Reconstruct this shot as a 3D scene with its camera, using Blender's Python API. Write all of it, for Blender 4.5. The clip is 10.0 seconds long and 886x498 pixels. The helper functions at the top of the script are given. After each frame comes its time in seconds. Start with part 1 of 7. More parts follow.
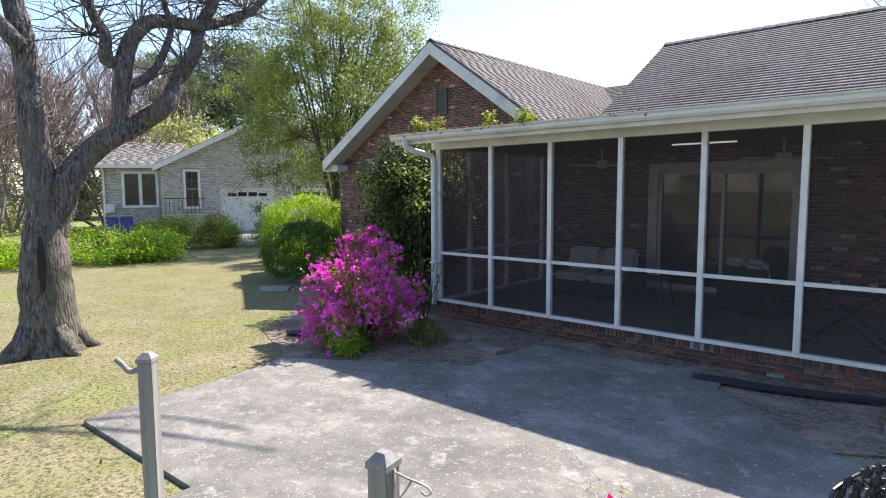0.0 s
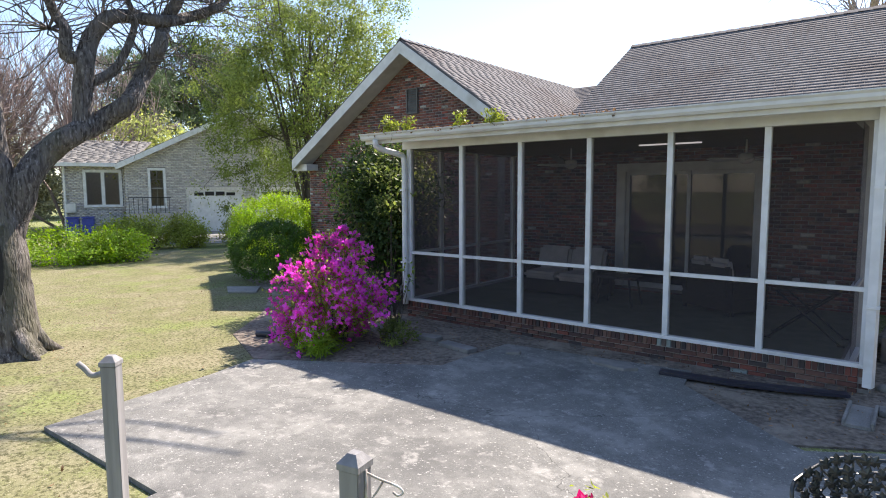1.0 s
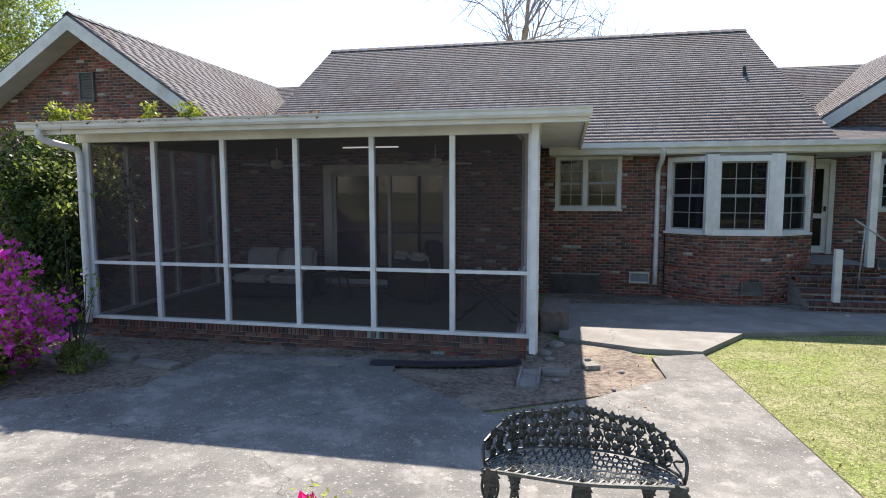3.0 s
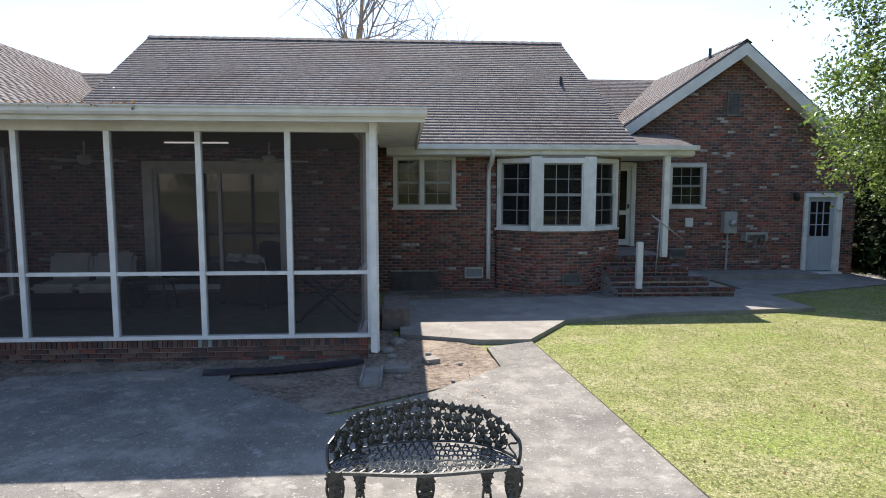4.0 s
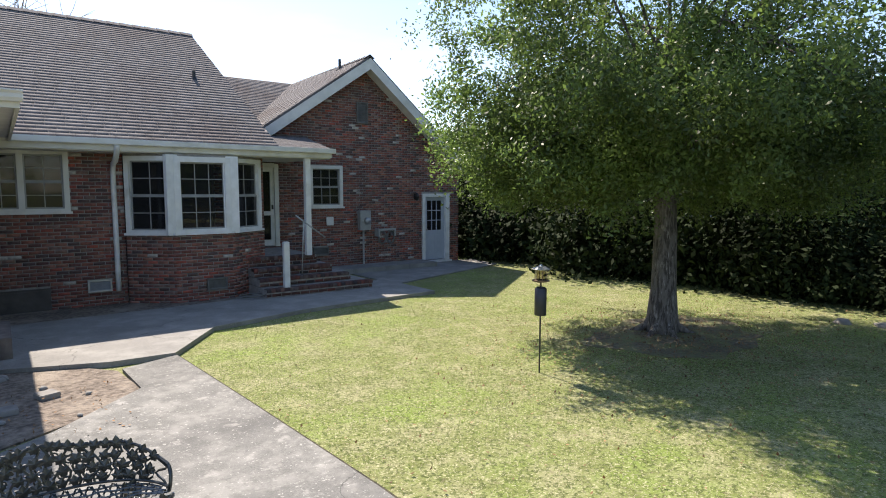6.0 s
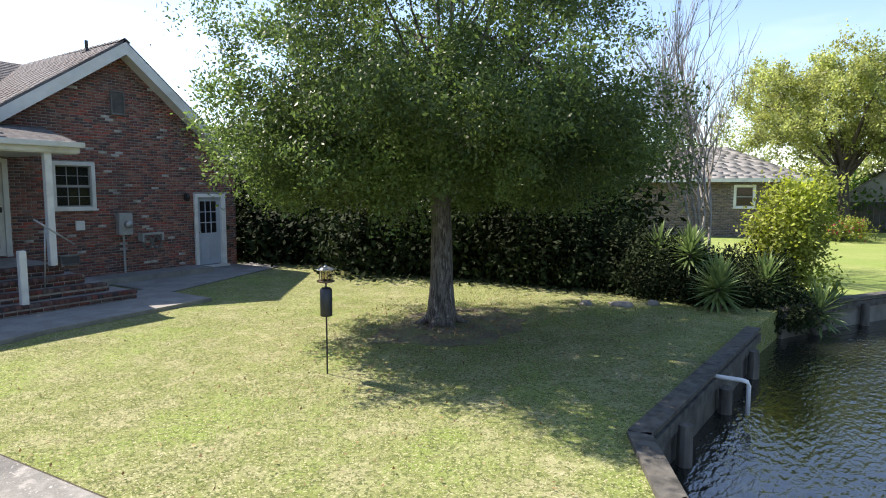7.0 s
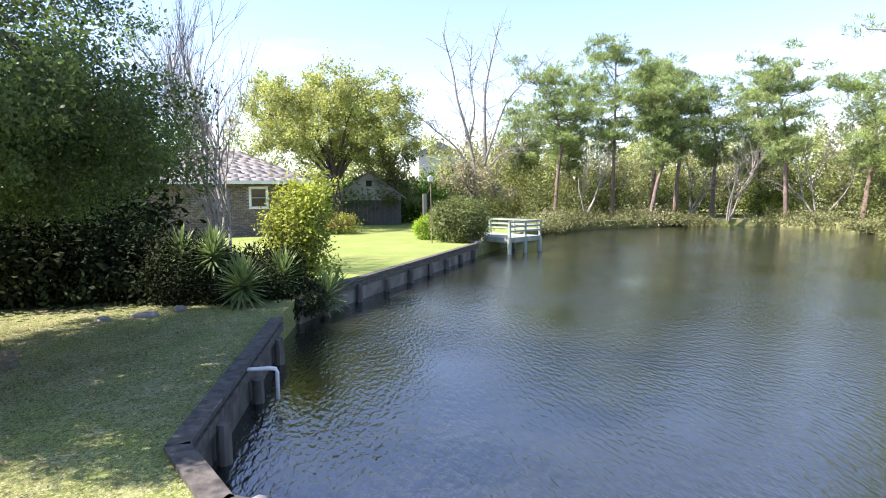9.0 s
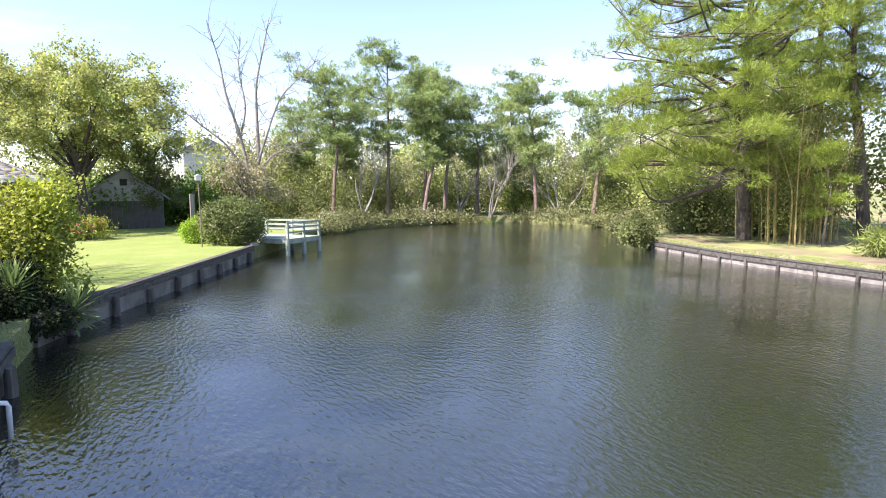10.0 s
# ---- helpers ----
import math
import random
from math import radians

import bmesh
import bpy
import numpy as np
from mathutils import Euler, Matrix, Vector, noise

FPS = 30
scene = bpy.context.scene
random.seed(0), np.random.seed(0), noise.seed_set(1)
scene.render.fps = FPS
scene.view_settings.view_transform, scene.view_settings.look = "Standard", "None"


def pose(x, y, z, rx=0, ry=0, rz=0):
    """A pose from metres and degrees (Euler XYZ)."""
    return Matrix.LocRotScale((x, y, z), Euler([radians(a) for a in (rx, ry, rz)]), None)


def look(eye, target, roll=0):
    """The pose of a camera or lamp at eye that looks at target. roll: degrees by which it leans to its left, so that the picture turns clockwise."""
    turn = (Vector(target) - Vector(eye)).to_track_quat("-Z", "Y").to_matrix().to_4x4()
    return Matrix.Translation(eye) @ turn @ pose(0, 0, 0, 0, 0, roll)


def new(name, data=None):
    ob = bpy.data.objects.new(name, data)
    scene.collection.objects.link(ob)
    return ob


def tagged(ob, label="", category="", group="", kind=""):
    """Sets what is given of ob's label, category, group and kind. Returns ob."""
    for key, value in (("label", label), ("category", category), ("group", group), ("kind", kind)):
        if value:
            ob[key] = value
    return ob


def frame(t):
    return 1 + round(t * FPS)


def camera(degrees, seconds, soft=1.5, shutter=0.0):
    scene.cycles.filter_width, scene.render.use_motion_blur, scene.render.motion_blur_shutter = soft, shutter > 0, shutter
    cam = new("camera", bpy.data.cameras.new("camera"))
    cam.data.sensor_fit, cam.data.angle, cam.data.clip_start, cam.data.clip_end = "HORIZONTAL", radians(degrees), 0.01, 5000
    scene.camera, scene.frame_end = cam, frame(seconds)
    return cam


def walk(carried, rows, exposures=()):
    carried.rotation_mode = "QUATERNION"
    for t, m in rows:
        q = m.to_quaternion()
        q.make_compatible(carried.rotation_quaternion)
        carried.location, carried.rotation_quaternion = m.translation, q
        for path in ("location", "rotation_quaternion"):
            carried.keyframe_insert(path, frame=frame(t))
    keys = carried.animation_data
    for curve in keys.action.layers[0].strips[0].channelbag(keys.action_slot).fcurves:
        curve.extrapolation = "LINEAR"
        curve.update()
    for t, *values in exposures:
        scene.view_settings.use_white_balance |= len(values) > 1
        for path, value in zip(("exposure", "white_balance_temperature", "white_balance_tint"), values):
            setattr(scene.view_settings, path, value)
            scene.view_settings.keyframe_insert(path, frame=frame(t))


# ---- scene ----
cam = camera(73.0, 10.0, soft=1.0)
EYE = (0.0, 0.0, 2.3)
walk(cam, [
    (0, look(EYE, (-6.6467, 7.4097, 1.3416), -0.31)),
    (0.5, look(EYE, (-6.6210, 7.4321, 1.3380), -0.29)),
    (1, look(EYE, (-6.2797, 7.7219, 1.3318), -0.24)),
    (1.5, look(EYE, (-5.5529, 8.2595, 1.3273), -0.21)),
    (2, look(EYE, (-4.5249, 8.8639, 1.3220), -0.16)),
    (2.5, look(EYE, (-3.3154, 9.3833, 1.3189), -0.09)),
    (2.7, look(EYE, (-2.7878, 9.5535, 1.3208), -0.05)),
    (3.8, look(EYE, (0.0290, 9.9520, 1.3214), -0.15)),
    (4, look(EYE, (0.6161, 9.9315, 1.3073), 0.04)),
    (4.5, look(EYE, (2.0332, 9.7405, 1.3061), 0.09)),
    (5, look(EYE, (3.4195, 9.3449, 1.3097), 0.08)),
    (5.2, look(EYE, (3.8675, 9.1685, 1.3092), 0.10)),
    (6.5, look(EYE, (7.2445, 6.8254, 1.3344), 0.09)),
    (7, look(EYE, (8.3609, 5.4006, 1.3356), 0.15)),
    (7.5, look(EYE, (9.2148, 3.7660, 1.3483), 0.07)),
    (8, look(EYE, (9.7583, 1.9734, 1.3610), -0.16)),
    (8.5, look(EYE, (9.9552, 0.0543, 1.3564), -0.39)),
    (9, look(EYE, (9.7783, -1.8637, 1.3451), -0.47)),
    (9.5, look(EYE, (9.2618, -3.6431, 1.3275), -0.49)),
    (10, look(EYE, (8.4635, -5.2343, 1.3145), -0.42)),
], exposures=[(0.0, 1.20, 7050, 17), (2.5, 1.16, 7050, 17), (5.0, 0.98, 7100, 16), (7.0, 1.12, 7050, 16), (8.0, 1.36, 6900, 20), (9.0, 1.52, 6800, 24), (10.0, 1.47, 6800, 25)])

# ---- light ----
world = bpy.data.worlds.new("sky")
scene.world = world
world.use_nodes = True
wn = world.node_tree
sky = wn.nodes.new("ShaderNodeTexSky")
sky.sky_type = 'NISHITA'
sky.sun_disc = False
sky.sun_elevation = radians(48.5)
sky.sun_rotation = 0.0
sky.air_density, sky.dust_density, sky.ozone_density = 1.0, 0.4, 3.4
wn.nodes["Background"].inputs["Strength"].default_value = 0.135
# thin high wisps of cloud
wt, wm, wc = wn.nodes.new("ShaderNodeTexCoord"), wn.nodes.new("ShaderNodeMapping"), wn.nodes.new("ShaderNodeTexNoise")
wm.inputs["Scale"].default_value = (1.2, 1.6, 7.0)
wc.inputs["Scale"].default_value, wc.inputs["Detail"].default_value, wc.inputs["Roughness"].default_value = 1.7, 7.0, 0.55
wr, wx = wn.nodes.new("ShaderNodeMapRange"), wn.nodes.new("ShaderNodeMix")
wr.inputs[1].default_value, wr.inputs[2].default_value, wr.inputs[4].default_value = 0.56, 0.85, 0.22
wx.data_type = 'RGBA'
wx.inputs[7].default_value = (6.0, 6.3, 6.6, 1)
wn.links.new(wt.outputs["Generated"], wm.inputs[0])
wn.links.new(wm.outputs[0], wc.inputs["Vector"])
wn.links.new(wc.outputs[0], wr.inputs[0])
wn.links.new(wr.outputs[0], wx.inputs[0])
wn.links.new(sky.outputs[0], wx.inputs[6])
wn.links.new(wx.outputs[2], wn.nodes["Background"].inputs["Color"])
sun = new("sun", bpy.data.lights.new("sun", 'SUN'))
sun.data.energy, sun.data.angle, sun.data.color = 4.8, radians(0.55), (1.0, 0.955, 0.88)
sun.matrix_world = look((0, 0, 60), (0.0, -53.0, 0.0))

# ---- materials ----
def shade(name, c1, c2, scale=6.0, rough=0.7, bump=0.0, bscale=40.0, metal=0.0, island=0.0, obj=0.0, translucent=0.0,
          stretch=(1, 1, 1), c3=None, s3=0.6, t3=0.5, palette=None, detail=6.0, spec=0.5, coat=0.0):
    """Two-scale noise colour, optional per-piece variation, relief and translucency."""
    m = bpy.data.materials.new(name)
    m.use_nodes = True
    nt = m.node_tree
    N, L = nt.nodes, nt.links
    b = N["Principled BSDF"]
    tc = N.new("ShaderNodeTexCoord")
    mp = N.new("ShaderNodeMapping")
    mp.inputs["Scale"].default_value = stretch
    L.new(tc.outputs["Object"], mp.inputs[0])
    n1 = N.new("ShaderNodeTexNoise")
    n1.inputs["Scale"].default_value, n1.inputs["Detail"].default_value = scale, detail
    L.new(mp.outputs[0], n1.inputs["Vector"])
    r1 = N.new("ShaderNodeValToRGB")
    r1.color_ramp.elements[0].position, r1.color_ramp.elements[1].position = 0.32, 0.68
    r1.color_ramp.elements[0].color, r1.color_ramp.elements[1].color = (*c1, 1), (*c2, 1)
    L.new(n1.outputs[0], r1.inputs[0])
    col = r1.outputs[0]
    rnd = None
    if island or palette:
        rnd = N.new("ShaderNodeNewGeometry").outputs["Random Per Island"]
    if obj:
        rnd = N.new("ShaderNodeObjectInfo").outputs["Random"]
    if palette:
        pr = N.new("ShaderNodeValToRGB")
        pr.color_ramp.interpolation = 'CONSTANT'
        e = pr.color_ramp.elements
        while len(e) < len(palette):
            e.new(0.5)
        at = 0.0
        for el, (w, c) in zip(e, palette):
            el.position, el.color = at, (*c, 1)
            at += w
        L.new(rnd, pr.inputs[0])
        mx = N.new("ShaderNodeMix")
        mx.data_type, mx.blend_type = 'RGBA', 'MULTIPLY'
        mx.inputs[0].default_value = 1.0
        L.new(pr.outputs[0], mx.inputs[6])
        L.new(col, mx.inputs[7])
        col = mx.outputs[2]
    elif rnd is not None:
        mr = N.new("ShaderNodeMapRange")
        k = island or obj
        mr.inputs[3].default_value, mr.inputs[4].default_value = 1 - k, 1 + k
        L.new(rnd, mr.inputs[0])
        vm = N.new("ShaderNodeVectorMath")
        vm.operation = 'SCALE'
        L.new(col, vm.inputs[0])
        L.new(mr.outputs[0], vm.inputs["Scale"])
        col = vm.outputs[0]
    if c3 is not None:
        n3 = N.new("ShaderNodeTexNoise")
        n3.inputs["Scale"].default_value, n3.inputs["Detail"].default_value = s3, 4.0
        L.new(tc.outputs["Object"], n3.inputs["Vector"])
        r3 = N.new("ShaderNodeValToRGB")
        r3.color_ramp.elements[0].position, r3.color_ramp.elements[1].position = t3 - 0.06, t3 + 0.14
        L.new(n3.outputs[0], r3.inputs[0])
        mx = N.new("ShaderNodeMix")
        mx.data_type = 'RGBA'
        L.new(r3.outputs[0], mx.inputs[0])
        L.new(col, mx.inputs[6])
        mx.inputs[7].default_value = (*c3, 1)
        col = mx.outputs[2]
    L.new(col, b.inputs["Base Color"])
    b.inputs["Roughness"].default_value, b.inputs["Metallic"].default_value = rough, metal
    b.inputs["Specular IOR Level"].default_value = spec
    b.inputs["Coat Weight"].default_value = coat
    if bump:
        nb = N.new("ShaderNodeTexNoise")
        nb.inputs["Scale"].default_value, nb.inputs["Detail"].default_value = bscale, 5.0
        L.new(mp.outputs[0], nb.inputs["Vector"])
        bp = N.new("ShaderNodeBump")
        bp.inputs["Strength"].default_value, bp.inputs["Distance"].default_value = 1.0, bump
        L.new(nb.outputs[0], bp.inputs["Height"])
        L.new(bp.outputs[0], b.inputs["Normal"])
    if translucent:
        tr = N.new("ShaderNodeBsdfTranslucent")
        hs = N.new("ShaderNodeHueSaturation")
        hs.inputs["Saturation"].default_value, hs.inputs["Value"].default_value = 1.15, 1.5
        L.new(col, hs.inputs["Color"])
        L.new(hs.outputs[0], tr.inputs[0])
        ms = N.new("ShaderNodeMixShader")
        ms.inputs[0].default_value = translucent
        L.new(b.outputs[0], ms.inputs[1])
        L.new(tr.outputs[0], ms.inputs[2])
        L.new(ms.outputs[0], N["Material Output"].inputs[0])
    return m

def layered(name, base, layers, rough=0.95, bump=0.006, bscale=90.0, spec=0.2, cracks=None, stretch=(1, 1, 1)):
    """Base colour with noise layers (colour, scale, low, high, amount) laid over it in turn, and hairline cracks."""
    m = bpy.data.materials.new(name)
    m.use_nodes = True
    N, L = m.node_tree.nodes, m.node_tree.links
    b = N["Principled BSDF"]
    tc = N.new("ShaderNodeTexCoord")
    rgb = N.new("ShaderNodeRGB")
    rgb.outputs[0].default_value = (*base, 1)
    col = rgb.outputs[0]

    def over(fac, c, col):
        mx = N.new("ShaderNodeMix")
        mx.data_type = 'RGBA'
        L.new(fac, mx.inputs[0])
        L.new(col, mx.inputs[6])
        mx.inputs[7].default_value = (*c, 1)
        return mx.outputs[2]

    for i, (c, scale, lo, hi, amount) in enumerate(layers):
        mp = N.new("ShaderNodeMapping")
        mp.inputs["Location"].default_value = (7.3 * i, 3.1 * i, 1.7 * i)
        mp.inputs["Scale"].default_value = stretch
        L.new(tc.outputs["Object"], mp.inputs[0])
        n = N.new("ShaderNodeTexNoise")
        n.inputs["Scale"].default_value, n.inputs["Detail"].default_value, n.inputs["Roughness"].default_value = scale, 6.0, 0.62
        L.new(mp.outputs[0], n.inputs["Vector"])
        mr = N.new("ShaderNodeMapRange")
        mr.inputs[1].default_value, mr.inputs[2].default_value, mr.inputs[4].default_value = lo, hi, amount
        L.new(n.outputs[0], mr.inputs[0])
        col = over(mr.outputs[0], c, col)
    if cracks:
        c, scale, width = cracks
        n = N.new("ShaderNodeTexNoise")
        n.inputs["Scale"].default_value, n.inputs["Detail"].default_value = 1.6, 5.0
        L.new(tc.outputs["Object"], n.inputs["Vector"])
        ad = N.new("ShaderNodeVectorMath")
        ad.operation = 'MULTIPLY_ADD'
        ad.inputs[1].default_value = (0.9, 0.9, 0.0)
        L.new(n.outputs["Color"], ad.inputs[0])
        L.new(tc.outputs["Object"], ad.inputs[2])
        v = N.new("ShaderNodeTexVoronoi")
        v.feature, v.voronoi_dimensions = 'DISTANCE_TO_EDGE', '2D'
        v.inputs["Scale"].default_value = scale
        L.new(ad.outputs[0], v.inputs["Vector"])
        mr = N.new("ShaderNodeMapRange")
        mr.inputs[2].default_value, mr.inputs[3].default_value, mr.inputs[4].default_value = width, 0.75, 0.0
        L.new(v.outputs["Distance"], mr.inputs[0])
        col = over(mr.outputs[0], c, col)
    L.new(col, b.inputs["Base Color"])
    b.inputs["Roughness"].default_value, b.inputs["Specular IOR Level"].default_value = rough, spec
    nb = N.new("ShaderNodeTexNoise")
    nb.inputs["Scale"].default_value, nb.inputs["Detail"].default_value = bscale, 5.0
    mb = N.new("ShaderNodeMapping")
    mb.inputs["Scale"].default_value = stretch
    L.new(tc.outputs["Object"], mb.inputs[0])
    L.new(mb.outputs[0], nb.inputs["Vector"])
    bp = N.new("ShaderNodeBump")
    bp.inputs["Distance"].default_value = bump
    L.new(nb.outputs[0], bp.inputs["Height"])
    L.new(bp.outputs[0], b.inputs["Normal"])
    return m


def glassy(name, tint, gloss, dark, rough=0.02, film=(0.03, 0.03, 0.033)):
    """Thin pane: clear film mixed with a dark film, and a mirror gloss by Fresnel."""
    m = bpy.data.materials.new(name)
    m.use_nodes = True
    N, L = m.node_tree.nodes, m.node_tree.links
    N.remove(N["Principled BSDF"])
    t, d, g = N.new("ShaderNodeBsdfTransparent"), N.new("ShaderNodeBsdfDiffuse"), N.new("ShaderNodeBsdfGlossy")
    t.inputs[0].default_value = (*tint, 1)
    d.inputs[0].default_value = (*film, 1)
    g.inputs["Roughness"].default_value = rough
    a, c = N.new("ShaderNodeMixShader"), N.new("ShaderNodeMixShader")
    a.inputs[0].default_value = dark
    L.new(t.outputs[0], a.inputs[1]); L.new(d.outputs[0], a.inputs[2])
    if gloss:
        f = N.new("ShaderNodeFresnel"); f.inputs[0].default_value = gloss
        L.new(f.outputs[0], c.inputs[0])
    else:
        c.inputs[0].default_value = 0.0
    L.new(a.outputs[0], c.inputs[1]); L.new(g.outputs[0], c.inputs[2])
    L.new(c.outputs[0], N["Material Output"].inputs[0])
    return m


BRICKS = [(0.22, (0.30, 0.115, 0.085)), (0.2, (0.24, 0.085, 0.065)), (0.16, (0.17, 0.075, 0.065)), (0.14, (0.34, 0.15, 0.11)),
          (0.12, (0.12, 0.075, 0.07)), (0.08, (0.27, 0.16, 0.13)), (0.05, (0.40, 0.10, 0.07)), (0.03, (0.5, 0.45, 0.4))]
M_brick = shade("brick_face", (0.68, 0.70, 0.73), (1.14, 1.16, 1.18), 14, 0.9, 0.004, 60, palette=BRICKS, c3=(0.085, 0.062, 0.058), s3=0.9, t3=0.6)
M_mortar = shade("mortar", (0.21, 0.195, 0.185), (0.34, 0.32, 0.30), 9, 0.95, 0.003, 80)
M_greybrick = shade("grey_brick_face", (0.85, 0.85, 0.85), (1.1, 1.1, 1.1), 9, 0.9,
                    palette=[(0.3, (0.58, 0.55, 0.51)), (0.3, (0.51, 0.49, 0.46)), (0.2, (0.63, 0.60, 0.56)), (0.2, (0.43, 0.41, 0.39))])
M_tanbrick = shade("tan_brick_face", (0.8, 0.8, 0.8), (1.1, 1.1, 1.1), 9, 0.9,
                   palette=[(0.4, (0.16, 0.12, 0.10)), (0.3, (0.21, 0.16, 0.13)), (0.3, (0.12, 0.10, 0.09))])
M_shingle = shade("asphalt_shingle", (0.10, 0.094, 0.094), (0.165, 0.155, 0.152), 34.0, 0.95, 0.0016, 170, island=0.13,
                  c3=(0.10, 0.085, 0.082), s3=0.7, t3=0.56)
M_shingle2 = shade("grey_shingle", (0.17, 0.165, 0.157), (0.24, 0.232, 0.22), 3.0, 0.95, 0.004, 120, island=0.2)
M_white = shade("white_paint", (0.66, 0.67, 0.67), (0.78, 0.79, 0.79), 5, 0.45, 0.0008, 90, c3=(0.55, 0.55, 0.52), s3=2.2, t3=0.62)
M_trim = shade("cream_trim_paint", (0.60, 0.60, 0.57), (0.71, 0.71, 0.68), 4, 0.5, 0.0008, 80, c3=(0.48, 0.47, 0.42), s3=1.5, t3=0.62)
M_concrete = layered("weathered_concrete", (0.20, 0.20, 0.186), [
    ((0.125, 0.125, 0.117), 60, 0.45, 0.62, 0.75), ((0.29, 0.287, 0.265), 2.6, 0.46, 0.62, 0.75), ((0.10, 0.10, 0.096), 0.65, 0.5, 0.62, 0.65), ((0.13, 0.13, 0.12), 9.0, 0.52, 0.64, 0.5),
    ((0.37, 0.362, 0.335), 5.5, 0.58, 0.68, 0.65), ((0.44, 0.43, 0.40), 34, 0.60, 0.66, 0.8)], 0.9, 0.005, 100, 0.3, ((0.05, 0.05, 0.047), 0.22, 0.0016))
M_concrete2 = layered("walk_concrete", (0.25, 0.245, 0.228), [
    ((0.17, 0.166, 0.155), 60, 0.45, 0.62, 0.6), ((0.33, 0.325, 0.30), 2.2, 0.46, 0.64, 0.7), ((0.15, 0.147, 0.138), 0.8, 0.54, 0.66, 0.5),
    ((0.42, 0.41, 0.38), 34, 0.62, 0.68, 0.6)], 0.9, 0.004, 110, 0.3, ((0.07, 0.068, 0.062), 0.3, 0.003))
M_soil = shade("bare_soil", (0.09, 0.072, 0.058), (0.27, 0.225, 0.18), 16, 1.0, 0.03, 30, c3=(0.33, 0.285, 0.23), s3=1.6, t3=0.57)
M_lawn = layered("lawn_sward", (0.205, 0.235, 0.085), [
    ((0.34, 0.325, 0.19), 2.1, 0.46, 0.60, 0.7), ((0.19, 0.275, 0.055), 0.55, 0.51, 0.64, 0.65), ((0.15, 0.165, 0.06), 7.0, 0.50, 0.62, 0.6),
    ((0.08, 0.10, 0.035), 26, 0.49, 0.59, 0.85), ((0.52, 0.49, 0.31), 48, 0.55, 0.63, 0.75), ((0.19, 0.15, 0.10), 10, 0.61, 0.68, 0.6)], 1.0, 0.012, 70, 0.1)
M_lawnstraw = layered("straw_lawn_sward", (0.20, 0.20, 0.098), [
    ((0.28, 0.25, 0.165), 1.1, 0.44, 0.60, 0.75), ((0.20, 0.25, 0.075), 0.7, 0.52, 0.64, 0.7), ((0.075, 0.075, 0.036), 26, 0.47, 0.60, 0.88),
    ((0.40, 0.365, 0.245), 50, 0.56, 0.65, 0.65), ((0.16, 0.125, 0.09), 2.4, 0.60, 0.70, 0.6)], 1.0, 0.007, 90, 0.1)
M_lawngreen = layered("green_lawn_sward", (0.20, 0.27, 0.075), [
    ((0.28, 0.31, 0.115), 0.5, 0.45, 0.62, 0.7), ((0.19, 0.26, 0.06), 1.6, 0.5, 0.66, 0.6), ((0.36, 0.35, 0.17), 20, 0.55, 0.66, 0.5)], 1.0, 0.02, 50, 0.1)
M_bark = layered("grey_bark", (0.165, 0.15, 0.14), [
    ((0.05, 0.043, 0.04), 17, 0.47, 0.58, 0.85), ((0.36, 0.34, 0.32), 26, 0.55, 0.66, 0.8), ((0.17, 0.155, 0.14), 2.2, 0.5, 0.66, 0.5),
    ((0.12, 0.125, 0.08), 1.2, 0.56, 0.68, 0.5)], 0.95, 0.05, 26, 0.2, stretch=(1.25, 1.25, 0.28))
M_barkdark = shade("dark_bark", (0.055, 0.045, 0.038), (0.13, 0.105, 0.085), 8, 0.95, 0.02, 12, stretch=(1, 1, 0.3))
M_barkpale = shade("pale_bark", (0.20, 0.185, 0.165), (0.31, 0.29, 0.265), 6, 0.95, 0.004, 30)
M_pinebark = shade("pine_bark", (0.13, 0.095, 0.075), (0.24, 0.18, 0.15), 6, 0.95, 0.02, 10, stretch=(1, 1, 0.3))
M_wood = shade("weathered_wood", (0.16, 0.145, 0.125), (0.29, 0.27, 0.24), 14, 0.85, 0.004, 40, stretch=(1, 1, 0.08))
M_woodgrey = shade("silver_grey_timber", (0.21, 0.205, 0.205), (0.34, 0.335, 0.33), 18, 0.8, 0.003, 60, stretch=(1, 1, 0.06))
M_screen = glassy("insect_screen", (0.76, 0.73, 0.73), 0, 0.34, film=(0.095, 0.085, 0.088))
M_pane = glassy("window_glass", (0.6, 0.62, 0.64), 1.4, 0.45)
M_slider = glassy("sliding_door_glass", (0.5, 0.52, 0.53), 2.0, 0.5)
# near-black colour paints the unlit inside of rooms, hollow, garage lights and vent
M_dark = shade("unlit_interior_dark", (0.02, 0.02, 0.02), (0.035, 0.033, 0.03), 3, 0.9)
M_iron = shade("black_enamelled_iron", (0.006, 0.009, 0.008), (0.02, 0.026, 0.023), 30, 0.36, 0.001, 60, spec=0.9)


# paler than the bench iron: wear plus sky glare put into the colour
M_ironseat = shade("worn_glare_iron", (0.03, 0.04, 0.037), (0.10, 0.115, 0.11), 22, 0.26, 0.001, 60, spec=1.0)


def leafmat(name, c, var=0.35, tr=0.35, rough=0.45, bri=1.6, spec=0.25):
    d = tuple(v * 0.62 for v in c)
    e = tuple(min(1, v * bri) for v in c)
    return shade(name, d, e, 0.9, rough, island=var, translucent=tr, detail=3, spec=spec)


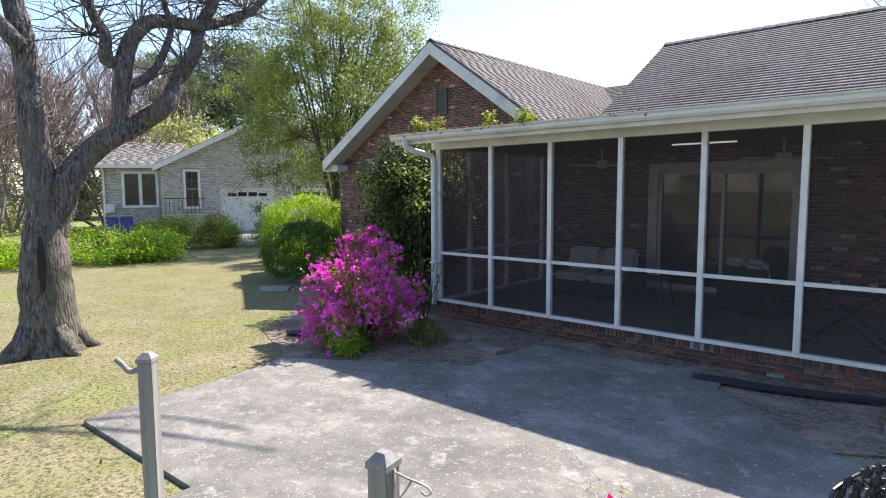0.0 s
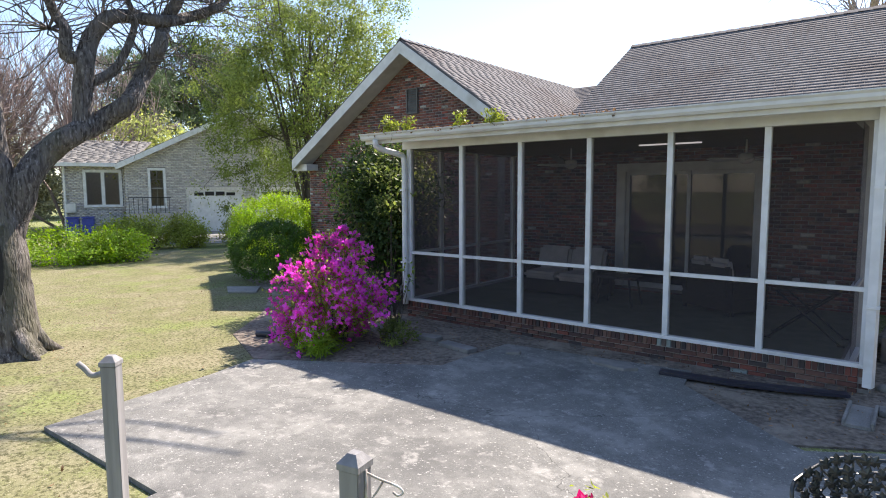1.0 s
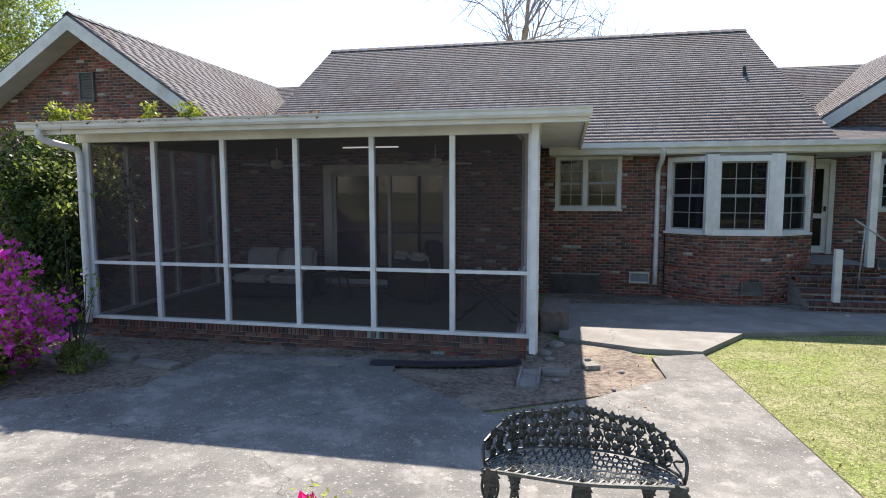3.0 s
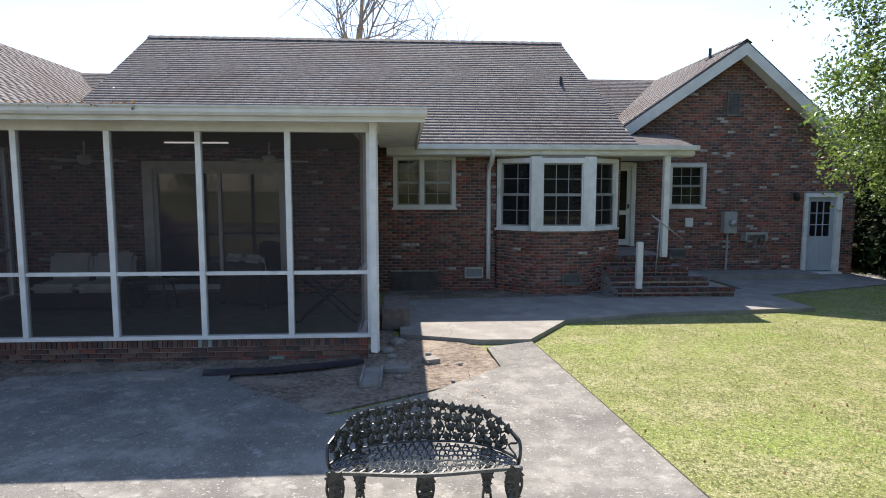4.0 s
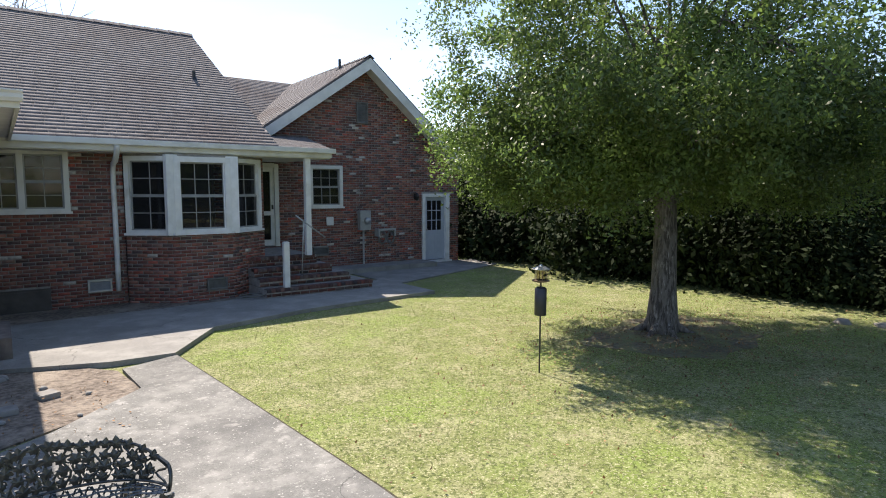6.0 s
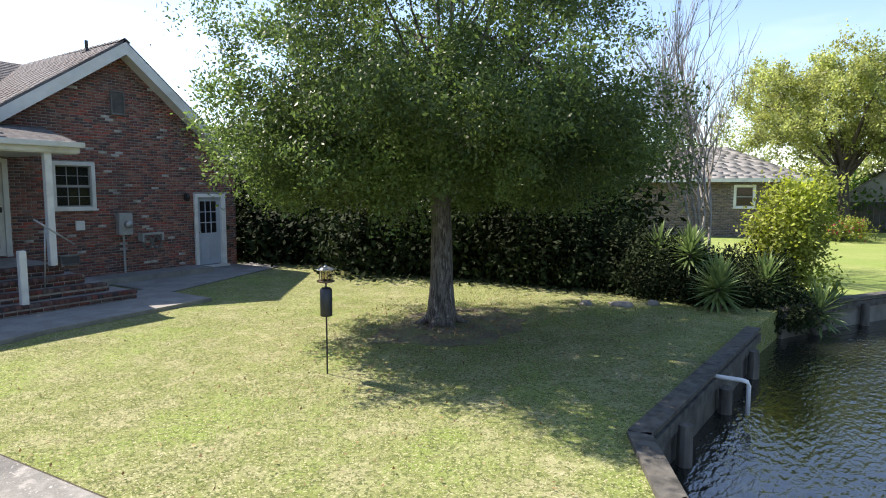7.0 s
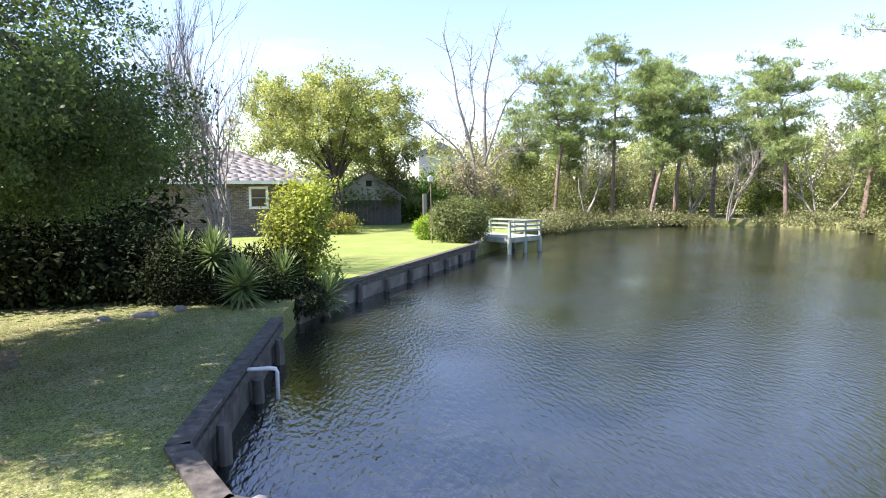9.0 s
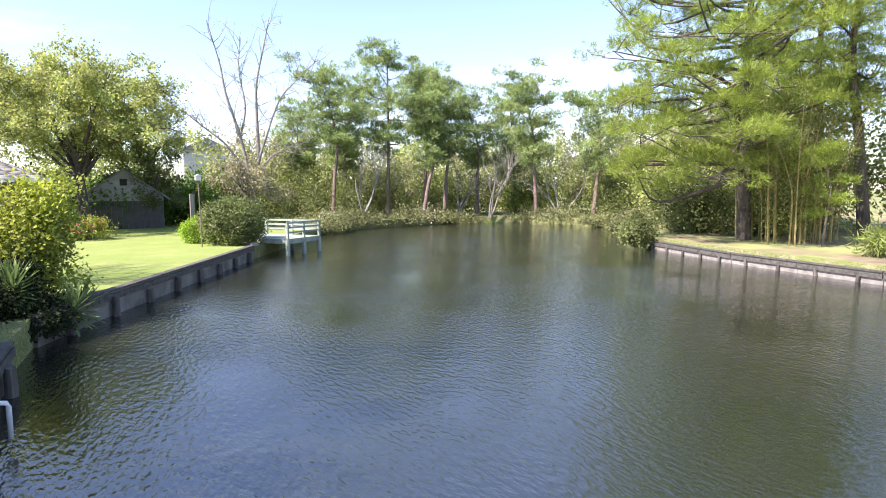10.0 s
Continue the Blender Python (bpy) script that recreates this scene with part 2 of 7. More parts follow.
M_holly = leafmat("glossy_dark_leaf", (0.090, 0.132, 0.045), tr=0.45, rough=0.38, spec=0.3)
M_camellia = leafmat("camellia_leaf", (0.045, 0.078, 0.022), tr=0.3)
# deep green taken near black: the thicket's shade is put into the leaf colour
M_thicket = leafmat("shaded_deep_green_leaf", (0.019, 0.029, 0.012), var=0.25, tr=0.06, rough=0.7)
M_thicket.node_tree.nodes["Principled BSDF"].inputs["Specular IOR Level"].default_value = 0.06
M_fresh = leafmat("fresh_green_leaf", (0.16, 0.20, 0.06), tr=0.5)
M_yellowgreen = leafmat("yellow_green_leaf", (0.25, 0.29, 0.06), tr=0.4)
M_oakleaf = leafmat("young_oak_leaf", (0.27, 0.30, 0.105), tr=0.42)
M_pineneedle = leafmat("pine_needle", (0.215, 0.28, 0.11), tr=0.3, rough=0.5)
M_bankleaf = leafmat("shaded_bank_leaf", (0.12, 0.145, 0.05), tr=0.3)
M_pinenear = leafmat("bright_pine_needle", (0.205, 0.265, 0.055), tr=0.35, rough=0.5)
M_hedge = leafmat("hedge_leaf", (0.062, 0.125, 0.02), tr=0.3)
M_bright = leafmat("bright_hedge_leaf", (0.21, 0.31, 0.045), tr=0.55)
M_woods = leafmat("woodland_leaf", (0.26, 0.30, 0.105), tr=0.35)
M_dull = leafmat("olive_woodland_leaf", (0.26, 0.25, 0.15), tr=0.3)
M_shore = leafmat("bank_scrub_leaf", (0.13, 0.145, 0.06), tr=0.25)
M_clip = leafmat("clipped_hedge_leaf", (0.12, 0.15, 0.05), tr=0.3)
M_magenta = leafmat("magenta_petal", (0.95, 0.17, 0.68), var=0.25, tr=0.5, bri=1.3)
M_pink = leafmat("rose_petal", (0.70, 0.05, 0.20), var=0.2, tr=0.35, bri=1.2)
M_yuccaleaf = leafmat("yucca_blade", (0.15, 0.215, 0.085), tr=0.2)
M_pinefar = leafmat("dark_pine_needle", (0.09, 0.125, 0.065), tr=0.2, rough=0.5)
M_barktwig = shade("brown_twig", (0.22, 0.165, 0.15), (0.34, 0.275, 0.255), 6, 0.95)
# brick palette scaled to about half, for the entry steps
M_brickdark = shade("darker_brick_face", (0.75, 0.75, 0.75), (1.15, 1.12, 1.1), 14, 0.9, 0.004, 60, palette=[(w, (c[0] * 0.45, c[1] * 0.55, c[2] * 0.6)) for w, c in BRICKS])
M_grass = leafmat("grass_blade", (0.20, 0.265, 0.075), var=0.3, tr=0.3, rough=0.7)
M_straw = leafmat("dry_grass_blade", (0.40, 0.375, 0.235), var=0.3, tr=0.25, rough=0.8, bri=1.3)


WATER_Z = -0.55


def watermat():
    m = bpy.data.materials.new("pond_water")
    m.use_nodes = True
    N, L = m.node_tree.nodes, m.node_tree.links
    b = N["Principled BSDF"]
    b.inputs["Base Color"].default_value = (0.014, 0.017, 0.013, 1)
    b.inputs["Roughness"].default_value = 0.038
    b.inputs["IOR"].default_value = 2.4
    tc, mp = N.new("ShaderNodeTexCoord"), N.new("ShaderNodeMapping")
    mp.inputs["Scale"].default_value = (1.0, 2.4, 1.0)
    mp.inputs["Rotation"].default_value = (0, 0, radians(38))
    L.new(tc.outputs["Object"], mp.inputs[0])
    a, c = N.new("ShaderNodeTexNoise"), N.new("ShaderNodeTexNoise")
    a.inputs["Scale"].default_value, a.inputs["Detail"].default_value = 5.6, 3.0
    c.inputs["Scale"].default_value, c.inputs["Detail"].default_value = 0.25, 2.0
    L.new(mp.outputs[0], a.inputs["Vector"]); L.new(tc.outputs["Object"], c.inputs["Vector"])
    mr = N.new("ShaderNodeMapRange")
    mr.inputs[1].default_value, mr.inputs[2].default_value, mr.inputs[3].default_value, mr.inputs[4].default_value = 0.35, 0.65, 0.35, 1.0
    L.new(c.outputs[0], mr.inputs[0])
    mu = N.new("ShaderNodeMath"); mu.operation = 'MULTIPLY'
    L.new(a.outputs[0], mu.inputs[0]); L.new(mr.outputs[0], mu.inputs[1])
    bp = N.new("ShaderNodeBump")
    bp.inputs["Distance"].default_value = 0.024
    # a breeze ruffles the water most along the near lawn, a little less over the open pond
    gp, gr, gm, gx = N.new("ShaderNodeMapping"), N.new("ShaderNodeTexGradient"), N.new("ShaderNodeMapRange"), N.new("ShaderNodeMath")
    gp.vector_type = 'TEXTURE'
    gp.inputs["Location"].default_value, gp.inputs["Scale"].default_value = (5.0, -3.0, WATER_Z), (24.0, 24.0, 24.0)
    gr.gradient_type = 'SPHERICAL'
    gm.inputs[1].default_value, gm.inputs[2].default_value, gm.inputs[3].default_value, gm.inputs[4].default_value = 0.0, 0.9, 1.0, 1.15
    gx.operation = 'MULTIPLY'
    L.new(tc.outputs["Object"], gp.inputs[0]); L.new(gp.outputs[0], gr.inputs[0]); L.new(gr.outputs[1], gm.inputs[0])
    L.new(mu.outputs[0], gx.inputs[0]); L.new(gm.outputs[0], gx.inputs[1])
    L.new(gx.outputs[0], bp.inputs["Height"]); L.new(bp.outputs[0], b.inputs["Normal"])
    return m


M_water = watermat()

# ---- builders ----
def link_mesh(name, me, mtl, parent=None, label="", smooth=False):
    if mtl is not None:
        me.materials.append(mtl)
    ob = new(name, me)
    ob.parent = parent
    if smooth:
        for p in me.polygons:
            p.use_smooth = True
    if label:
        ob["label"] = label
    return ob


def part(name, bm, mtl, parent=None, label="", smooth=False):
    me = bpy.data.meshes.new(name)
    bmesh.ops.recalc_face_normals(bm, faces=bm.faces)
    bm.to_mesh(me)
    bm.free()
    return link_mesh(name, me, mtl, parent, label, smooth)


def thing(name, label, category, group="", at=(0, 0, 0), kind=""):
    ob = new(name)
    ob.location = at
    return tagged(ob, label, category, group, kind)


def box(bm, x0, x1, y0, y1, z0, z1, bev=0.0):
    m = Matrix.LocRotScale(((x0 + x1) / 2, (y0 + y1) / 2, (z0 + z1) / 2), None, (abs(x1 - x0), abs(y1 - y0), abs(z1 - z0)))
    r = bmesh.ops.create_cube(bm, size=1, matrix=m)
    if bev:
        es = {e for v in r["verts"] for e in v.link_edges}
        bmesh.ops.bevel(bm, geom=list(es), offset=bev, segments=2, affect='EDGES')
    return bm


def boxes(*bs, bev=0.0):
    bm = bmesh.new()
    for b in bs:
        box(bm, *b, bev=bev)
    return bm


def prism(bm, pts, vec):
    """A polygon of 3D points, thickened by vec."""
    a = [bm.verts.new(p) for p in pts]
    b = [bm.verts.new(Vector(p) + Vector(vec)) for p in pts]
    bm.faces.new(a)
    bm.faces.new(b[::-1])
    for i in range(len(a)):
        j = (i + 1) % len(a)
        bm.faces.new((a[i], b[i], b[j], a[j]))
    return bm


def quads_mesh(name, v):
    """A mesh of separate quads from an array (n, 4, 3)."""
    n = len(v)
    me = bpy.data.meshes.new(name)
    me.vertices.add(n * 4)
    me.vertices.foreach_set("co", np.ascontiguousarray(v, dtype=np.float32).ravel())
    me.loops.add(n * 4)
    me.loops.foreach_set("vertex_index", np.arange(n * 4, dtype=np.int32))
    me.polygons.add(n)
    me.polygons.foreach_set("loop_start", np.arange(0, n * 4, 4, dtype=np.int32))
    me.update(calc_edges=True)
    return me


def blocks_mesh(name, base, quads):
    """Many eight-cornered blocks from an array (n, 8, 3); quads: which corners make each face."""
    n = len(base)
    me = bpy.data.meshes.new(name)
    q = (np.array(quads)[None] + 8 * np.arange(n)[:, None, None]).reshape(-1)
    me.vertices.add(n * 8)
    me.vertices.foreach_set("co", np.ascontiguousarray(base, dtype=np.float32).ravel())
    me.loops.add(len(q))
    me.loops.foreach_set("vertex_index", q.astype(np.int32))
    me.polygons.add(len(q) // 4)
    me.polygons.foreach_set("loop_start", np.arange(0, len(q), 4, dtype=np.int32))
    me.update(calc_edges=True)
    return me


FACES5 = [(4, 5, 6, 7), (0, 4, 7, 3), (1, 2, 6, 5), (3, 7, 6, 2), (0, 1, 5, 4)]


def tube(bm, pts, radii, sides=8, cap=True, wob=0.0, rng=None):
    """A tapered tube along points."""
    P = [Vector(p) for p in pts]
    rings = []
    ref = Vector((0.31, 0.17, 0.93))
    for i, p in enumerate(P):
        d = (P[min(i + 1, len(P) - 1)] - P[max(i - 1, 0)])
        d = d.normalized() if d.length > 1e-6 else Vector((0, 0, 1))
        if abs(d.dot(ref)) > 0.95:
            ref = Vector((0.93, 0.2, 0.1))
        s = d.cross(ref).normalized()
        t = d.cross(s)
        r = radii[i] if hasattr(radii, "__len__") else radii
        ring = []
        for k in range(sides):
            a = 2 * math.pi * k / sides
            q = r * (1 + (rng.uniform(-wob, wob) if rng and wob else 0))
            ring.append(bm.verts.new(p + s * (q * math.cos(a)) + t * (q * math.sin(a))))
        rings.append(ring)
    for a, b in zip(rings, rings[1:]):
        for k in range(sides):
            bm.faces.new((a[k], a[(k + 1) % sides], b[(k + 1) % sides], b[k]))
    if cap:
        bm.faces.new(rings[0][::-1])
        bm.faces.new(rings[-1])
    return bm


def smooth_path(pts, n=4):
    """Catmull-Rom points through pts."""
    P = [np.array(p, float) for p in pts]
    P = [2 * P[0] - P[1]] + P + [2 * P[-1] - P[-2]]
    out = []
    for i in range(1, len(P) - 2):
        for k in range(n):
            t = k / n
            a, b, c, d = P[i - 1:i + 3]
            out.append(0.5 * (2 * b + (c - a) * t + (2 * a - 5 * b + 4 * c - d) * t * t + (3 * b - a - 3 * c + d) * t ** 3))
    out.append(P[-2])
    return [tuple(p) for p in out]


def unit(v):
    return v / np.maximum(np.linalg.norm(v, axis=-1, keepdims=True), 1e-9)


def leaves(rng, pts, size, aspect=0.5, out=None, up=0.4, droop=0.0, vary=0.35, face=None):
    """Four-cornered leaves at pts, pointing anyhow but a little outwards and upwards."""
    n = len(pts)
    d = unit(rng.normal(size=(n, 3)) + (0 if out is None else out) + np.array([0, 0, -droop]))
    w = unit(np.cross(d, rng.normal(size=(n, 3)) * (1.0 if face is None else 0.45) + np.array([0, 0, up * 2]) + (0 if face is None else face * 1.2)))
    s = size * (1 + vary * rng.uniform(-1, 1, (n, 1)))
    nrm = np.cross(d, w)
    v = np.stack([pts, pts + d * s * 0.5 + w * s * aspect * 0.5 + nrm * s * 0.08, pts + d * s, pts + d * s * 0.5 - w * s * aspect * 0.5 + nrm * s * 0.08], 1)
    return v


def clusters(rng, c, radii, n, shell=0.5, low=-1.0, wild=0.25):
    """Cluster centres in an uneven ellipsoid, fuller towards its skin."""
    d = unit(rng.normal(size=(n * 3, 3)))
    d = d[d[:, 2] > low][:n]
    r = (shell ** 3 + (1 - shell ** 3) * rng.uniform(0, 1, (len(d), 1))) ** (1 / 3)
    bumpy = np.array([1 + wild * noise.noise(Vector(q * 2.3) + Vector((c[0], c[1], c[2]))) * 2 for q in d])[:, None]
    return np.array(c) + d * r * bumpy * np.array(radii)


def limbs(bm, rng, base, tips, r0, sides=5, bend=0.15, lead=None):
    """Limbs from points on a stem to tips, tapered and bowed."""
    for tp in tips:
        b = np.array(base if lead is None else lead[min(len(lead) - 1, int(rng.integers(0, len(lead))))], float)
        L = np.linalg.norm(tp - b)
        mid = (b + tp) / 2 + rng.normal(size=3) * L * bend + np.array([0, 0, L * 0.08])
        path = smooth_path([b, mid, tp], 3)
        k = np.linspace(1, 0.18, len(path))
        tube(bm, path, [r0 * q for q in k], sides, cap=False)


def tree(name, label, category, x, y, z0, trunk, c, radii, mats, n=90, per=120, spread=0.5, size=0.09, aspect=0.5, shell=0.45, low=-0.6,
         r0=0.2, nlimb=14, seed=1, group="", wild=0.25, lean=(0, 0), needles=False, flat=1.0, droop=0.0, extra=(), stems=0, limb=0.42, sub=0, subr=0.5):
    """Trunk with limbs, and a crown of leaf clumps."""
    rng = np.random.default_rng(seed)
    th = thing(name, label, category, group, (x, y, z0))
    bm = bmesh.new()
    top = np.array([lean[0], lean[1], trunk])
    stem = smooth_path([(0, 0, -0.15), (lean[0] * 0.2 + rng.normal() * 0.05, lean[1] * 0.2, trunk * 0.35), (lean[0] * 0.6, lean[1] * 0.6 + rng.normal() * 0.06, trunk * 0.7), tuple(top)], 4)
    rad = [r0 * (1.3 if i == 0 else 1.12 if i == 1 else 1.0 - 0.55 * i / len(stem)) for i in range(len(stem))]
    tube(bm, stem, rad, 10)
    cl = clusters(rng, c, radii, n, shell, low, wild)
    for e in extra:
        cl = np.concatenate([cl, clusters(rng, e[0], e[1], e[2], shell, -1, wild)])
    lead = [np.array(p) for p in stem[len(stem) // 2:]]
    for k in range(stems):
        a = 2.4 * k
        f = np.array([math.cos(a), math.sin(a), 0]) * radii[0] * rng.uniform(0.25, 0.75)
        tube(bm, smooth_path([(0, 0, 0), tuple(f * 0.35 + np.array([0, 0, trunk * 0.5])), tuple(f + np.array([0, 0, trunk * rng.uniform(1.1, 1.6)]))], 5), np.linspace(r0 * 0.5, r0 * 0.12, 11), 6)
    part("trunk", bm, mats[0], th, smooth=True)
    bm = bmesh.new()
    limbs(bm, rng, None, cl[rng.permutation(len(cl))[:nlimb]], r0 * limb, 5, 0.1, lead)
    part("branch", bm, mats[0], th, smooth=True)["kind"] = "stuff"
    ctr = np.array(c)
    if sub:
        heavy = np.repeat(np.arange(len(cl)), rng.integers(max(1, sub // 2), sub + sub // 2 + 1, len(cl)))
        cl = cl[heavy] + unit(rng.normal(size=(len(heavy), 3))) * subr * rng.uniform(0.3, 1.0, (len(heavy), 1)) * np.array([1, 1, 0.6])
    k = rng.integers(0, len(cl), n * per)
    p = cl[k] + rng.normal(size=(len(k), 3)) * spread * np.array([1, 1, flat]) * rng.uniform(0.5, 1.2, (len(cl), 1))[k]
    out = unit(p - ctr) * 0.5
    if needles:
        j = np.repeat(np.arange(len(p)), 5)
        q = leaves(rng, p[j], size, aspect, out[j] + np.array([0, 0, 0.35]), 0.2, droop)
    else:
        q = leaves(rng, p, size, aspect, out, 0.25, droop, face=unit(p - cl[k]) + out)
    link_mesh("crown", quads_mesh("crown", q), mats[1], th)
    return th


def pine(name, label, x, y, z0, h, mats, reach, first=0.45, nlimb=22, pads=3, pad=(0.8, 0.28), tufts=26, blades=8, size=0.3, width=0.035, r0=0.2, seed=1, group="", bias=(0, 0), bend=0.03, droop=0.0, top=0.35):
    """Pine: a bare, slightly bowed trunk, limbs in open tiers and flat pads of needle tufts at their ends."""
    rng = np.random.default_rng(seed)
    th = thing(name, label, "tree", group, (x, y, z0))
    b = rng.normal(size=(2, 2)) * h * bend
    stem = [np.array(p) for p in smooth_path([(0, 0, -0.3), (b[0][0] * 0.5, b[0][1] * 0.5, h * 0.3), (b[0][0], b[0][1], h * 0.6), (b[1][0], b[1][1], h * 0.97)], 6)]
    bm = bmesh.new()
    tube(bm, stem, np.linspace(r0, r0 * 0.22, len(stem)), 9, wob=0.06, rng=rng)
    part("trunk", bm, mats[0], th, smooth=True)
    bv = np.array([bias[0], bias[1], 0.0])
    bm = bmesh.new()
    cen = []
    for k in range(nlimb):
        f = first + (1 - first) * (k + rng.uniform(0, 0.8)) / nlimb
        g = f * (len(stem) - 1)
        i = min(int(g), len(stem) - 2)
        p0 = stem[i] + (stem[i + 1] - stem[i]) * (g - i)
        a = k * 2.39996 + rng.normal() * 0.35
        d = unit(np.array([math.cos(a), math.sin(a), 0.0]) + bv * 0.8)
        q = (f - first) / (1 - first)
        L = reach * (top + (1 - top) * math.sin(math.pi * min(1.0, 0.28 + 0.62 * (1 - q)))) * rng.uniform(0.65, 1.1) * (0.75 + 0.5 * max(-0.4, float(d @ bv)))
        rise = 0.12 + 0.45 * q - droop * (1 - q) + rng.normal() * 0.16
        tip = p0 + d * L + np.array([0, 0, L * rise])
        mid = p0 + d * L * 0.5 + np.array([0, 0, L * rise * 0.3]) + rng.normal(size=3) * L * 0.17
        path = smooth_path([p0, mid, tip], 4)
        tube(bm, path, np.linspace(r0 * 0.34 * (1 - 0.5 * q), r0 * 0.06, len(path)), 5, cap=False)
        for j in range(pads):
            w = 0.42 + 0.62 * j / max(1, pads - 1) if pads > 1 else 1.0
            c = (p0 + (mid - p0) * 2 * w) if w < 0.5 else mid + (tip - mid) * (2 * w - 1)
            side = np.array([-d[1], d[0], 0.0]) * rng.uniform(-0.42, 0.42) * L
            e = c + side * (0.4 + 0.6 * w) + np.array([0, 0, pad[1] * rng.uniform(-0.4, 2.2)])
            cen.append(e)
            tube(bm, [c - d * L * 0.08, (c + e) / 2, e], [r0 * 0.08, r0 * 0.06, r0 * 0.03], 4, cap=False)
    for j in range(3):
        cen.append(stem[-1] + rng.normal(size=3) * pad[0] * 0.35)
    part("branch", bm, mats[0], th, smooth=True)["kind"] = "stuff"
    cen = np.array(cen)
    sc = rng.uniform(0.6, 1.2, (len(cen), 1))
    k = np.repeat(np.arange(len(cen)), tufts)
    off = unit(rng.normal(size=(len(k), 3))) * rng.uniform(0.25, 1.0, (len(k), 1)) ** 0.6 * np.array([pad[0], pad[0], pad[1]]) * sc[k]
    tp = cen[k] + off
    j = np.repeat(np.arange(len(tp)), blades)
    lead = unit(off[j] * np.array([1, 1, 0.6]) + np.array([0, 0, pad[0] * 0.45]))
    q = leaves(rng, tp[j], size, width / size, lead * 1.5, 0.2)
    link_mesh("needles", quads_mesh("needles", q), mats[1], th)
    return th


def bush(name, label, category, x, y, z0, c, radii, mtl, n=60, per=90, spread=0.12, size=0.05, aspect=0.55, shell=0.6, seed=1, group="", twigs=10, low=-0.9, wild=0.2, rt=0.012, extra=None):
    """Shrub: twigs from the ground and a body of small leaves."""
    rng = np.random.default_rng(seed)
    th = thing(name, label, category, group, (x, y, z0))
    cl = clusters(rng, c, radii, n, shell, low, wild)
    cl = cl[cl[:, 2] > 0.05]
    bm = bmesh.new()
    for tp in cl[rng.permutation(len(cl))[:twigs]]:
        b = np.array([rng.normal() * 0.1 * radii[0], rng.normal() * 0.1 * radii[1], -0.03])
        tube(bm, smooth_path([b, (b + tp) / 2 + rng.normal(size=3) * 0.06, tp], 3), np.linspace(rt, rt * 0.3, 7), 4, cap=False)
    part("stem", bm, M_barkdark, th)["kind"] = "stuff"
    k = rng.integers(0, len(cl), n * per)
    p = cl[k] + rng.normal(size=(len(k), 3)) * spread
    p = p[p[:, 2] > 0.02]
    link_mesh("foliage", quads_mesh("foliage", leaves(rng, p, size, aspect, unit(p - np.array(c)) * 0.6, face=unit(p - np.array(c)))), mtl, th)
    if extra:
        mt, cnt, sz, reach = extra
        k = rng.integers(0, len(cl), cnt)
        cen = np.array(c) + (cl[k] - np.array(c)) * reach + rng.normal(size=(cnt, 3)) * spread * 0.8
        cen = cen[cen[:, 2] > 0.08]
        j = np.repeat(np.arange(len(cen)), 6)
        link_mesh("blossom", quads_mesh("blossom", leaves(rng, cen[j], sz, 0.75, unit(cen - np.array(c))[j] * 0.8)), mt, th)
    return th


def bare_tree(name, label, x, y, z0, height, spread, mtl, seed=1, r0=0.12, levels=4, kids=4, stems=1, group="bare trees", fork=0.3, sides=5, taper=0.5):
    """Leafless tree of forking branches."""
    rng = np.random.default_rng(seed)
    th = thing(name, label, "tree", group, (x, y, z0))
    bm, stem = bmesh.new(), bmesh.new()

    def grow(p, d, L, r, lev):
        n = 4 if lev > 1 else 2
        pts = [p]
        for i in range(n):
            d = unit(d + rng.normal(size=3) * 0.13 + np.array([0, 0, 0.06]))
            pts.append(pts[-1] + d * L / n)
        tube(stem if lev == levels else bm, pts, np.linspace(r, r * 0.5, n + 1), max(3, sides - (4 - lev)), cap=False)
        if lev > 0:
            for k in range(kids):
                q = pts[rng.integers(1 if lev < levels else 2, n + 1)]
                dd = unit(d + rng.normal(size=3) * 0.5 * spread + np.array([0, 0, 0.15]))
                grow(q, dd, L * rng.uniform(0.5, 0.75), r * taper, lev - 1)
    for s in range(stems):
        grow(np.array([rng.normal() * 0.12, rng.normal() * 0.12, -0.1]), unit(np.array([rng.normal() * fork, rng.normal() * fork, 1.0])), height * 0.5, r0, levels)
    part("trunk", stem, mtl, th, smooth=True)
    part("branch", bm, mtl, th)["kind"] = "stuff"
    return th

# ---- ground, pond, paving ----
WATER = WATER_Z
POND = [(11.0, 1.0), (5.54, 1.42), (4.4, 0.86), (3.0, -1.6), (-3.0, -4.5), (-26.0, -8.0), (-26.0, -20.5), (7.85, -19.9), (13.3, -21.1), (19.1, -23.4),
        (21.2, -27.0), (26.0, -31.4), (32.4, -33.8), (40.2, -33.6), (43.2, -27.6), (42.4, -21.8), (39.2, -14.8), (33.0, -11.2), (25.2, -6.2), (14.94, -0.13), (13.2, 0.75)]


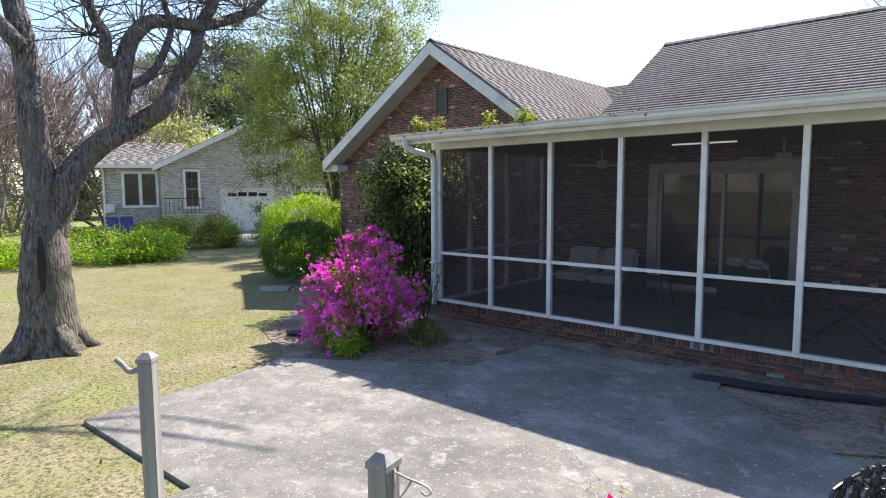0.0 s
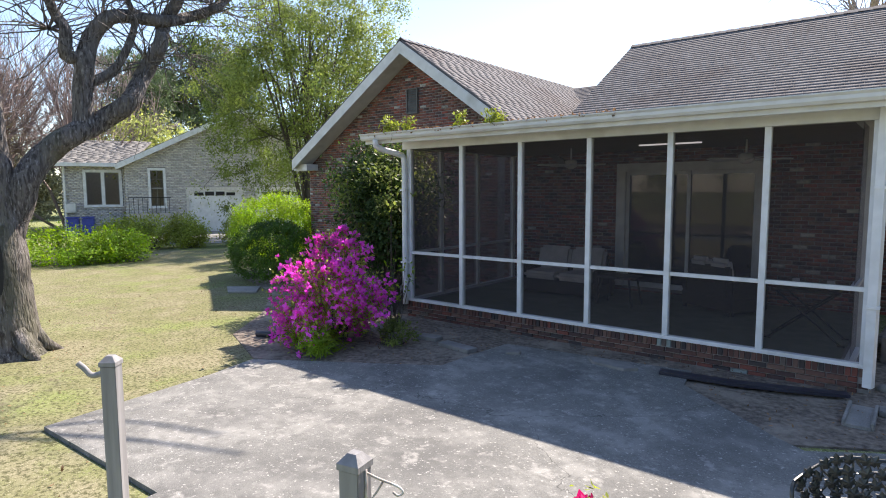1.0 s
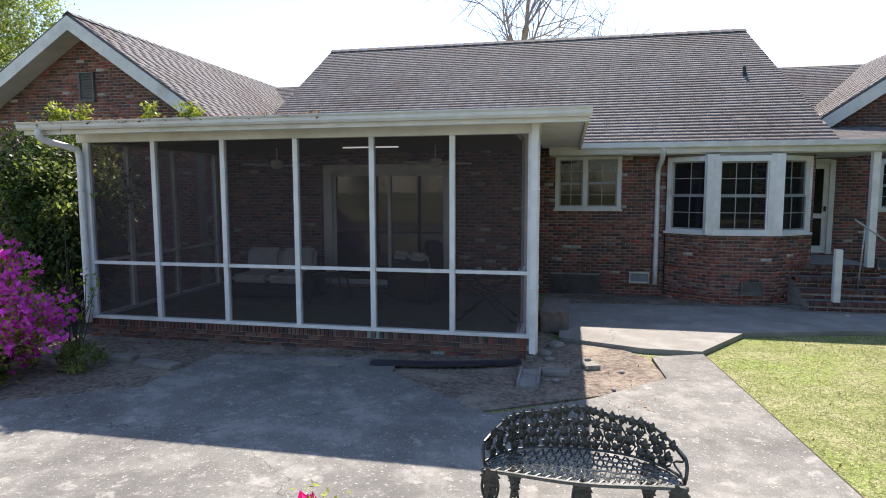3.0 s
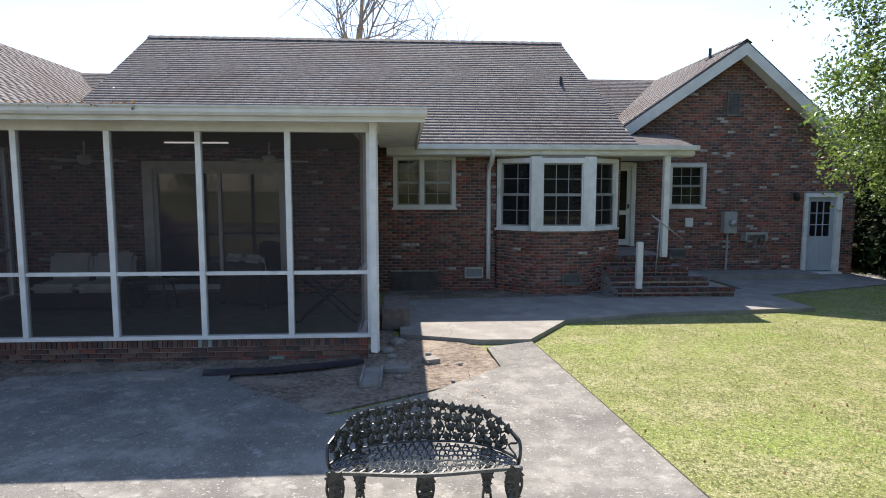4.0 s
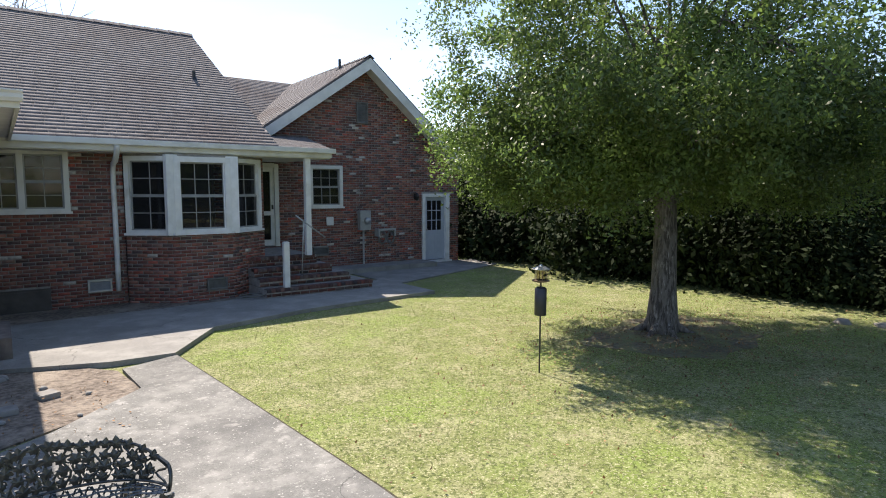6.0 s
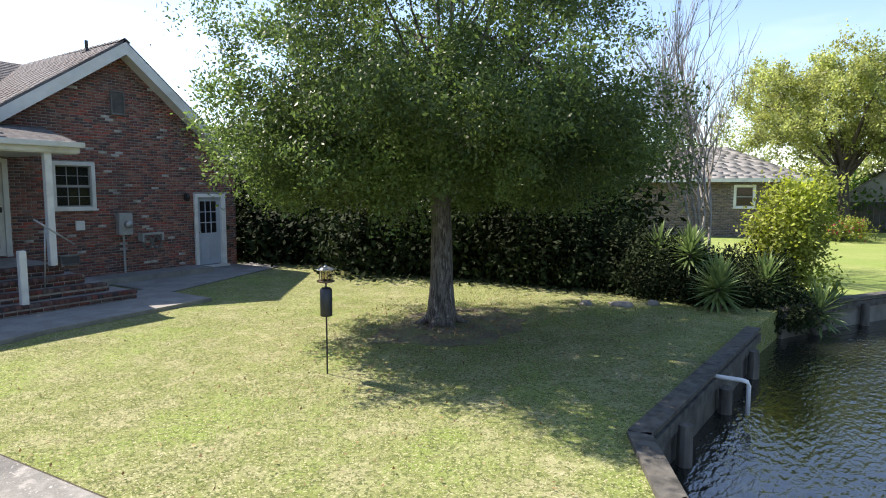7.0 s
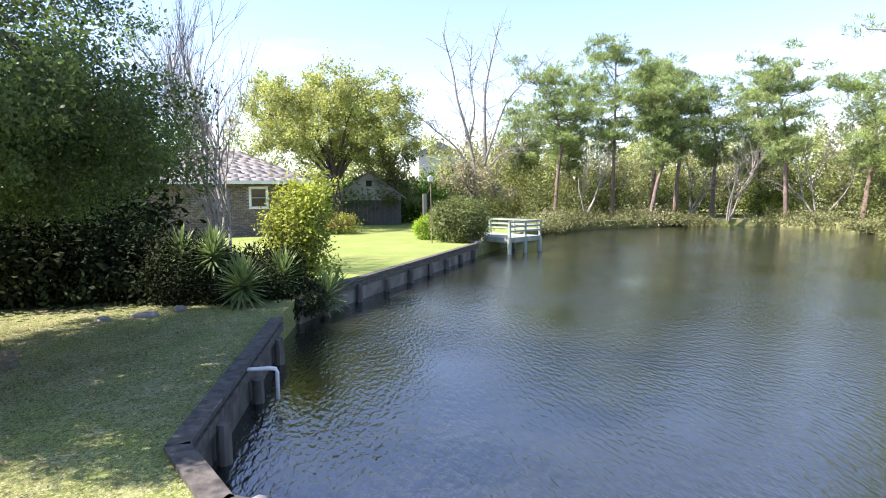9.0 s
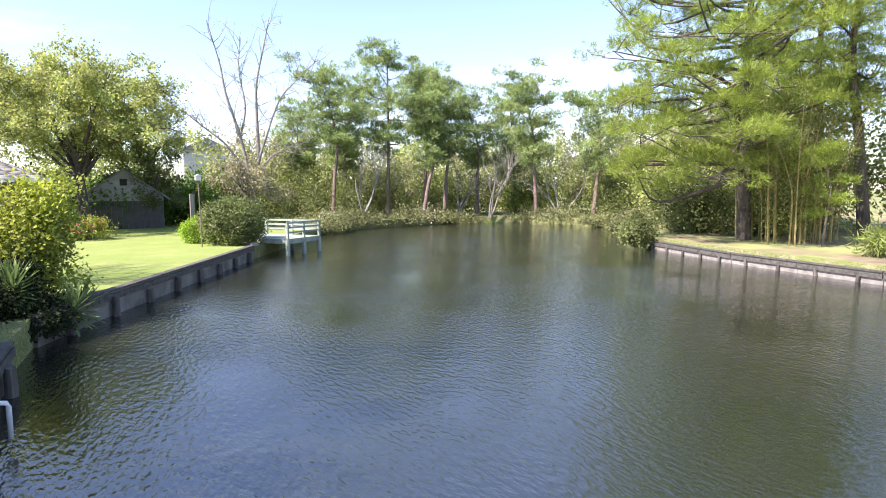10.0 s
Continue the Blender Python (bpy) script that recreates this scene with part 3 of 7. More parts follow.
def make_ground():
    bm = bmesh.new()
    outer = [(-600, -600), (600, -600), (600, 600), (-600, 600)]
    loops = []
    for pts in (outer, POND):
        vs = [bm.verts.new((x, y, 0)) for x, y in pts]
        loops.append([bm.edges.new((vs[i], vs[(i + 1) % len(vs)])) for i in range(len(vs))])
    bmesh.ops.triangle_fill(bm, use_beauty=True, use_dissolve=False, edges=loops[0] + loops[1])
    ext = bmesh.ops.extrude_edge_only(bm, edges=loops[1])
    low = [v for v in ext["geom"] if isinstance(v, bmesh.types.BMVert)]
    for v in low:
        v.co.z = -1.8
    es = [e for e in ext["geom"] if isinstance(e, bmesh.types.BMEdge) and e.verts[0].co.z < -1 and e.verts[1].co.z < -1]
    bmesh.ops.triangle_fill(bm, use_beauty=True, edges=es)
    return tagged(part("ground", bm, M_lawn), "mown spring lawn, part green and part straw coloured", "ground", kind="structure")


make_ground()
bm = bmesh.new()
bm.faces.new([bm.verts.new((x, y, WATER)) for x, y in POND])
bmesh.ops.triangulate(bm, faces=bm.faces)
tagged(part("water", bm, M_water), "rippled olive-brown pond water mirroring the sky", "water", kind="structure")


def paving(name, pts, z, mtl, label, category, depth=0.14):
    bm = bmesh.new()
    prism(bm, [(x, y, z - depth) for x, y in pts], (0, 0, depth))
    return tagged(part(name, bm, mtl), label, category, kind="structure")


paving("pavement", [(-4.39, 1.98), (-4.3, 1.2), (2.3, 1.2), (2.22, 3.8), (2.05, 6.2), (1.86, 8.62), (1.15, 8.35), (1.2, 7.4), (0.29, 6.5), (-0.72, 5.83), (-0.98, 6.0), (-2.1, 7.0), (-2.2, 7.6),
                    (-4.74, 7.3), (-4.78, 6.6), (-4.8, 5.85), (-6.99, 4.5), (-6.8, 3.8), (-6.52, 1.9)], 0.05, M_concrete,
       "weathered grey concrete patio slab beside the porch", "patio")
paving("pavement", [(-0.1, 9.1), (1.09, 8.68), (1.85, 8.66), (2.73, 9.95), (4.54, 10.45), (7.73, 10.72), (7.68, 12.9), (4.3, 12.6), (3.6, 12.2), (-0.1, 12.0)], 0.075, M_concrete2,
       "pale concrete walk along the brick house", "walkway")
paving("pavement", [(7.7, 12.3), (12.4, 13.9), (12.6, 15.4), (7.7, 15.4)], 0.03, M_concrete2, "concrete apron before the utility door", "walkway")
paving("lawn_patch", [(-30.0, -6.0), (-4.3, -4.0), (-4.3, 1.2), (-4.39, 1.96), (-6.52, 1.88), (-6.8, 3.8), (-7.0, 4.55), (-8.6, 5.2), (-9.6, 6.4), (-11.5, 8.0), (-15.0, 9.2), (-15.5, 13.0), (-20.0, 14.0), (-30.0, 8.0)], 0.012, M_lawnstraw, "dry straw-coloured lawn with green tufts", "lawn", 0.1)
paving("lawn_patch", [(15.0, 0.1), (25.3, -6.1), (33.0, -11.0), (41.0, -14.8), (50.0, -12.0), (48.0, 8.0), (17.0, 8.0)], 0.012, M_lawngreen, "bright green mown lawn of the neighbour", "lawn", 0.1)
paving("soil_bed", [(-7.1, 4.6), (-4.7, 5.9), (-4.65, 7.4), (-2.2, 7.65), (-2.15, 7.0), (-0.9, 5.95), (1.25, 7.2), (1.1, 8.4), (0.6, 9.0), (-0.2, 9.2), (-0.3, 12.1), (3.8, 12.3), (4.8, 13.4), (-0.4, 13.5), (-0.5, 11.6), (-11.0, 12.0), (-14.6, 11.9), (-15.0, 9.2), (-11.5, 8.0), (-9.6, 6.4), (-8.6, 5.2)], 0.02, M_soil,
       "bare brown soil bed with leaf litter", "soil")
# narrow strip in a darker colour where slab and lawn meet
paving("edge_strip", [(2.31, 1.2), (2.23, 3.8), (2.06, 6.2), (1.87, 8.62), (1.92, 8.6), (2.11, 6.2), (2.28, 3.8), (2.36, 1.2)], 0.011, shade("dark_edge_strip", (0.03, 0.026, 0.02), (0.085, 0.075, 0.045), 18, 1.0, 0.02, 40),
       "thin dark edge strip between slab and lawn", "soil", 0.08)
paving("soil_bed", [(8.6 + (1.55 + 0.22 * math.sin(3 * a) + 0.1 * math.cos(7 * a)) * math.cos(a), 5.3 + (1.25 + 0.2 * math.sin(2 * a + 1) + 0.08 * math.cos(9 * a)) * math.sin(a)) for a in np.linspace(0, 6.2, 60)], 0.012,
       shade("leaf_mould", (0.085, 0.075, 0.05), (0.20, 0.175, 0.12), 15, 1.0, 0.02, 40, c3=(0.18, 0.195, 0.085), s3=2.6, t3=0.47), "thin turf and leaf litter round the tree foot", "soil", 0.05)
# ---- brick house ----
def spans(lo, hi, zc, openings):
    """Stretches of a course that no opening breaks."""
    cut = [(lo, hi)]
    for a, b, z0, z1 in openings:
        if z0 - 0.02 < zc < z1 + 0.02:
            nxt = []
            for s, e in cut:
                if b <= s or a >= e:
                    nxt.append((s, e))
                else:
                    if a > s: nxt.append((s, a))
                    if b < e: nxt.append((b, e))
            cut = nxt
    return cut


def bricks(o, u, n, edges, z0, z1, openings=(), L=0.208, h=0.0685, proud=0.005, rng=None):
    """Corner arrays of the bricks on a wall face. edges(z) gives its two ends."""
    rng = rng or np.random.default_rng(5)
    o, u, n = np.array(o, float), np.array(u, float), np.array(n, float)
    out = []
    k = 0
    z = z0
    while z + h * 0.5 < z1:
        zt = min(z + h - 0.014, z1)
        lo, hi = edges((z + zt) / 2)
        for s, e in spans(lo, hi, (z + zt) / 2, openings):
            x = math.floor(s / L) * L + (L / 2 if k % 2 else 0)
            while x < e:
                a, b = max(x, s), min(x + L - 0.014, e)
                if b - a > 0.03:
                    p = proud + rng.uniform(-0.003, 0.004)
                    c = [(a, z), (b, z), (b, zt), (a, zt)]
                    j = rng.uniform(-0.002, 0.002, (4, 2))
                    bk = [o + u * q[0] + np.array([0, 0, q[1]]) for q in c]
                    fr = [o + u * (q[0] + d[0]) + np.array([0, 0, q[1] + d[1]]) + n * p for q, d in zip(c, j)]
                    out.append(bk + fr)
                x += L
        z += h
        k += 1
    return np.array(out)


def backing(bm, o, u, n, lo, hi, z0, z1, openings=(), thick=0.22):
    """Wall body with its openings left free."""
    zs = sorted({z0, z1, *[z for q in openings for z in q[2:] if z0 < z < z1]})
    o, u, n = Vector(o), Vector(u), Vector(n)
    for a, b in zip(zs, zs[1:]):
        for s, e in spans(lo, hi, (a + b) / 2, [(q[0], q[1], q[2] + 0.03, q[3] - 0.03) for q in openings]):
            pts = [o + u * s + Vector((0, 0, a)), o + u * e + Vector((0, 0, a)), o + u * e + Vector((0, 0, b)), o + u * s + Vector((0, 0, b))]
            prism(bm, pts, -n * thick)
    return bm


def brick_wall(parent, o, u, n, lo, hi, z0, z1, openings=(), gable=None, label="", mtl=None, seed=5, h=0.0685, L=0.208, name="wall", over=0.0):
    bm = backing(bmesh.new(), o, u, n, lo, hi, z0, z1, openings)
    edge = lambda z: (lo - over, hi + over)
    top = z1
    if gable:
        gl, gz, sl, sr = gable
        pts = [(lo, z1), (hi, z1), (hi, max(z1 + 0.01, gz - (hi - gl) * sr)), (gl, gz), (lo, max(z1 + 0.01, gz - (gl - lo) * sl))]
        V = [Vector(o) + Vector(u) * q[0] + Vector((0, 0, q[1])) for q in pts]
        prism(bm, V, -Vector(n) * 0.22)
        edge = lambda z: (max(lo, gl - (gz - z) / sl), min(hi, gl + (gz - z) / sr))
        top = gz - 0.05
    w = part(name, bm, M_mortar, parent, label)
    arr = bricks(o, u, n, edge, z0, top, openings, L, h, rng=np.random.default_rng(seed))
    ob = link_mesh("brickwork", blocks_mesh("brickwork", arr, FACES5), mtl or M_brick, w)
    ob["kind"] = "stuff"
    return w


def roof_plane(parent, corners, mtl, label="", thick=0.09, row=0.145, tab=0.32, seed=3):
    """Shingled slope. corners: eave start, eave end, ridge end, ridge start."""
    A, B, C, D = [np.array(c, float) for c in corners]
    nrm = np.cross(B - A, D - A)
    nrm = nrm / np.linalg.norm(nrm)
    if nrm[2] < 0:
        nrm = -nrm
    bm = bmesh.new()
    prism(bm, [tuple(c) for c in corners], tuple(-nrm * thick))
    r = part("roof", bm, mtl, parent, label)
    rng = np.random.default_rng(seed)
    H = max(np.linalg.norm(D - A), np.linalg.norm(C - B))
    nr = int(H / row)
    out = []
    for i in range(nr):
        t0, t1 = i / nr, min(1, (i + 1.35) / nr)
        P, Q, P1, Q1 = A + (D - A) * t0, B + (C - B) * t0, A + (D - A) * t1, B + (C - B) * t1
        W = np.linalg.norm(Q - P)
        off = rng.uniform(0, 1)
        m = max(1, int(W / tab))
        cuts = [0.0] + [min(1, max(0, (k + off) / m)) for k in range(m)] + [1.0]
        for a, b in zip(cuts, cuts[1:]):
            if b - a < 0.004:
                continue
            g = min(0.0015 / W, (b - a) * 0.2)
            c = [P + (Q - P) * (a + g), P + (Q - P) * (b - g), P1 + (Q1 - P1) * (b - g), P1 + (Q1 - P1) * (a + g)]
            lift = 0.0024 + rng.uniform(0, 0.0008)
            out.append([q + nrm * 0.001 for q in c] + [c[0] + nrm * lift, c[1] + nrm * lift, c[2] + nrm * 0.0022, c[3] + nrm * 0.0022])
    sh = link_mesh("shingles", blocks_mesh("shingles", np.array(out), FACES5), mtl, r)
    sh["kind"] = "stuff"
    return r


def window(parent, o, u, n, x0, x1, z0, z1, cols, rows, sashes=1, case=0.09, split=(), mtl=None, name="window", label=""):
    """Cased window in a wall face: casing, sill, sashes, bars and panes. split: where mullions stand."""
    mtl = mtl or M_white
    o, u, n = Vector(o), Vector(u), Vector(n)
    X, Z = u, Vector((0, 0, 1))

    def bar(bm, a, b, c, d, y0, y1):
        pts = [o + X * a + Z * c + n * y0, o + X * b + Z * c + n * y0, o + X * b + Z * d + n * y0, o + X * a + Z * d + n * y0]
        prism(bm, pts, n * (y1 - y0))
    bm = bmesh.new()
    bar(bm, x0, x0 + case, z0, z1, -0.1, 0.035); bar(bm, x1 - case, x1, z0, z1, -0.1, 0.035)
    bar(bm, x0 + case, x1 - case, z1 - case, z1, -0.1, 0.034); bar(bm, x0 + case, x1 - case, z0, z0 + case * 0.6, -0.1, 0.034)
    w = part(name, bm, mtl, parent, label)
    bm = bmesh.new()
    bar(bm, x0 - 0.03, x1 + 0.03, z0 - 0.045, z0, -0.05, 0.07)
    part("sill", bm, mtl, w)
    lights = []
    a = x0 + case
    for s in split:
        bm = bmesh.new()
        bar(bm, s - case * 0.55, s + case * 0.55, z0 + case * 0.6, z1 - case, -0.1, 0.03)
        part("mullion", bm, mtl, w)
        lights.append((a, s - case * 0.55)); a = s + case * 0.55
    lights.append((a, x1 - case))
    lo, hi = z0 + case * 0.6, z1 - case
    for a, b in lights:
        for k in range(sashes):
            c, d = lo + (hi - lo) * k / sashes, lo + (hi - lo) * (k + 1) / sashes
            y = -0.05 - 0.03 * k
            bm = bmesh.new()
            f = 0.03
            bar(bm, a, a + f, c, d, y, y + 0.03); bar(bm, b - f, b, c, d, y, y + 0.03)
            bar(bm, a + f, b - f, c, c + f, y, y + 0.03); bar(bm, a + f, b - f, d - f, d, y, y + 0.03)
            for i in range(1, cols):
                x = a + f + (b - a - 2 * f) * i / cols
                bar(bm, x - 0.008, x + 0.008, c + f, d - f, y + 0.006, y + 0.024)
            for i in range(1, rows):
                z = c + f + (d - c - 2 * f) * i / rows
                bar(bm, a + f, b - f, z - 0.008, z + 0.008, y + 0.006, y + 0.023)
            part("sash", bm, M_sash, w)
            bm = bmesh.new()
            bm.faces.new([bm.verts.new(o + X * q + Z * r + n * (y + 0.012)) for q, r in ((a + f, c + f), (b - f, c + f), (b - f, d - f), (a + f, d - f))])
            p = part("pane", bm, M_pane, w)
            p.visible_shadow = False
    return w


M_sash = shade("grey_sash_paint", (0.24, 0.25, 0.25), (0.32, 0.33, 0.33), 6, 0.5)
house = thing("brick_house", "single-storey red brick house with dark shingled roofs and white trim", "house")
U, S = (1, 0, 0), (0, -1, 0)
# centre wall, which is also the back of the porch
SLIDER = (-4.75, -2.34, 0.38, 2.66)
W1 = (-0.28, 1.12, 1.89, 3.05)
brick_wall(house, (0, 11.6, 0), U, S, -7.6, -0.68, 0, 3.1, [SLIDER], label="weathered red brick wall at the back of the porch")
brick_wall(house, (0, 13.5, 0), U, S, -0.9, 2.04, 0, 3.22, [W1, (-0.35, 0.72, 0.0, 0.44), (1.33, 1.75, 0.29, 0.53)], label="weathered red brick wall")
window(house, (0, 13.5, 0), U, S, *W1, 2, 2, 2, split=(0.36,), mtl=M_trim)
# three-sided bay
bay = [((2.04, 13.4), (2.82, 12.8)), ((2.82, 12.8), (3.96, 12.8)), ((3.96, 12.8), (4.80, 13.4))]
for i, (a, b) in enumerate(bay):
    d = Vector((b[0] - a[0], b[1] - a[1], 0))
    w = d.length
    d.normalize()
    nn = (d.y, -d.x, 0)
    o3 = (a[0], a[1], 0)
    brick_wall(house, o3, tuple(d), nn, 0, w, 0, 3.015, [(0.02, w - 0.02, 1.44, 2.97)] + ([(0.58, 0.99, 0.23, 0.48)] if i == 1 else []), seed=20 + i, over=0.004)
    window(house, o3, tuple(d), nn, 0.02, w - 0.02, 1.44, 2.97, 3 if i == 1 else 2, 2, 2, case=0.11 if i == 1 else 0.09, label="white bay window with small panes")
    bm = boxes((-0.15, 0.15, -0.03, 0.07, 1.4, 3.0)) if i else None
    if bm:
        c = part("corner_post", bm, M_white, house)
        c.location = (a[0], a[1], 0)
        c.rotation_euler = (0, 0, 0.3 if i == 1 else -0.3)
bm = bmesh.new()
box(bm, 4.72, 4.86, 13.4, 15.4, 0, 3.22)
part("return_wall", bm, M_mortar, house)
arr = bricks((0, 13.4, 0), U, S, lambda z: (4.72, 4.86), 0, 3.2)
q = link_mesh("brickwork", blocks_mesh("brickwork", arr, FACES5), M_brick, house)
q["kind"] = "stuff"
# right wing
DOOR2 = (10.62, 11.62, 0.10, 2.2)
W3 = (6.88, 7.88, 1.84, 2.98)
ENTRY = (5.0, 5.95, 0.82, 2.98)
brick_wall(house, (0, 15.4, 0), U, S, 4.34, 12.05, 0, 3.2, [DOOR2, W3, ENTRY, (6.95, 7.4, 0.5, 0.72)], gable=(8.8, 6.0, 0.69, 0.84), label="red brick gable wall of the utility wing", seed=31)
window(house, (0, 15.4, 0), U, S, *W3, 3, 2, 2, mtl=M_trim)
# left wing
brick_wall(house, (0, 12.0, 0), U, S, -15.1, -7.6, 0, 3.1, [(-12.9, -12.2, 2.2, 2.95)], gable=(-10.98, 6.0, 0.60, 0.69), label="red brick gable wall of the bedroom wing", seed=41)
window(house, (0, 12.0, 0), U, S, -12.9, -12.2, 2.2, 2.95, 2, 2, 1)
bm = boxes((-15.1, -14.9, 12.22, 24, 0, 3.1), (-15.1, 12.05, 24, 24.2, 0, 3.1), (11.85, 12.05, 15.62, 24, 0, 3.1), (-7.8, -7.6, 11.6, 12.0, 0, 3.1), (-0.9, -0.68, 11.82, 13.5, 0, 3.2))
part("rear_wall", bm, M_mortar, house)
# added backs and tops behind the windows, room darkness put into their colour
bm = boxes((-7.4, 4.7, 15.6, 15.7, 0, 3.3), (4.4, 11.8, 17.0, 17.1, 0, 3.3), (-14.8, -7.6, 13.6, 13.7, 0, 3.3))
part("unlit_room_back", bm, M_dark, house)
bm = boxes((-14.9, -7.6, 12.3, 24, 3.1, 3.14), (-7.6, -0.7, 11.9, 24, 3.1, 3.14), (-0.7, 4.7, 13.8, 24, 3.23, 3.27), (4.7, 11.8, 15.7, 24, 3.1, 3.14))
part("unlit_room_top", bm, M_dark, house)
# roofs
RZ = 6.05
roof_plane(house, [(-7.5, 12.86, 3.25), (5.06, 12.86, 3.25), (4.75, 18.6, 6.75), (-7.5, 18.6, 6.75)], M_shingle, "weathered brown-grey asphalt shingles")
roof_plane(house, [(4.89, 23.0, 4.0), (-7.5, 23.0, 4.0), (-7.5, 18.6, 6.75), (4.75, 18.6, 6.75)], M_shingle)
roof_plane(house, [(5.06, 12.87, 3.25), (6.31, 12.87, 3.25), (6.75, 15.38, 3.74), (5.0, 15.38, 3.74)], M_shingle)
roof_plane(house, [(-15.2, 11.43, 3.31), (-15.2, 21.0, 3.31), (-10.66, 21.0, RZ + 0.08), (-10.66, 11.43, RZ + 0.08)], M_shingle)
roof_plane(house, [(-6.0, 21.0, 2.88), (-6.0, 11.43, 2.88), (-10.66, 11.43, RZ + 0.08), (-10.66, 21.0, RZ + 0.08)], M_shingle)
roof_plane(house, [(4.3, 21.0, 3.1), (4.3, 14.98, 3.1), (8.58, 14.98, RZ - 0.02), (8.58, 21.0, RZ - 0.02)], M_shingle)
roof_plane(house, [(12.0, 14.98, 3.2), (12.0, 21.0, 3.2), (8.58, 21.0, RZ - 0.02), (8.58, 14.98, RZ - 0.02)], M_shingle)
roof_plane(house, [(-10.65, 15.6, 3.4), (8.7, 15.6, 3.4), (8.7, 20.6, RZ), (-10.65, 20.6, RZ)], M_shingle)
roof_plane(house, [(12.2, 25, 3.4), (-15.3, 25, 3.4), (-10.65, 20.6, RZ), (8.7, 20.6, RZ)], M_shingle)


def rake(y, apex, left, right, drop=0.22):
    """Bargeboards and soffits along a gable."""
    for e in (left, right):
        bm = bmesh.new()
        A, E = Vector((apex[0], y, apex[1])), Vector((e[0], y, e[1]))
        prism(bm, [A, E, E - Vector((0, 0, drop)), A - Vector((0, 0, drop))], (0, 0.035, 0))
        part("bargeboard", bm, M_trim, house, "white painted rake board")
        bm = bmesh.new()
        prism(bm, [A - Vector((0, 0, drop - 0.05)) + Vector((0, 0.036, 0)), E - Vector((0, 0, drop - 0.05)) + Vector((0, 0.036, 0)), E + Vector((0, 0.58, 0.05 - drop)), A + Vector((0, 0.58, 0.05 - drop))], (0, 0, 0.02))
        part("soffit", bm, M_trim, house)


rake(11.4, (-10.66, RZ + 0.02), (-15.2, 3.24), (-7.3, 3.74), 0.3)
rake(14.95, (8.58, RZ - 0.08), (5.42, 3.80), (12.02, 3.12), 0.3)
bm = boxes((-15.34, -14.7, 11.57, 12.0, 2.93, 3.12), (-15.34, -15.2, 12.0, 21, 2.97, 3.13))
part("cornice", bm, M_trim, house)
# centre eaves: fascia, gutter and soffit
bm = boxes((-0.4, 6.29, 12.81, 12.88, 3.04, 3.23), (-0.4, 6.29, 12.88, 13.5, 3.02, 3.05), (6.23, 6.31, 12.88, 15.3, 3.04, 3.25), (4.9, 6.23, 13.5, 15.38, 3.03, 3.06))
part("fascia", bm, M_trim, house)
bm = boxes((-0.3, 6.35, 12.69, 12.808, 3.14, 3.25), bev=0.012)
part("gutter", bm, M_trim, house, "cream painted metal gutter")
for x, y0 in ((1.86, 13.42),):
    bm = bmesh.new()
    tube(bm, smooth_path([(x, 12.75, 3.15), (x, 12.85, 3.0), (x, 13.1, 2.85), (x, y0, 2.68), (x, y0, 1.5), (x, y0, 0.28)], 3), 0.052, 8)
    part("downspout", bm, M_white, house, smooth=True)

# ---- screened porch ----
porch = thing("screened_porch", "screened porch with white frames on a low brick wall", "porch", at=(0, 0, 0))
PX = [-7.29, -6.12, -4.97, -3.82, -2.68, -1.54, -0.47]
PY = 8.0
bm = boxes((-7.36, -0.42, PY + 0.02, PY + 0.2, 0, 0.305), (-7.36, -7.16, PY + 0.2, 11.58, 0, 0.305), (-0.72, -0.52, PY + 0.2, 11.58, 0, 0.305))
kneewall = part("knee_wall", bm, M_mortar, porch, "low weathered brick wall under the screens")
bm = boxes((-7.16, -0.72, PY + 0.2, 11.58, 0.1, 0.3))
part("floor", bm, shade("porch_carpet", (0.15, 0.165, 0.115), (0.21, 0.22, 0.16), 5, 0.95), porch, "dark green porch carpet")
for k, x in enumerate(PX):
    w = 0.075 if 0 < k < 6 else 0.10
    part("post", boxes((x - w / 2, x + w / 2, PY, PY + 0.09, 0.355, 3.04), bev=0.004), M_white, porch)
for a, b in zip(PX, PX[1:]):
    part("mid_rail", boxes((a + 0.04, b - 0.04, PY + 0.012, PY + 0.07, 1.165, 1.215), bev=0.003), M_white, porch)
    bm = bmesh.new()
    for z0, z1 in ((0.36, 1.165), (1.215, 3.04)):
        bm.faces.new([bm.verts.new(p) for p in ((a + 0.04, PY + 0.05, z0), (b - 0.04, PY + 0.05, z0), (b - 0.04, PY + 0.05, z1), (a + 0.04, PY + 0.05, z1))])
    part("screen", bm, M_screen, porch, "dark insect screen")
part("bottom_rail", boxes((-7.36, -0.42, PY - 0.01, PY + 0.1, 0.305, 0.355), bev=0.004), M_white, porch)
for xs in (-7.29, -0.62):
    for y in (8.9, 10.1, 11.45):
        part("post", boxes((xs - 0.045, xs + 0.045, y - 0.04, y + 0.04, 0.355, 3.04)), M_white, porch)
    part("mid_rail", boxes((xs - 0.03, xs + 0.03, PY + 0.1, 11.4, 1.165, 1.215)), M_white, porch)
    part("bottom_rail", boxes((xs - 0.05, xs + 0.05, PY + 0.1, 11.58, 0.305, 0.355)), M_white, porch)
    bm = bmesh.new()
    bm.faces.new([bm.verts.new(p) for p in ((xs, PY + 0.1, 0.36), (xs, 11.58, 0.36), (xs, 11.58, 3.04), (xs, PY + 0.1, 3.04))])
    part("screen", bm, M_screen, porch)
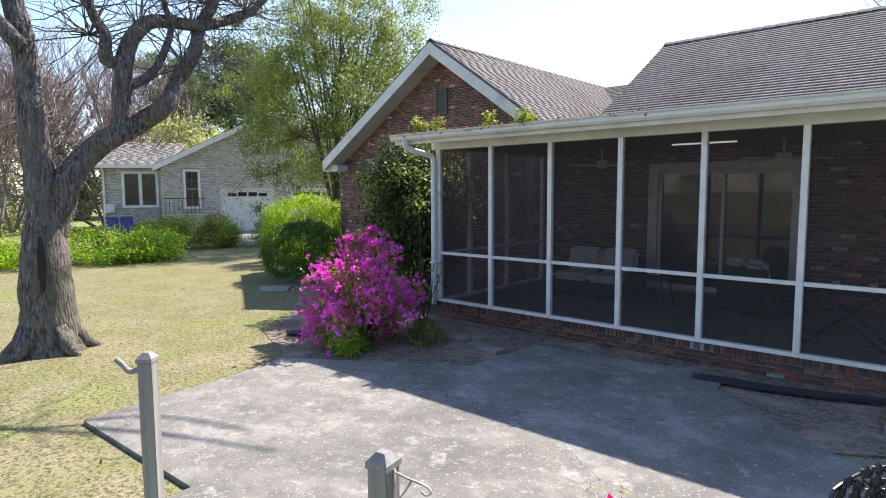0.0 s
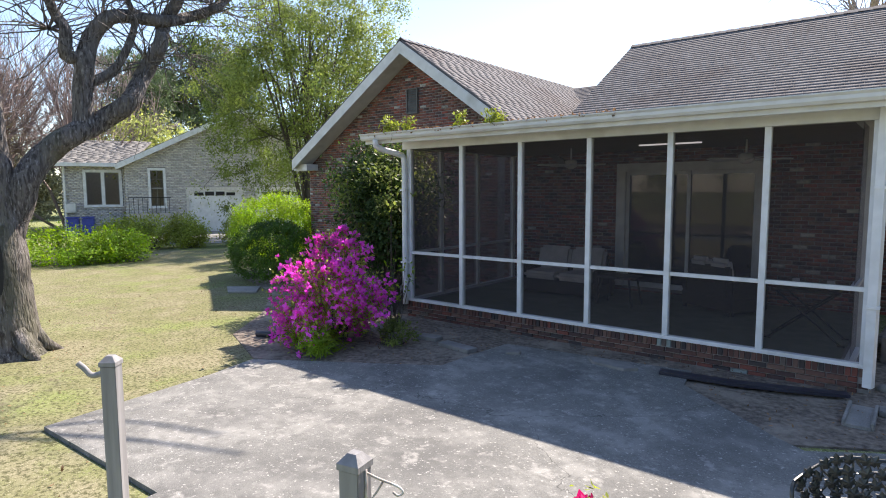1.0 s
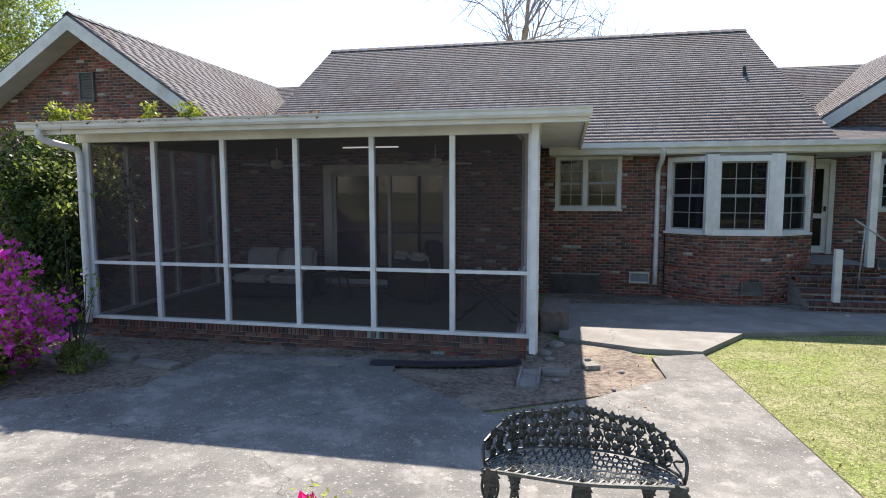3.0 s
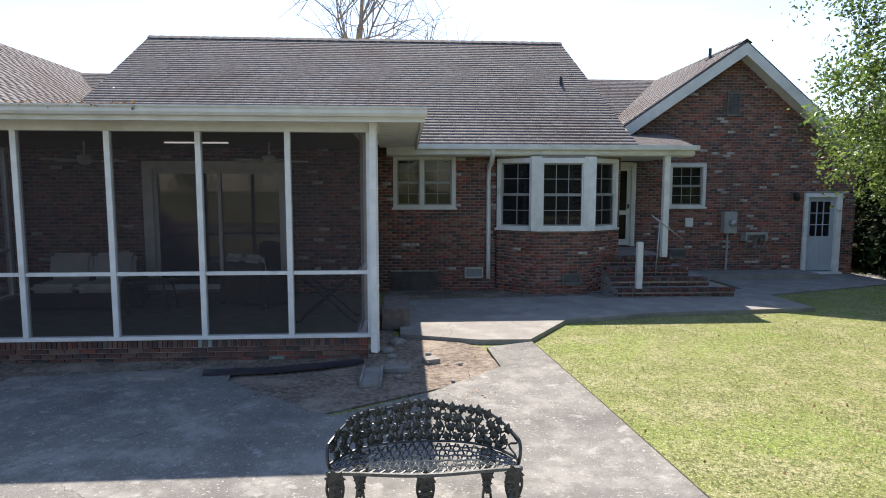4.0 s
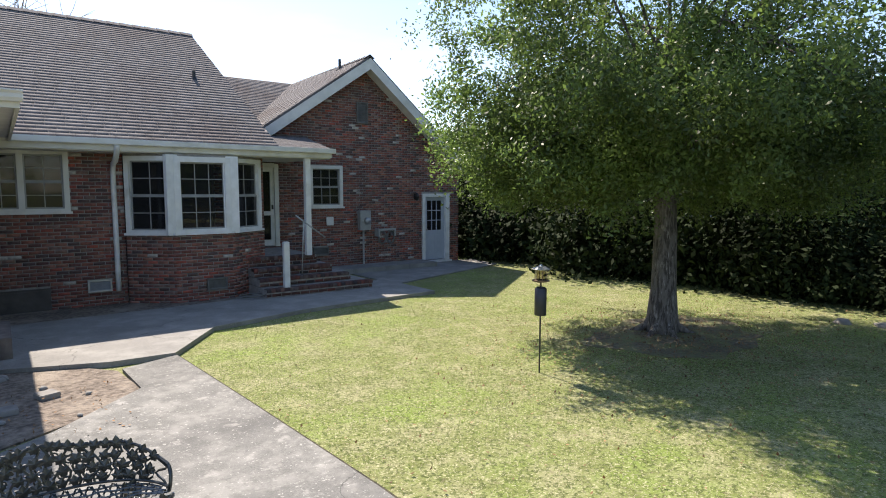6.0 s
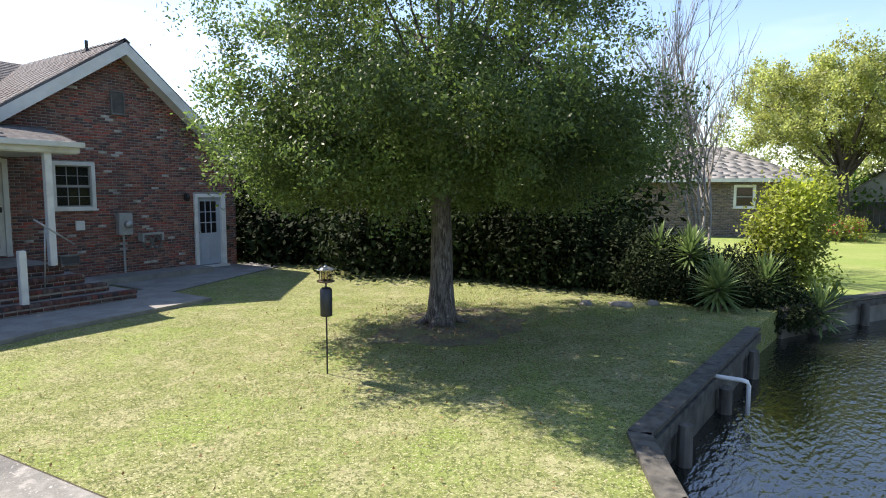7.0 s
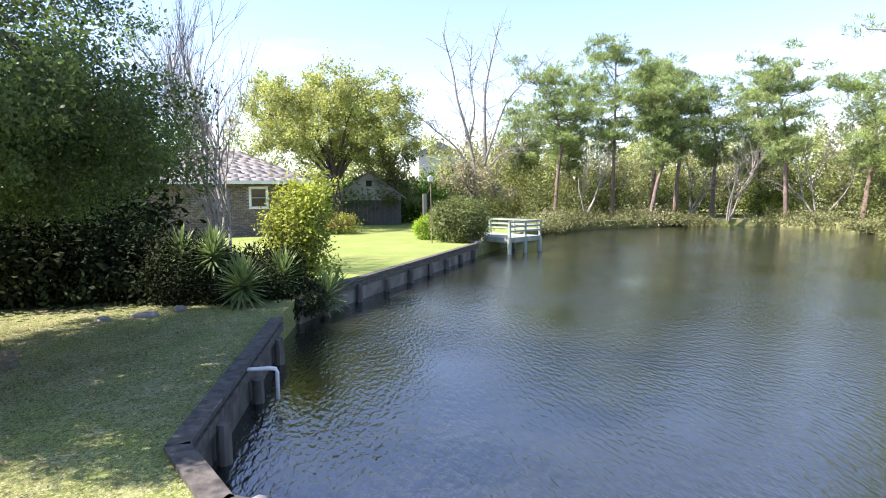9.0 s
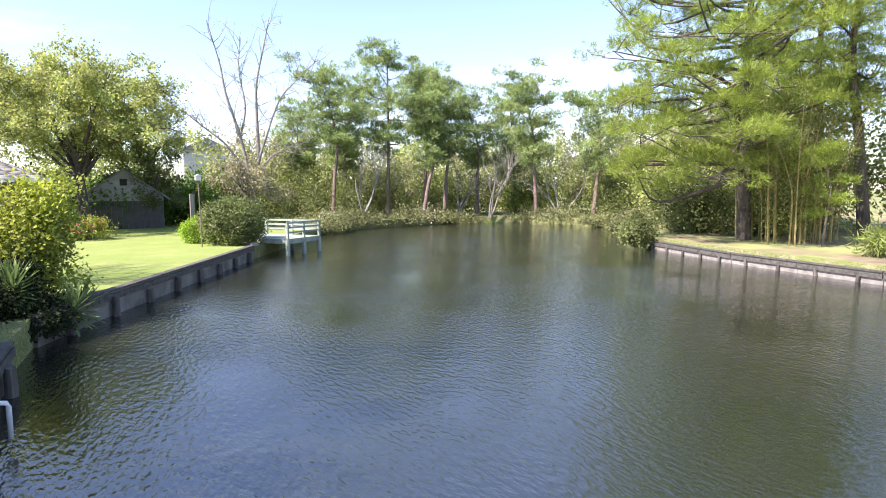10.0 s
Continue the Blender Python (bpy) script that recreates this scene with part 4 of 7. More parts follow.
part("beam", boxes((-7.42, -0.36, PY - 0.02, PY + 0.14, 3.04, 3.2), (-7.42, -7.26, PY + 0.14, 11.58, 3.04, 3.2), (-0.70, -0.54, PY + 0.14, 11.58, 3.04, 3.2)), M_trim, porch)
# ceiling in a dark brown, streaked tone
part("ceiling", boxes((-7.26, -0.70, PY + 0.14, 11.58, 3.06, 3.1)), shade("dark_ceiling_boards", (0.10, 0.085, 0.07), (0.16, 0.14, 0.12), 4, 0.7, stretch=(0.3, 3, 1)), porch, "dark brown porch ceiling")
part("roof_deck", boxes((-7.4, 0.2, 7.62, 13.2, 3.21, 3.29)), M_shingle, porch, "low flat porch roof")
part("fascia", boxes((-7.95, 0.24, 7.58, 7.62, 3.13, 3.30), (0.2, 0.24, 7.62, 12.8, 3.13, 3.30)), M_trim, porch)
part("soffit", boxes((-7.4, 0.2, 7.62, 7.97, 3.18, 3.208), (-7.95, -7.4, 7.62, 7.75, 3.18, 3.208), (-0.54, 0.2, 7.97, 13.0, 3.18, 3.208)), M_trim, porch)


def gutter(x0, x1, y, z):
    """K-shaped trough."""
    bm = bmesh.new()
    prof = [(0, 0), (-0.075, 0), (-0.10, 0.035), (-0.10, 0.075), (-0.125, 0.10), (-0.125, 0.115), (-0.118, 0.115), (-0.118, 0.10), (-0.09, 0.075), (-0.09, 0.035), (-0.07, 0.008), (-0.008, 0.008), (-0.008, 0.115), (0, 0.115)]
    prism(bm, [(x0, y + p[0], z + p[1]) for p in prof], (x1 - x0, 0, 0))
    return bm


part("gutter", gutter(-7.98, 0.27, 7.578, 3.19), M_trim, porch, "cream painted metal gutter with debris")
for x, dx, sides in ((-7.34, -0.27, 10), (-0.42, 0.0, 4)):
    bm = bmesh.new()
    if dx:
        path = [(x + dx, 7.5, 3.19), (x + dx, 7.5, 3.10), (x + dx * 0.8, 7.6, 3.03), (x + dx * 0.2, 7.84, 2.95), (x, 7.93, 2.86), (x, 7.94, 2.4), (x, 7.94, 1.2), (x, 7.94, 0.25)]
    else:
        path = [(x, 7.92, 3.2), (x, 7.94, 2.9), (x, 7.94, 2.0), (x, 7.94, 1.0), (x, 7.94, 0.12)]
    tube(bm, smooth_path(path, 3), 0.052 if dx else 0.064, sides)
    part("downspout", bm, M_white, porch, smooth=bool(dx))
    for z in (2.3, 1.0):
        part("strap", boxes((x - 0.06, x + 0.06, 7.88, 8.0, z, z + 0.03)), M_white, porch)

# ---- trees near the lawn ----
def old_tree():
    rng = np.random.default_rng(4)
    th = thing("bare_old_tree", "old grey-barked tree with crooked bare limbs and a hollow", "tree", at=(-9.99, 2.53, 0))
    u = np.array([0.246, 0.970, 0.0])
    w = np.array([-0.970, 0.246, 0.0])
    P = lambda s, z, d=0.0: tuple(u * s + w * d + np.array([0, 0, z]))
    bm = bmesh.new()
    main = smooth_path([P(0.02, -0.1), P(0.02, 0.25), P(0.02, 0.8), P(0.04, 1.44), P(0.05, 2.0), P(0.02, 2.64), P(-0.02, 3.42), P(-0.05, 4.18, 0.1), P(-0.14, 4.92, 0.2), P(-0.4, 6.2, 0.4), P(-0.5, 7.6, 0.5)], 4)
    n = len(main)
    rad = [0.52, 0.46, 0.42, 0.40] + list(np.linspace(0.385, 0.33, 7)) + list(np.linspace(0.32, 0.21, 7)) + list(np.linspace(0.205, 0.10, n - 18))
    for i, p in enumerate(main):
        main[i] = (p[0] + rng.normal() * 0.012, p[1] + rng.normal() * 0.012, p[2])
    tube(bm, main, rad, 22, wob=0.05, rng=rng)
    for a in (0.3, 1.3, 2.6, 3.9, 5.2):
        d = np.array([math.cos(a), math.sin(a), 0])
        tube(bm, [tuple(d * 0.25 + np.array([0, 0, 0.35])), tuple(d * 0.46 + np.array([0, 0, 0.1])), tuple(d * 0.72 + np.array([0, 0, -0.06]))], [0.17, 0.10, 0.03], 8)
    part("trunk", bm, M_bark, th, smooth=True)
    for pts, r in (([(0.06, 1.6), (0.24, 2.1), (0.36, 2.48), (0.62, 2.85), (0.95, 3.13), (1.34, 3.36), (1.70, 3.65), (1.96, 4.1), (2.18, 4.56), (2.30, 4.96), (2.48, 5.33), (2.6, 6.2), (2.7, 7.2)], (0.215, 0.06)),
                   ([(1.10, 3.2), (1.12, 3.73), (1.16, 4.14), (1.27, 4.56), (1.52, 4.86), (1.87, 4.96), (2.24, 4.92), (2.72, 5.11), (3.04, 5.25), (3.27, 5.47), (3.7, 6.0), (3.9, 6.8)], (0.145, 0.045)),
                   ([(1.16, 4.24), (0.94, 4.27), (0.95, 4.6), (0.85, 4.82), (0.75, 5.06), (0.6, 5.9), (0.7, 6.8)], (0.10, 0.045)),
                   ([(1.14, 3.85), (1.52, 4.1), (1.73, 4.46), (1.87, 4.9), (1.76, 5.25), (1.9, 6.0)], (0.075, 0.03)),
                   # next three limbs hang above the view, added for their branch shadows
                   ([(2.5, 5.5), (4.2, 6.6, -0.6), (5.6, 7.2, -1.5), (7.0, 7.4, -2.6), (8.2, 7.8, -3.6)], (0.06, 0.02)),
                   ([(4.2, 6.6, -0.6), (5.0, 7.6, -0.9), (6.6, 8.0, -1.6), (8.0, 8.4, -2.0), (9.2, 9.0, -2.8)], (0.045, 0.02)),
                   ([(0.7, 6.8), (1.4, 7.8, -0.8), (2.6, 8.4, -1.9), (3.4, 8.8, -3.2)], (0.05, 0.02)),
                   ([(-0.06, 4.3), (-0.5, 4.8), (-1.1, 5.3), (-1.6, 6.2)], (0.12, 0.05))):
        bm = bmesh.new()
        path = smooth_path([P(q[0], q[1], q[2] if len(q) > 2 else 0.12 * math.sin(3 * i)) for i, q in enumerate(pts)], 4)
        tube(bm, path, np.linspace(r[0], r[1], len(path)), 12, wob=0.07, rng=rng)
        part("limb", bm, M_bark, th, smooth=True)
    bm = bmesh.new()
    for k in range(300):
        s = [(-0.3, 5.2), (2.4, 5.3), (0.7, 5.0), (3.0, 5.3), (1.4, 4.8), (2.0, 4.3), (0.75, 4.6), (-1.0, 5.2), (2.6, 6.3), (-0.5, 6.4), (0.8, 6.5), (2.17, 4.9), (5.6, 7.2, -1.5), (2.6, 8.4, -1.9), (6.6, 8.0, -1.6), (1.4, 7.8, -0.8)][rng.integers(16)]
        p = np.array(P(s[0], s[1], s[2] if len(s) > 2 else 0.0))
        d = unit(rng.normal(size=3) + np.array([0, 0, 0.5]))
        pts = [p]
        for i in range(6):
            d = unit(d + rng.normal(size=3) * 0.28)
            pts.append(pts[-1] + d * rng.uniform(0.15, 0.38))
        tube(bm, pts, np.linspace(0.012, 0.003, 7), 4, cap=False)
        for j in range(2):
            q = pts[rng.integers(2, 6)]
            e = unit(d + rng.normal(size=3) * 0.7)
            tube(bm, [q, q + e * 0.3, q + e * 0.55 + rng.normal(size=3) * 0.1], [0.005, 0.004, 0.002], 3, cap=False)
    part("twig", bm, M_bark, th)["kind"] = "stuff"
    # no recess is cut: a flat dark face paints the shade inside the hollow
    bm = bmesh.new()
    fw = -w
    c = np.array(P(-0.02, 1.32)) + fw * 0.345
    ring = []
    for k in range(14):
        a = 2 * math.pi * k / 14
        ring.append(bm.verts.new(c + u * 0.05 * math.cos(a) + np.array([0, 0, 0.40 * math.sin(a)]) + fw * 0.035))
    bm.faces.new(ring)
    part("hollow", bm, M_dark, th, "bark hollow drawn as a flat face with its shade painted")


old_tree()
tree("holly_tree", "dense evergreen tree with glossy leaves standing on the lawn", "tree", 8.62, 5.6, 0, 4.8, (0.2, 0.0, 5.2), (3.7, 3.6, 3.9), (M_bark, M_holly),
     n=450, per=700, spread=0.14, size=0.066, aspect=0.5, shell=0.3, low=-0.75, r0=0.215, nlimb=60, seed=11, wild=0.26, limb=0.16, sub=7, subr=0.45,
     extra=[((0.1, -0.2, 3.2), (3.9, 3.8, 1.3), 240), ((-0.2, 2.0, 3.0), (2.2, 2.0, 0.95), 80), ((-1.6, 1.3, 2.7), (1.4, 1.5, 0.7), 55), ((-2.1, -0.6, 3.2), (1.6, 2.2, 0.8), 55), ((2.3, -0.4, 3.5), (2.0, 2.7, 1.1), 90), ((1.2, -2.0, 2.9), (2.2, 1.8, 1.0), 60), ((0.5, -3.7, 6.6), (0.9, 1.3, 0.4), 9)])
tree("slender_tree", "airy fresh-green tree of several slim stems behind the house", "tree", -23.6, 18.6, 0, 8.0, (0, 0, 7.6), (4.9, 4.9, 6.6), (M_barkdark, M_fresh),
     n=620, per=160, spread=0.3, size=0.125, aspect=0.46, shell=0.25, r0=0.2, nlimb=120, sub=3, subr=0.45, stems=13, limb=0.16, seed=12, wild=0.3, droop=0.5, low=-0.95)

bm = bmesh.new()
for a in (0.2, 1.2, 2.3, 3.3, 4.2, 5.4):
    d = np.array([math.cos(a), math.sin(a), 0])
    tube(bm, [tuple(d * 0.12 + np.array([0, 0, 0.28])), tuple(d * 0.24 + np.array([0, 0, 0.1])), tuple(d * 0.42 + np.array([0, 0, 0.01])), tuple(d * 0.65 + np.array([0, 0, -0.06]))], [0.09, 0.07, 0.045, 0.02], 8)
root = part("root_flare", bm, M_bark, bpy.data.objects["holly_tree"], smooth=True)
# ---- far banks and woods ----
tree("live_oak", "broad oak with young yellow-green leaves beyond the neighbour's lawn", "tree", 40.0, -0.6, 0, 4.6, (0, 0.2, 6.9), (5.2, 5.3, 3.2), (M_barkdark, M_oakleaf),
     n=240, per=280, spread=0.24, size=0.16, aspect=0.55, shell=0.3, low=-0.5, r0=0.34, nlimb=26, seed=21, limb=0.3, sub=7, subr=0.75, wild=0.25, extra=[((0, -0.2, 5.3), (5.6, 5.8, 0.8), 60)])
tree("background_tree", "grey-green evergreen beside the oak", "tree", 43.5, -4.6, 0, 2.5, (0, 0, 3.6), (2.4, 2.2, 2.9), (M_barkdark, M_bankleaf), n=80, per=160, spread=0.22, size=0.16, seed=22, sub=6, subr=0.5, low=-0.9)
# far pines: x, y, height, reach, where the crown begins, seed
PINES = [(48.4, -18.9, 12.0, 3.0, 0.52, 51), (47.4, -23.7, 14.4, 2.9, 0.45, 52), (47.3, -27.2, 12.9, 2.0, 0.6, 53), (44.4, -27.6, 12.2, 2.5, 0.5, 54), (43.7, -25.0, 9.9, 2.3, 0.5, 55),
         (44.6, -31.2, 10.8, 2.4, 0.45, 56), (39.5, -33.9, 11.6, 2.7, 0.45, 57), (53.0, -22.0, 12.0, 2.6, 0.4, 58), (45.5, -36.5, 11.0, 2.6, 0.4, 59), (56.8, -18.4, 10.0, 2.6, 0.4, 60), (36.0, -37.0, 10.0, 2.6, 0.4, 61)]
for x, y, h, reach, first, seed in PINES:
    pine("pine_tree", "tall pine with open tiers of needles on the far shore", x, y, -0.3, h, (M_pinebark, M_pineneedle), reach * 1.2, first, 20, 4, (0.85, 0.36), 36, 7, 0.32, 0.042, 0.2, seed, "far pines", bend=0.05)
# the great pine over the pond: one bowed trunk, long limbs that reach out over the water
pine("big_pine", "large pine leaning over the pond with bright needle pads", 15.3, -24.9, -0.1, 13.5, (M_barkdark, M_pinenear), 6.9, 0.24, 50, 8, (0.8, 0.34), 50, 10, 0.23, 0.017, 0.34, 71, bias=(0.50, 0.62), bend=0.03, droop=0.3, top=0.5)
for x, y, h, seed in ((15.7, -32.1, 15.5, 81), (13.4, -31.6, 15.0, 82), (9.8, -31.0, 15.0, 83), (21.5, -35.0, 12.0, 84)):
    pine("pine_tree", "tall straight pine among the bank trees", x, y, -0.1, h, (M_barkdark, M_pinenear), 3.6, 0.4, 24, 5, (0.85, 0.34), 34, 8, 0.25, 0.023, 0.3, seed, "bank pines")
pine("pine_sapling", "young pine with soft bright needles on the bank", 11.9, -24.6, 0.0, 3.7, (M_pinebark, M_pinenear), 1.1, 0.3, 10, 2, (0.45, 0.24), 30, 9, 0.2, 0.016, 0.05, 86)
tree("background_tree", "tangled grey-green scrub under the bare tree", "tree", 44.7, -10.8, 0, 3.0, (0, 0, 2.9), (2.6, 2.6, 1.9), (M_barkpale, M_dull), n=70, per=110, spread=0.25, size=0.18, seed=91, nlimb=30, sub=5, subr=0.5)


def steep_tree(x, y, stems, seed):
    """Leafless tree of a few steep, swaying stems with side shoots."""
    rng = np.random.default_rng(seed)
    th = thing("bare_tree", "tall pale leafless tree with steep forked stems", "tree", "bare trees", (x, y, 0))
    right = unit(np.array([y, -x, 0.0]))
    tw = bmesh.new()
    for pts, r in stems:
        path = [np.array(p) for p in smooth_path([tuple(right * a + np.array([0, 0, z]) + rng.normal(size=3) * 0.12) for a, z in pts], 6)]
        bm = bmesh.new()
        tube(bm, path, np.linspace(r, r * 0.18, len(path)), 7, cap=False)
        part("stem", bm, M_barkpale, th, smooth=True)
        for k in range(26):
            i = int(rng.integers(len(path) // 3, len(path) - 1))
            d = unit(path[i + 1] - path[i] + rng.normal(size=3) * 0.55)
            L = rng.uniform(0.8, 2.4)
            q = [path[i]]
            for m in range(4):
                d = unit(d + rng.normal(size=3) * 0.15 + np.array([0, 0, 0.08]))
                q.append(q[-1] + d * L / 4)
            tube(tw, q, np.linspace(0.028, 0.008, 5), 4, cap=False)
            for m in range(4):
                p = q[int(rng.integers(1, 5))]
                e = unit(d + rng.normal(size=3) * 0.5)
                tube(tw, [p, p + e * L * 0.25, p + e * L * 0.45 + rng.normal(size=3) * 0.06], [0.012, 0.009, 0.005], 3, cap=False)
    part("twig", tw, M_barkpale, th)["kind"] = "stuff"


steep_tree(44.7, -11.2, [([(0.0, 0), (-0.2, 3.5), (-0.7, 6.5), (-1.5, 9.0), (-1.8, 11.5), (-2.6, 14.2)], 0.17), ([(0.1, 0), (0.4, 4.0), (0.7, 7.5), (0.6, 10.0), (1.2, 12.5), (1.6, 14.8)], 0.17),
                          ([(0.5, 4.5), (1.4, 6.5), (2.2, 8.6), (3.6, 10.4), (5.0, 12.0)], 0.10), ([(-0.2, 3.5), (-1.6, 5.6), (-3.0, 6.8), (-4.4, 7.8), (-5.4, 8.4)], 0.10), ([(0.3, 3.0), (1.6, 4.6), (3.0, 5.4), (4.0, 6.4)], 0.09),
                          ([(-0.6, 6.2), (0.0, 8.4), (-0.3, 10.8), (-0.2, 13.2)], 0.09)], 92)
for i, (x, y, h) in enumerate(((41.5, -30.5, 6.5), (38.5, -35.5, 7.0), (46.5, -21.0, 7.0), (45.0, -29.5, 7.0))):
    bare_tree("bare_tree", "pale leafless tree among the far pines", x, y, 0, h, 0.8, M_barkpale, seed=94 + i, r0=0.09, levels=4, kids=3, stems=3, fork=0.3, sides=4)
bare_tree("bare_tree", "slim pale multi-stemmed leafless tree", 17.8, 2.9, 0, 7.4, 0.5, M_barkpale, seed=93, r0=0.055, levels=4, kids=4, stems=5, fork=0.2, taper=0.58)


def woods(seed, n, box_, mtl, name, label, hs, size, stray=1.6, rad=(1.2, 2.4), per=34):
    """Far undergrowth, many clumps in one mesh."""
    rng = np.random.default_rng(seed)
    out = []
    for k in range(n):
        t = rng.uniform()
        i = min(int(t * (len(box_) - 1)), len(box_) - 2)
        f = t * (len(box_) - 1) - i
        a, b = np.array(box_[i]), np.array(box_[i + 1])
        c = a + (b - a) * f + rng.normal(size=2) * stray
        h = rng.uniform(*hs)
        r = rng.uniform(*rad)
        cl = clusters(rng, (c[0], c[1], h * 0.5 - 0.3), (r, r, h * 0.5), 26, 0.4, -1, 0.35)
        p = np.repeat(cl, per, 0) + rng.normal(size=(len(cl) * per, 3)) * (0.38 if size > 0.15 else 0.2)
        p = p[p[:, 2] > -0.4]
        out.append(leaves(rng, p, size, 0.5, face=unit(p - np.array([c[0], c[1], h * 0.4])) * 0.9))
    ob = link_mesh(name, quads_mesh(name, np.concatenate(out)), mtl)
    return tagged(ob, label, "woodland", kind="stuff")


FAR = [(52, -12), (54, -20), (53, -30), (49, -38), (41, -42), (33, -42), (27, -40), (22, -38)]
woods(101, 46, [(x * 0.95, y * 0.95) for x, y in FAR], M_bankleaf, "woodland", "mixed green undergrowth on the far shore", (2.2, 4.6), 0.18, 1.2, per=46)
woods(116, 46, FAR, M_woods, "woodland", "light green young trees behind the far shore", (4.5, 8.0), 0.22, per=46)
woods(102, 52, [(x * 1.08, y * 1.08) for x, y in FAR], M_dull, "woodland", "olive and brown woodland behind the pines", (6.5, 10.0), 0.27, per=46)
woods(103, 64, [(x * 1.3, y * 1.3) for x, y in FAR], M_woods, "woodland", "dense distant woodland", (6.5, 12.0), 0.34, 2.0, (2.4, 4.2), 64)
woods(104, 48, [(22, -36), (18, -33), (12, -35), (2, -35), (-8, -36), (-25, -36)], M_woods, "woodland", "green thicket behind the near bank pines", (7.0, 13.0), 0.24, per=46)
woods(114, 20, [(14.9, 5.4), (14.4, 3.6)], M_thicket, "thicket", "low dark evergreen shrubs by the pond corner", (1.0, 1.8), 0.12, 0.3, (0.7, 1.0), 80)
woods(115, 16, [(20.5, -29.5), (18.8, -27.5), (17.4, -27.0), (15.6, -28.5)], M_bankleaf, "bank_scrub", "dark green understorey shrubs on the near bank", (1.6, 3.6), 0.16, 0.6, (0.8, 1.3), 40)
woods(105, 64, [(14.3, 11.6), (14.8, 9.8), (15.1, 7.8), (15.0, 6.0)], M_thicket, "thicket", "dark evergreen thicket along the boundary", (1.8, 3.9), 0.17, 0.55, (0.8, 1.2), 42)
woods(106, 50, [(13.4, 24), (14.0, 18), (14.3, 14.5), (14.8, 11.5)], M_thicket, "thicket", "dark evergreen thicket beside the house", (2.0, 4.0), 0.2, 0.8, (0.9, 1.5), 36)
SHORE = [(37.2, -13.2), (40.0, -15.3), (41.6, -17.5), (43.4, -21.8), (44.2, -27.8), (41.2, -34.4), (32.4, -34.8), (25.6, -32.2), (21.4, -28.0)]
woods(111, 42, SHORE, M_shore, "bank_scrub", "low scrub and reeds along the far waterline", (0.3, 1.2), 0.15, 0.8, per=48)
woods(112, 2, SHORE, M_dull, "bank_scrub", "dry brown scrub along the far waterline", (0.5, 1.6), 0.2, 0.8)
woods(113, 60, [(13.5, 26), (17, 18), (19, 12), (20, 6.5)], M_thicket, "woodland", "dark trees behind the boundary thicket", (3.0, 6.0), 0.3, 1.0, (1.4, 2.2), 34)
# ---- parts of the house ----
M_steel = shade("galvanised_steel", (0.35, 0.36, 0.36), (0.48, 0.49, 0.48), 8, 0.45, metal=0.6)
M_doorblue = shade("pale_blue_door_paint", (0.34, 0.39, 0.46), (0.40, 0.45, 0.52), 4, 0.5)
M_black = shade("black_metal", (0.012, 0.012, 0.012), (0.03, 0.03, 0.03), 10, 0.45)
M_plasticgrey = shade("grey_utility_paint", (0.30, 0.31, 0.31), (0.38, 0.39, 0.38), 8, 0.6)
M_stone0 = shade("worn_step_stone", (0.13, 0.11, 0.10), (0.22, 0.19, 0.17), 8, 0.9, 0.005, 40)


def bar_between(bm, a, b, r=0.02, sides=8):
    return tube(bm, [a, b], [r, r], sides)


# sliding door at the back of the porch
x0, x1, z0, z1 = SLIDER
bm = boxes((x0 - 0.16, x0 + 0.02, 11.56, 11.7, z0, z1 + 0.16), (x1 - 0.02, x1 + 0.16, 11.56, 11.7, z0, z1 + 0.16), (x0 + 0.02, x1 - 0.02, 11.56, 11.7, z1, z1 + 0.16))
sd = part("sliding_door", bm, M_white, house, "white framed glass sliding door")
for a, b, y in ((x0 + 0.02, -3.5, 11.64), (-3.58, x1 - 0.02, 11.67)):
    part("sash", boxes((a, a + 0.06, y, y + 0.04, z0, z1), (b - 0.06, b, y, y + 0.04, z0, z1), (a + 0.06, b - 0.06, y, y + 0.04, z1 - 0.07, z1), (a + 0.06, b - 0.06, y, y + 0.04, z0, z0 + 0.1)), M_white, sd)
    bm = bmesh.new()
    bm.faces.new([bm.verts.new(p) for p in ((a + 0.06, y + 0.02, z0 + 0.1), (b - 0.06, y + 0.02, z0 + 0.1), (b - 0.06, y + 0.02, z1 - 0.07), (a + 0.06, y + 0.02, z1 - 0.07))])
    part("pane", bm, M_slider, sd).visible_shadow = False
# storm door at the entry
x0, x1, z0, z1 = ENTRY
bm = boxes((x0 - 0.02, x0 + 0.07, 15.3, 15.5, z0, z1), (x1 - 0.09, x1 + 0.02, 15.3, 15.5, z0, z1), (x0 + 0.07, x1 - 0.09, 15.3, 15.5, z1 - 0.09, z1 + 0.02))
ed = part("entry_door", bm, M_trim, house, "white framed storm door with two glass lights")
part("door_leaf", boxes((x0 + 0.07, x0 + 0.17, 15.36, 15.41, z0 + 0.02, z1 - 0.09), (x1 - 0.19, x1 - 0.09, 15.36, 15.41, z0 + 0.02, z1 - 0.09), (x0 + 0.17, x1 - 0.19, 15.36, 15.41, z0 + 0.02, z0 + 0.18), (x0 + 0.17, x1 - 0.19, 15.36, 15.41, z0 + 0.82, z0 + 0.93), (x0 + 0.17, x1 - 0.19, 15.36, 15.41, z1 - 0.2, z1 - 0.09)), M_white, ed)
part("door_handle", boxes((x1 - 0.17, x1 - 0.13, 15.31, 15.36, z0 + 0.98, z0 + 1.1), bev=0.008), M_black, ed)
bm = bmesh.new()
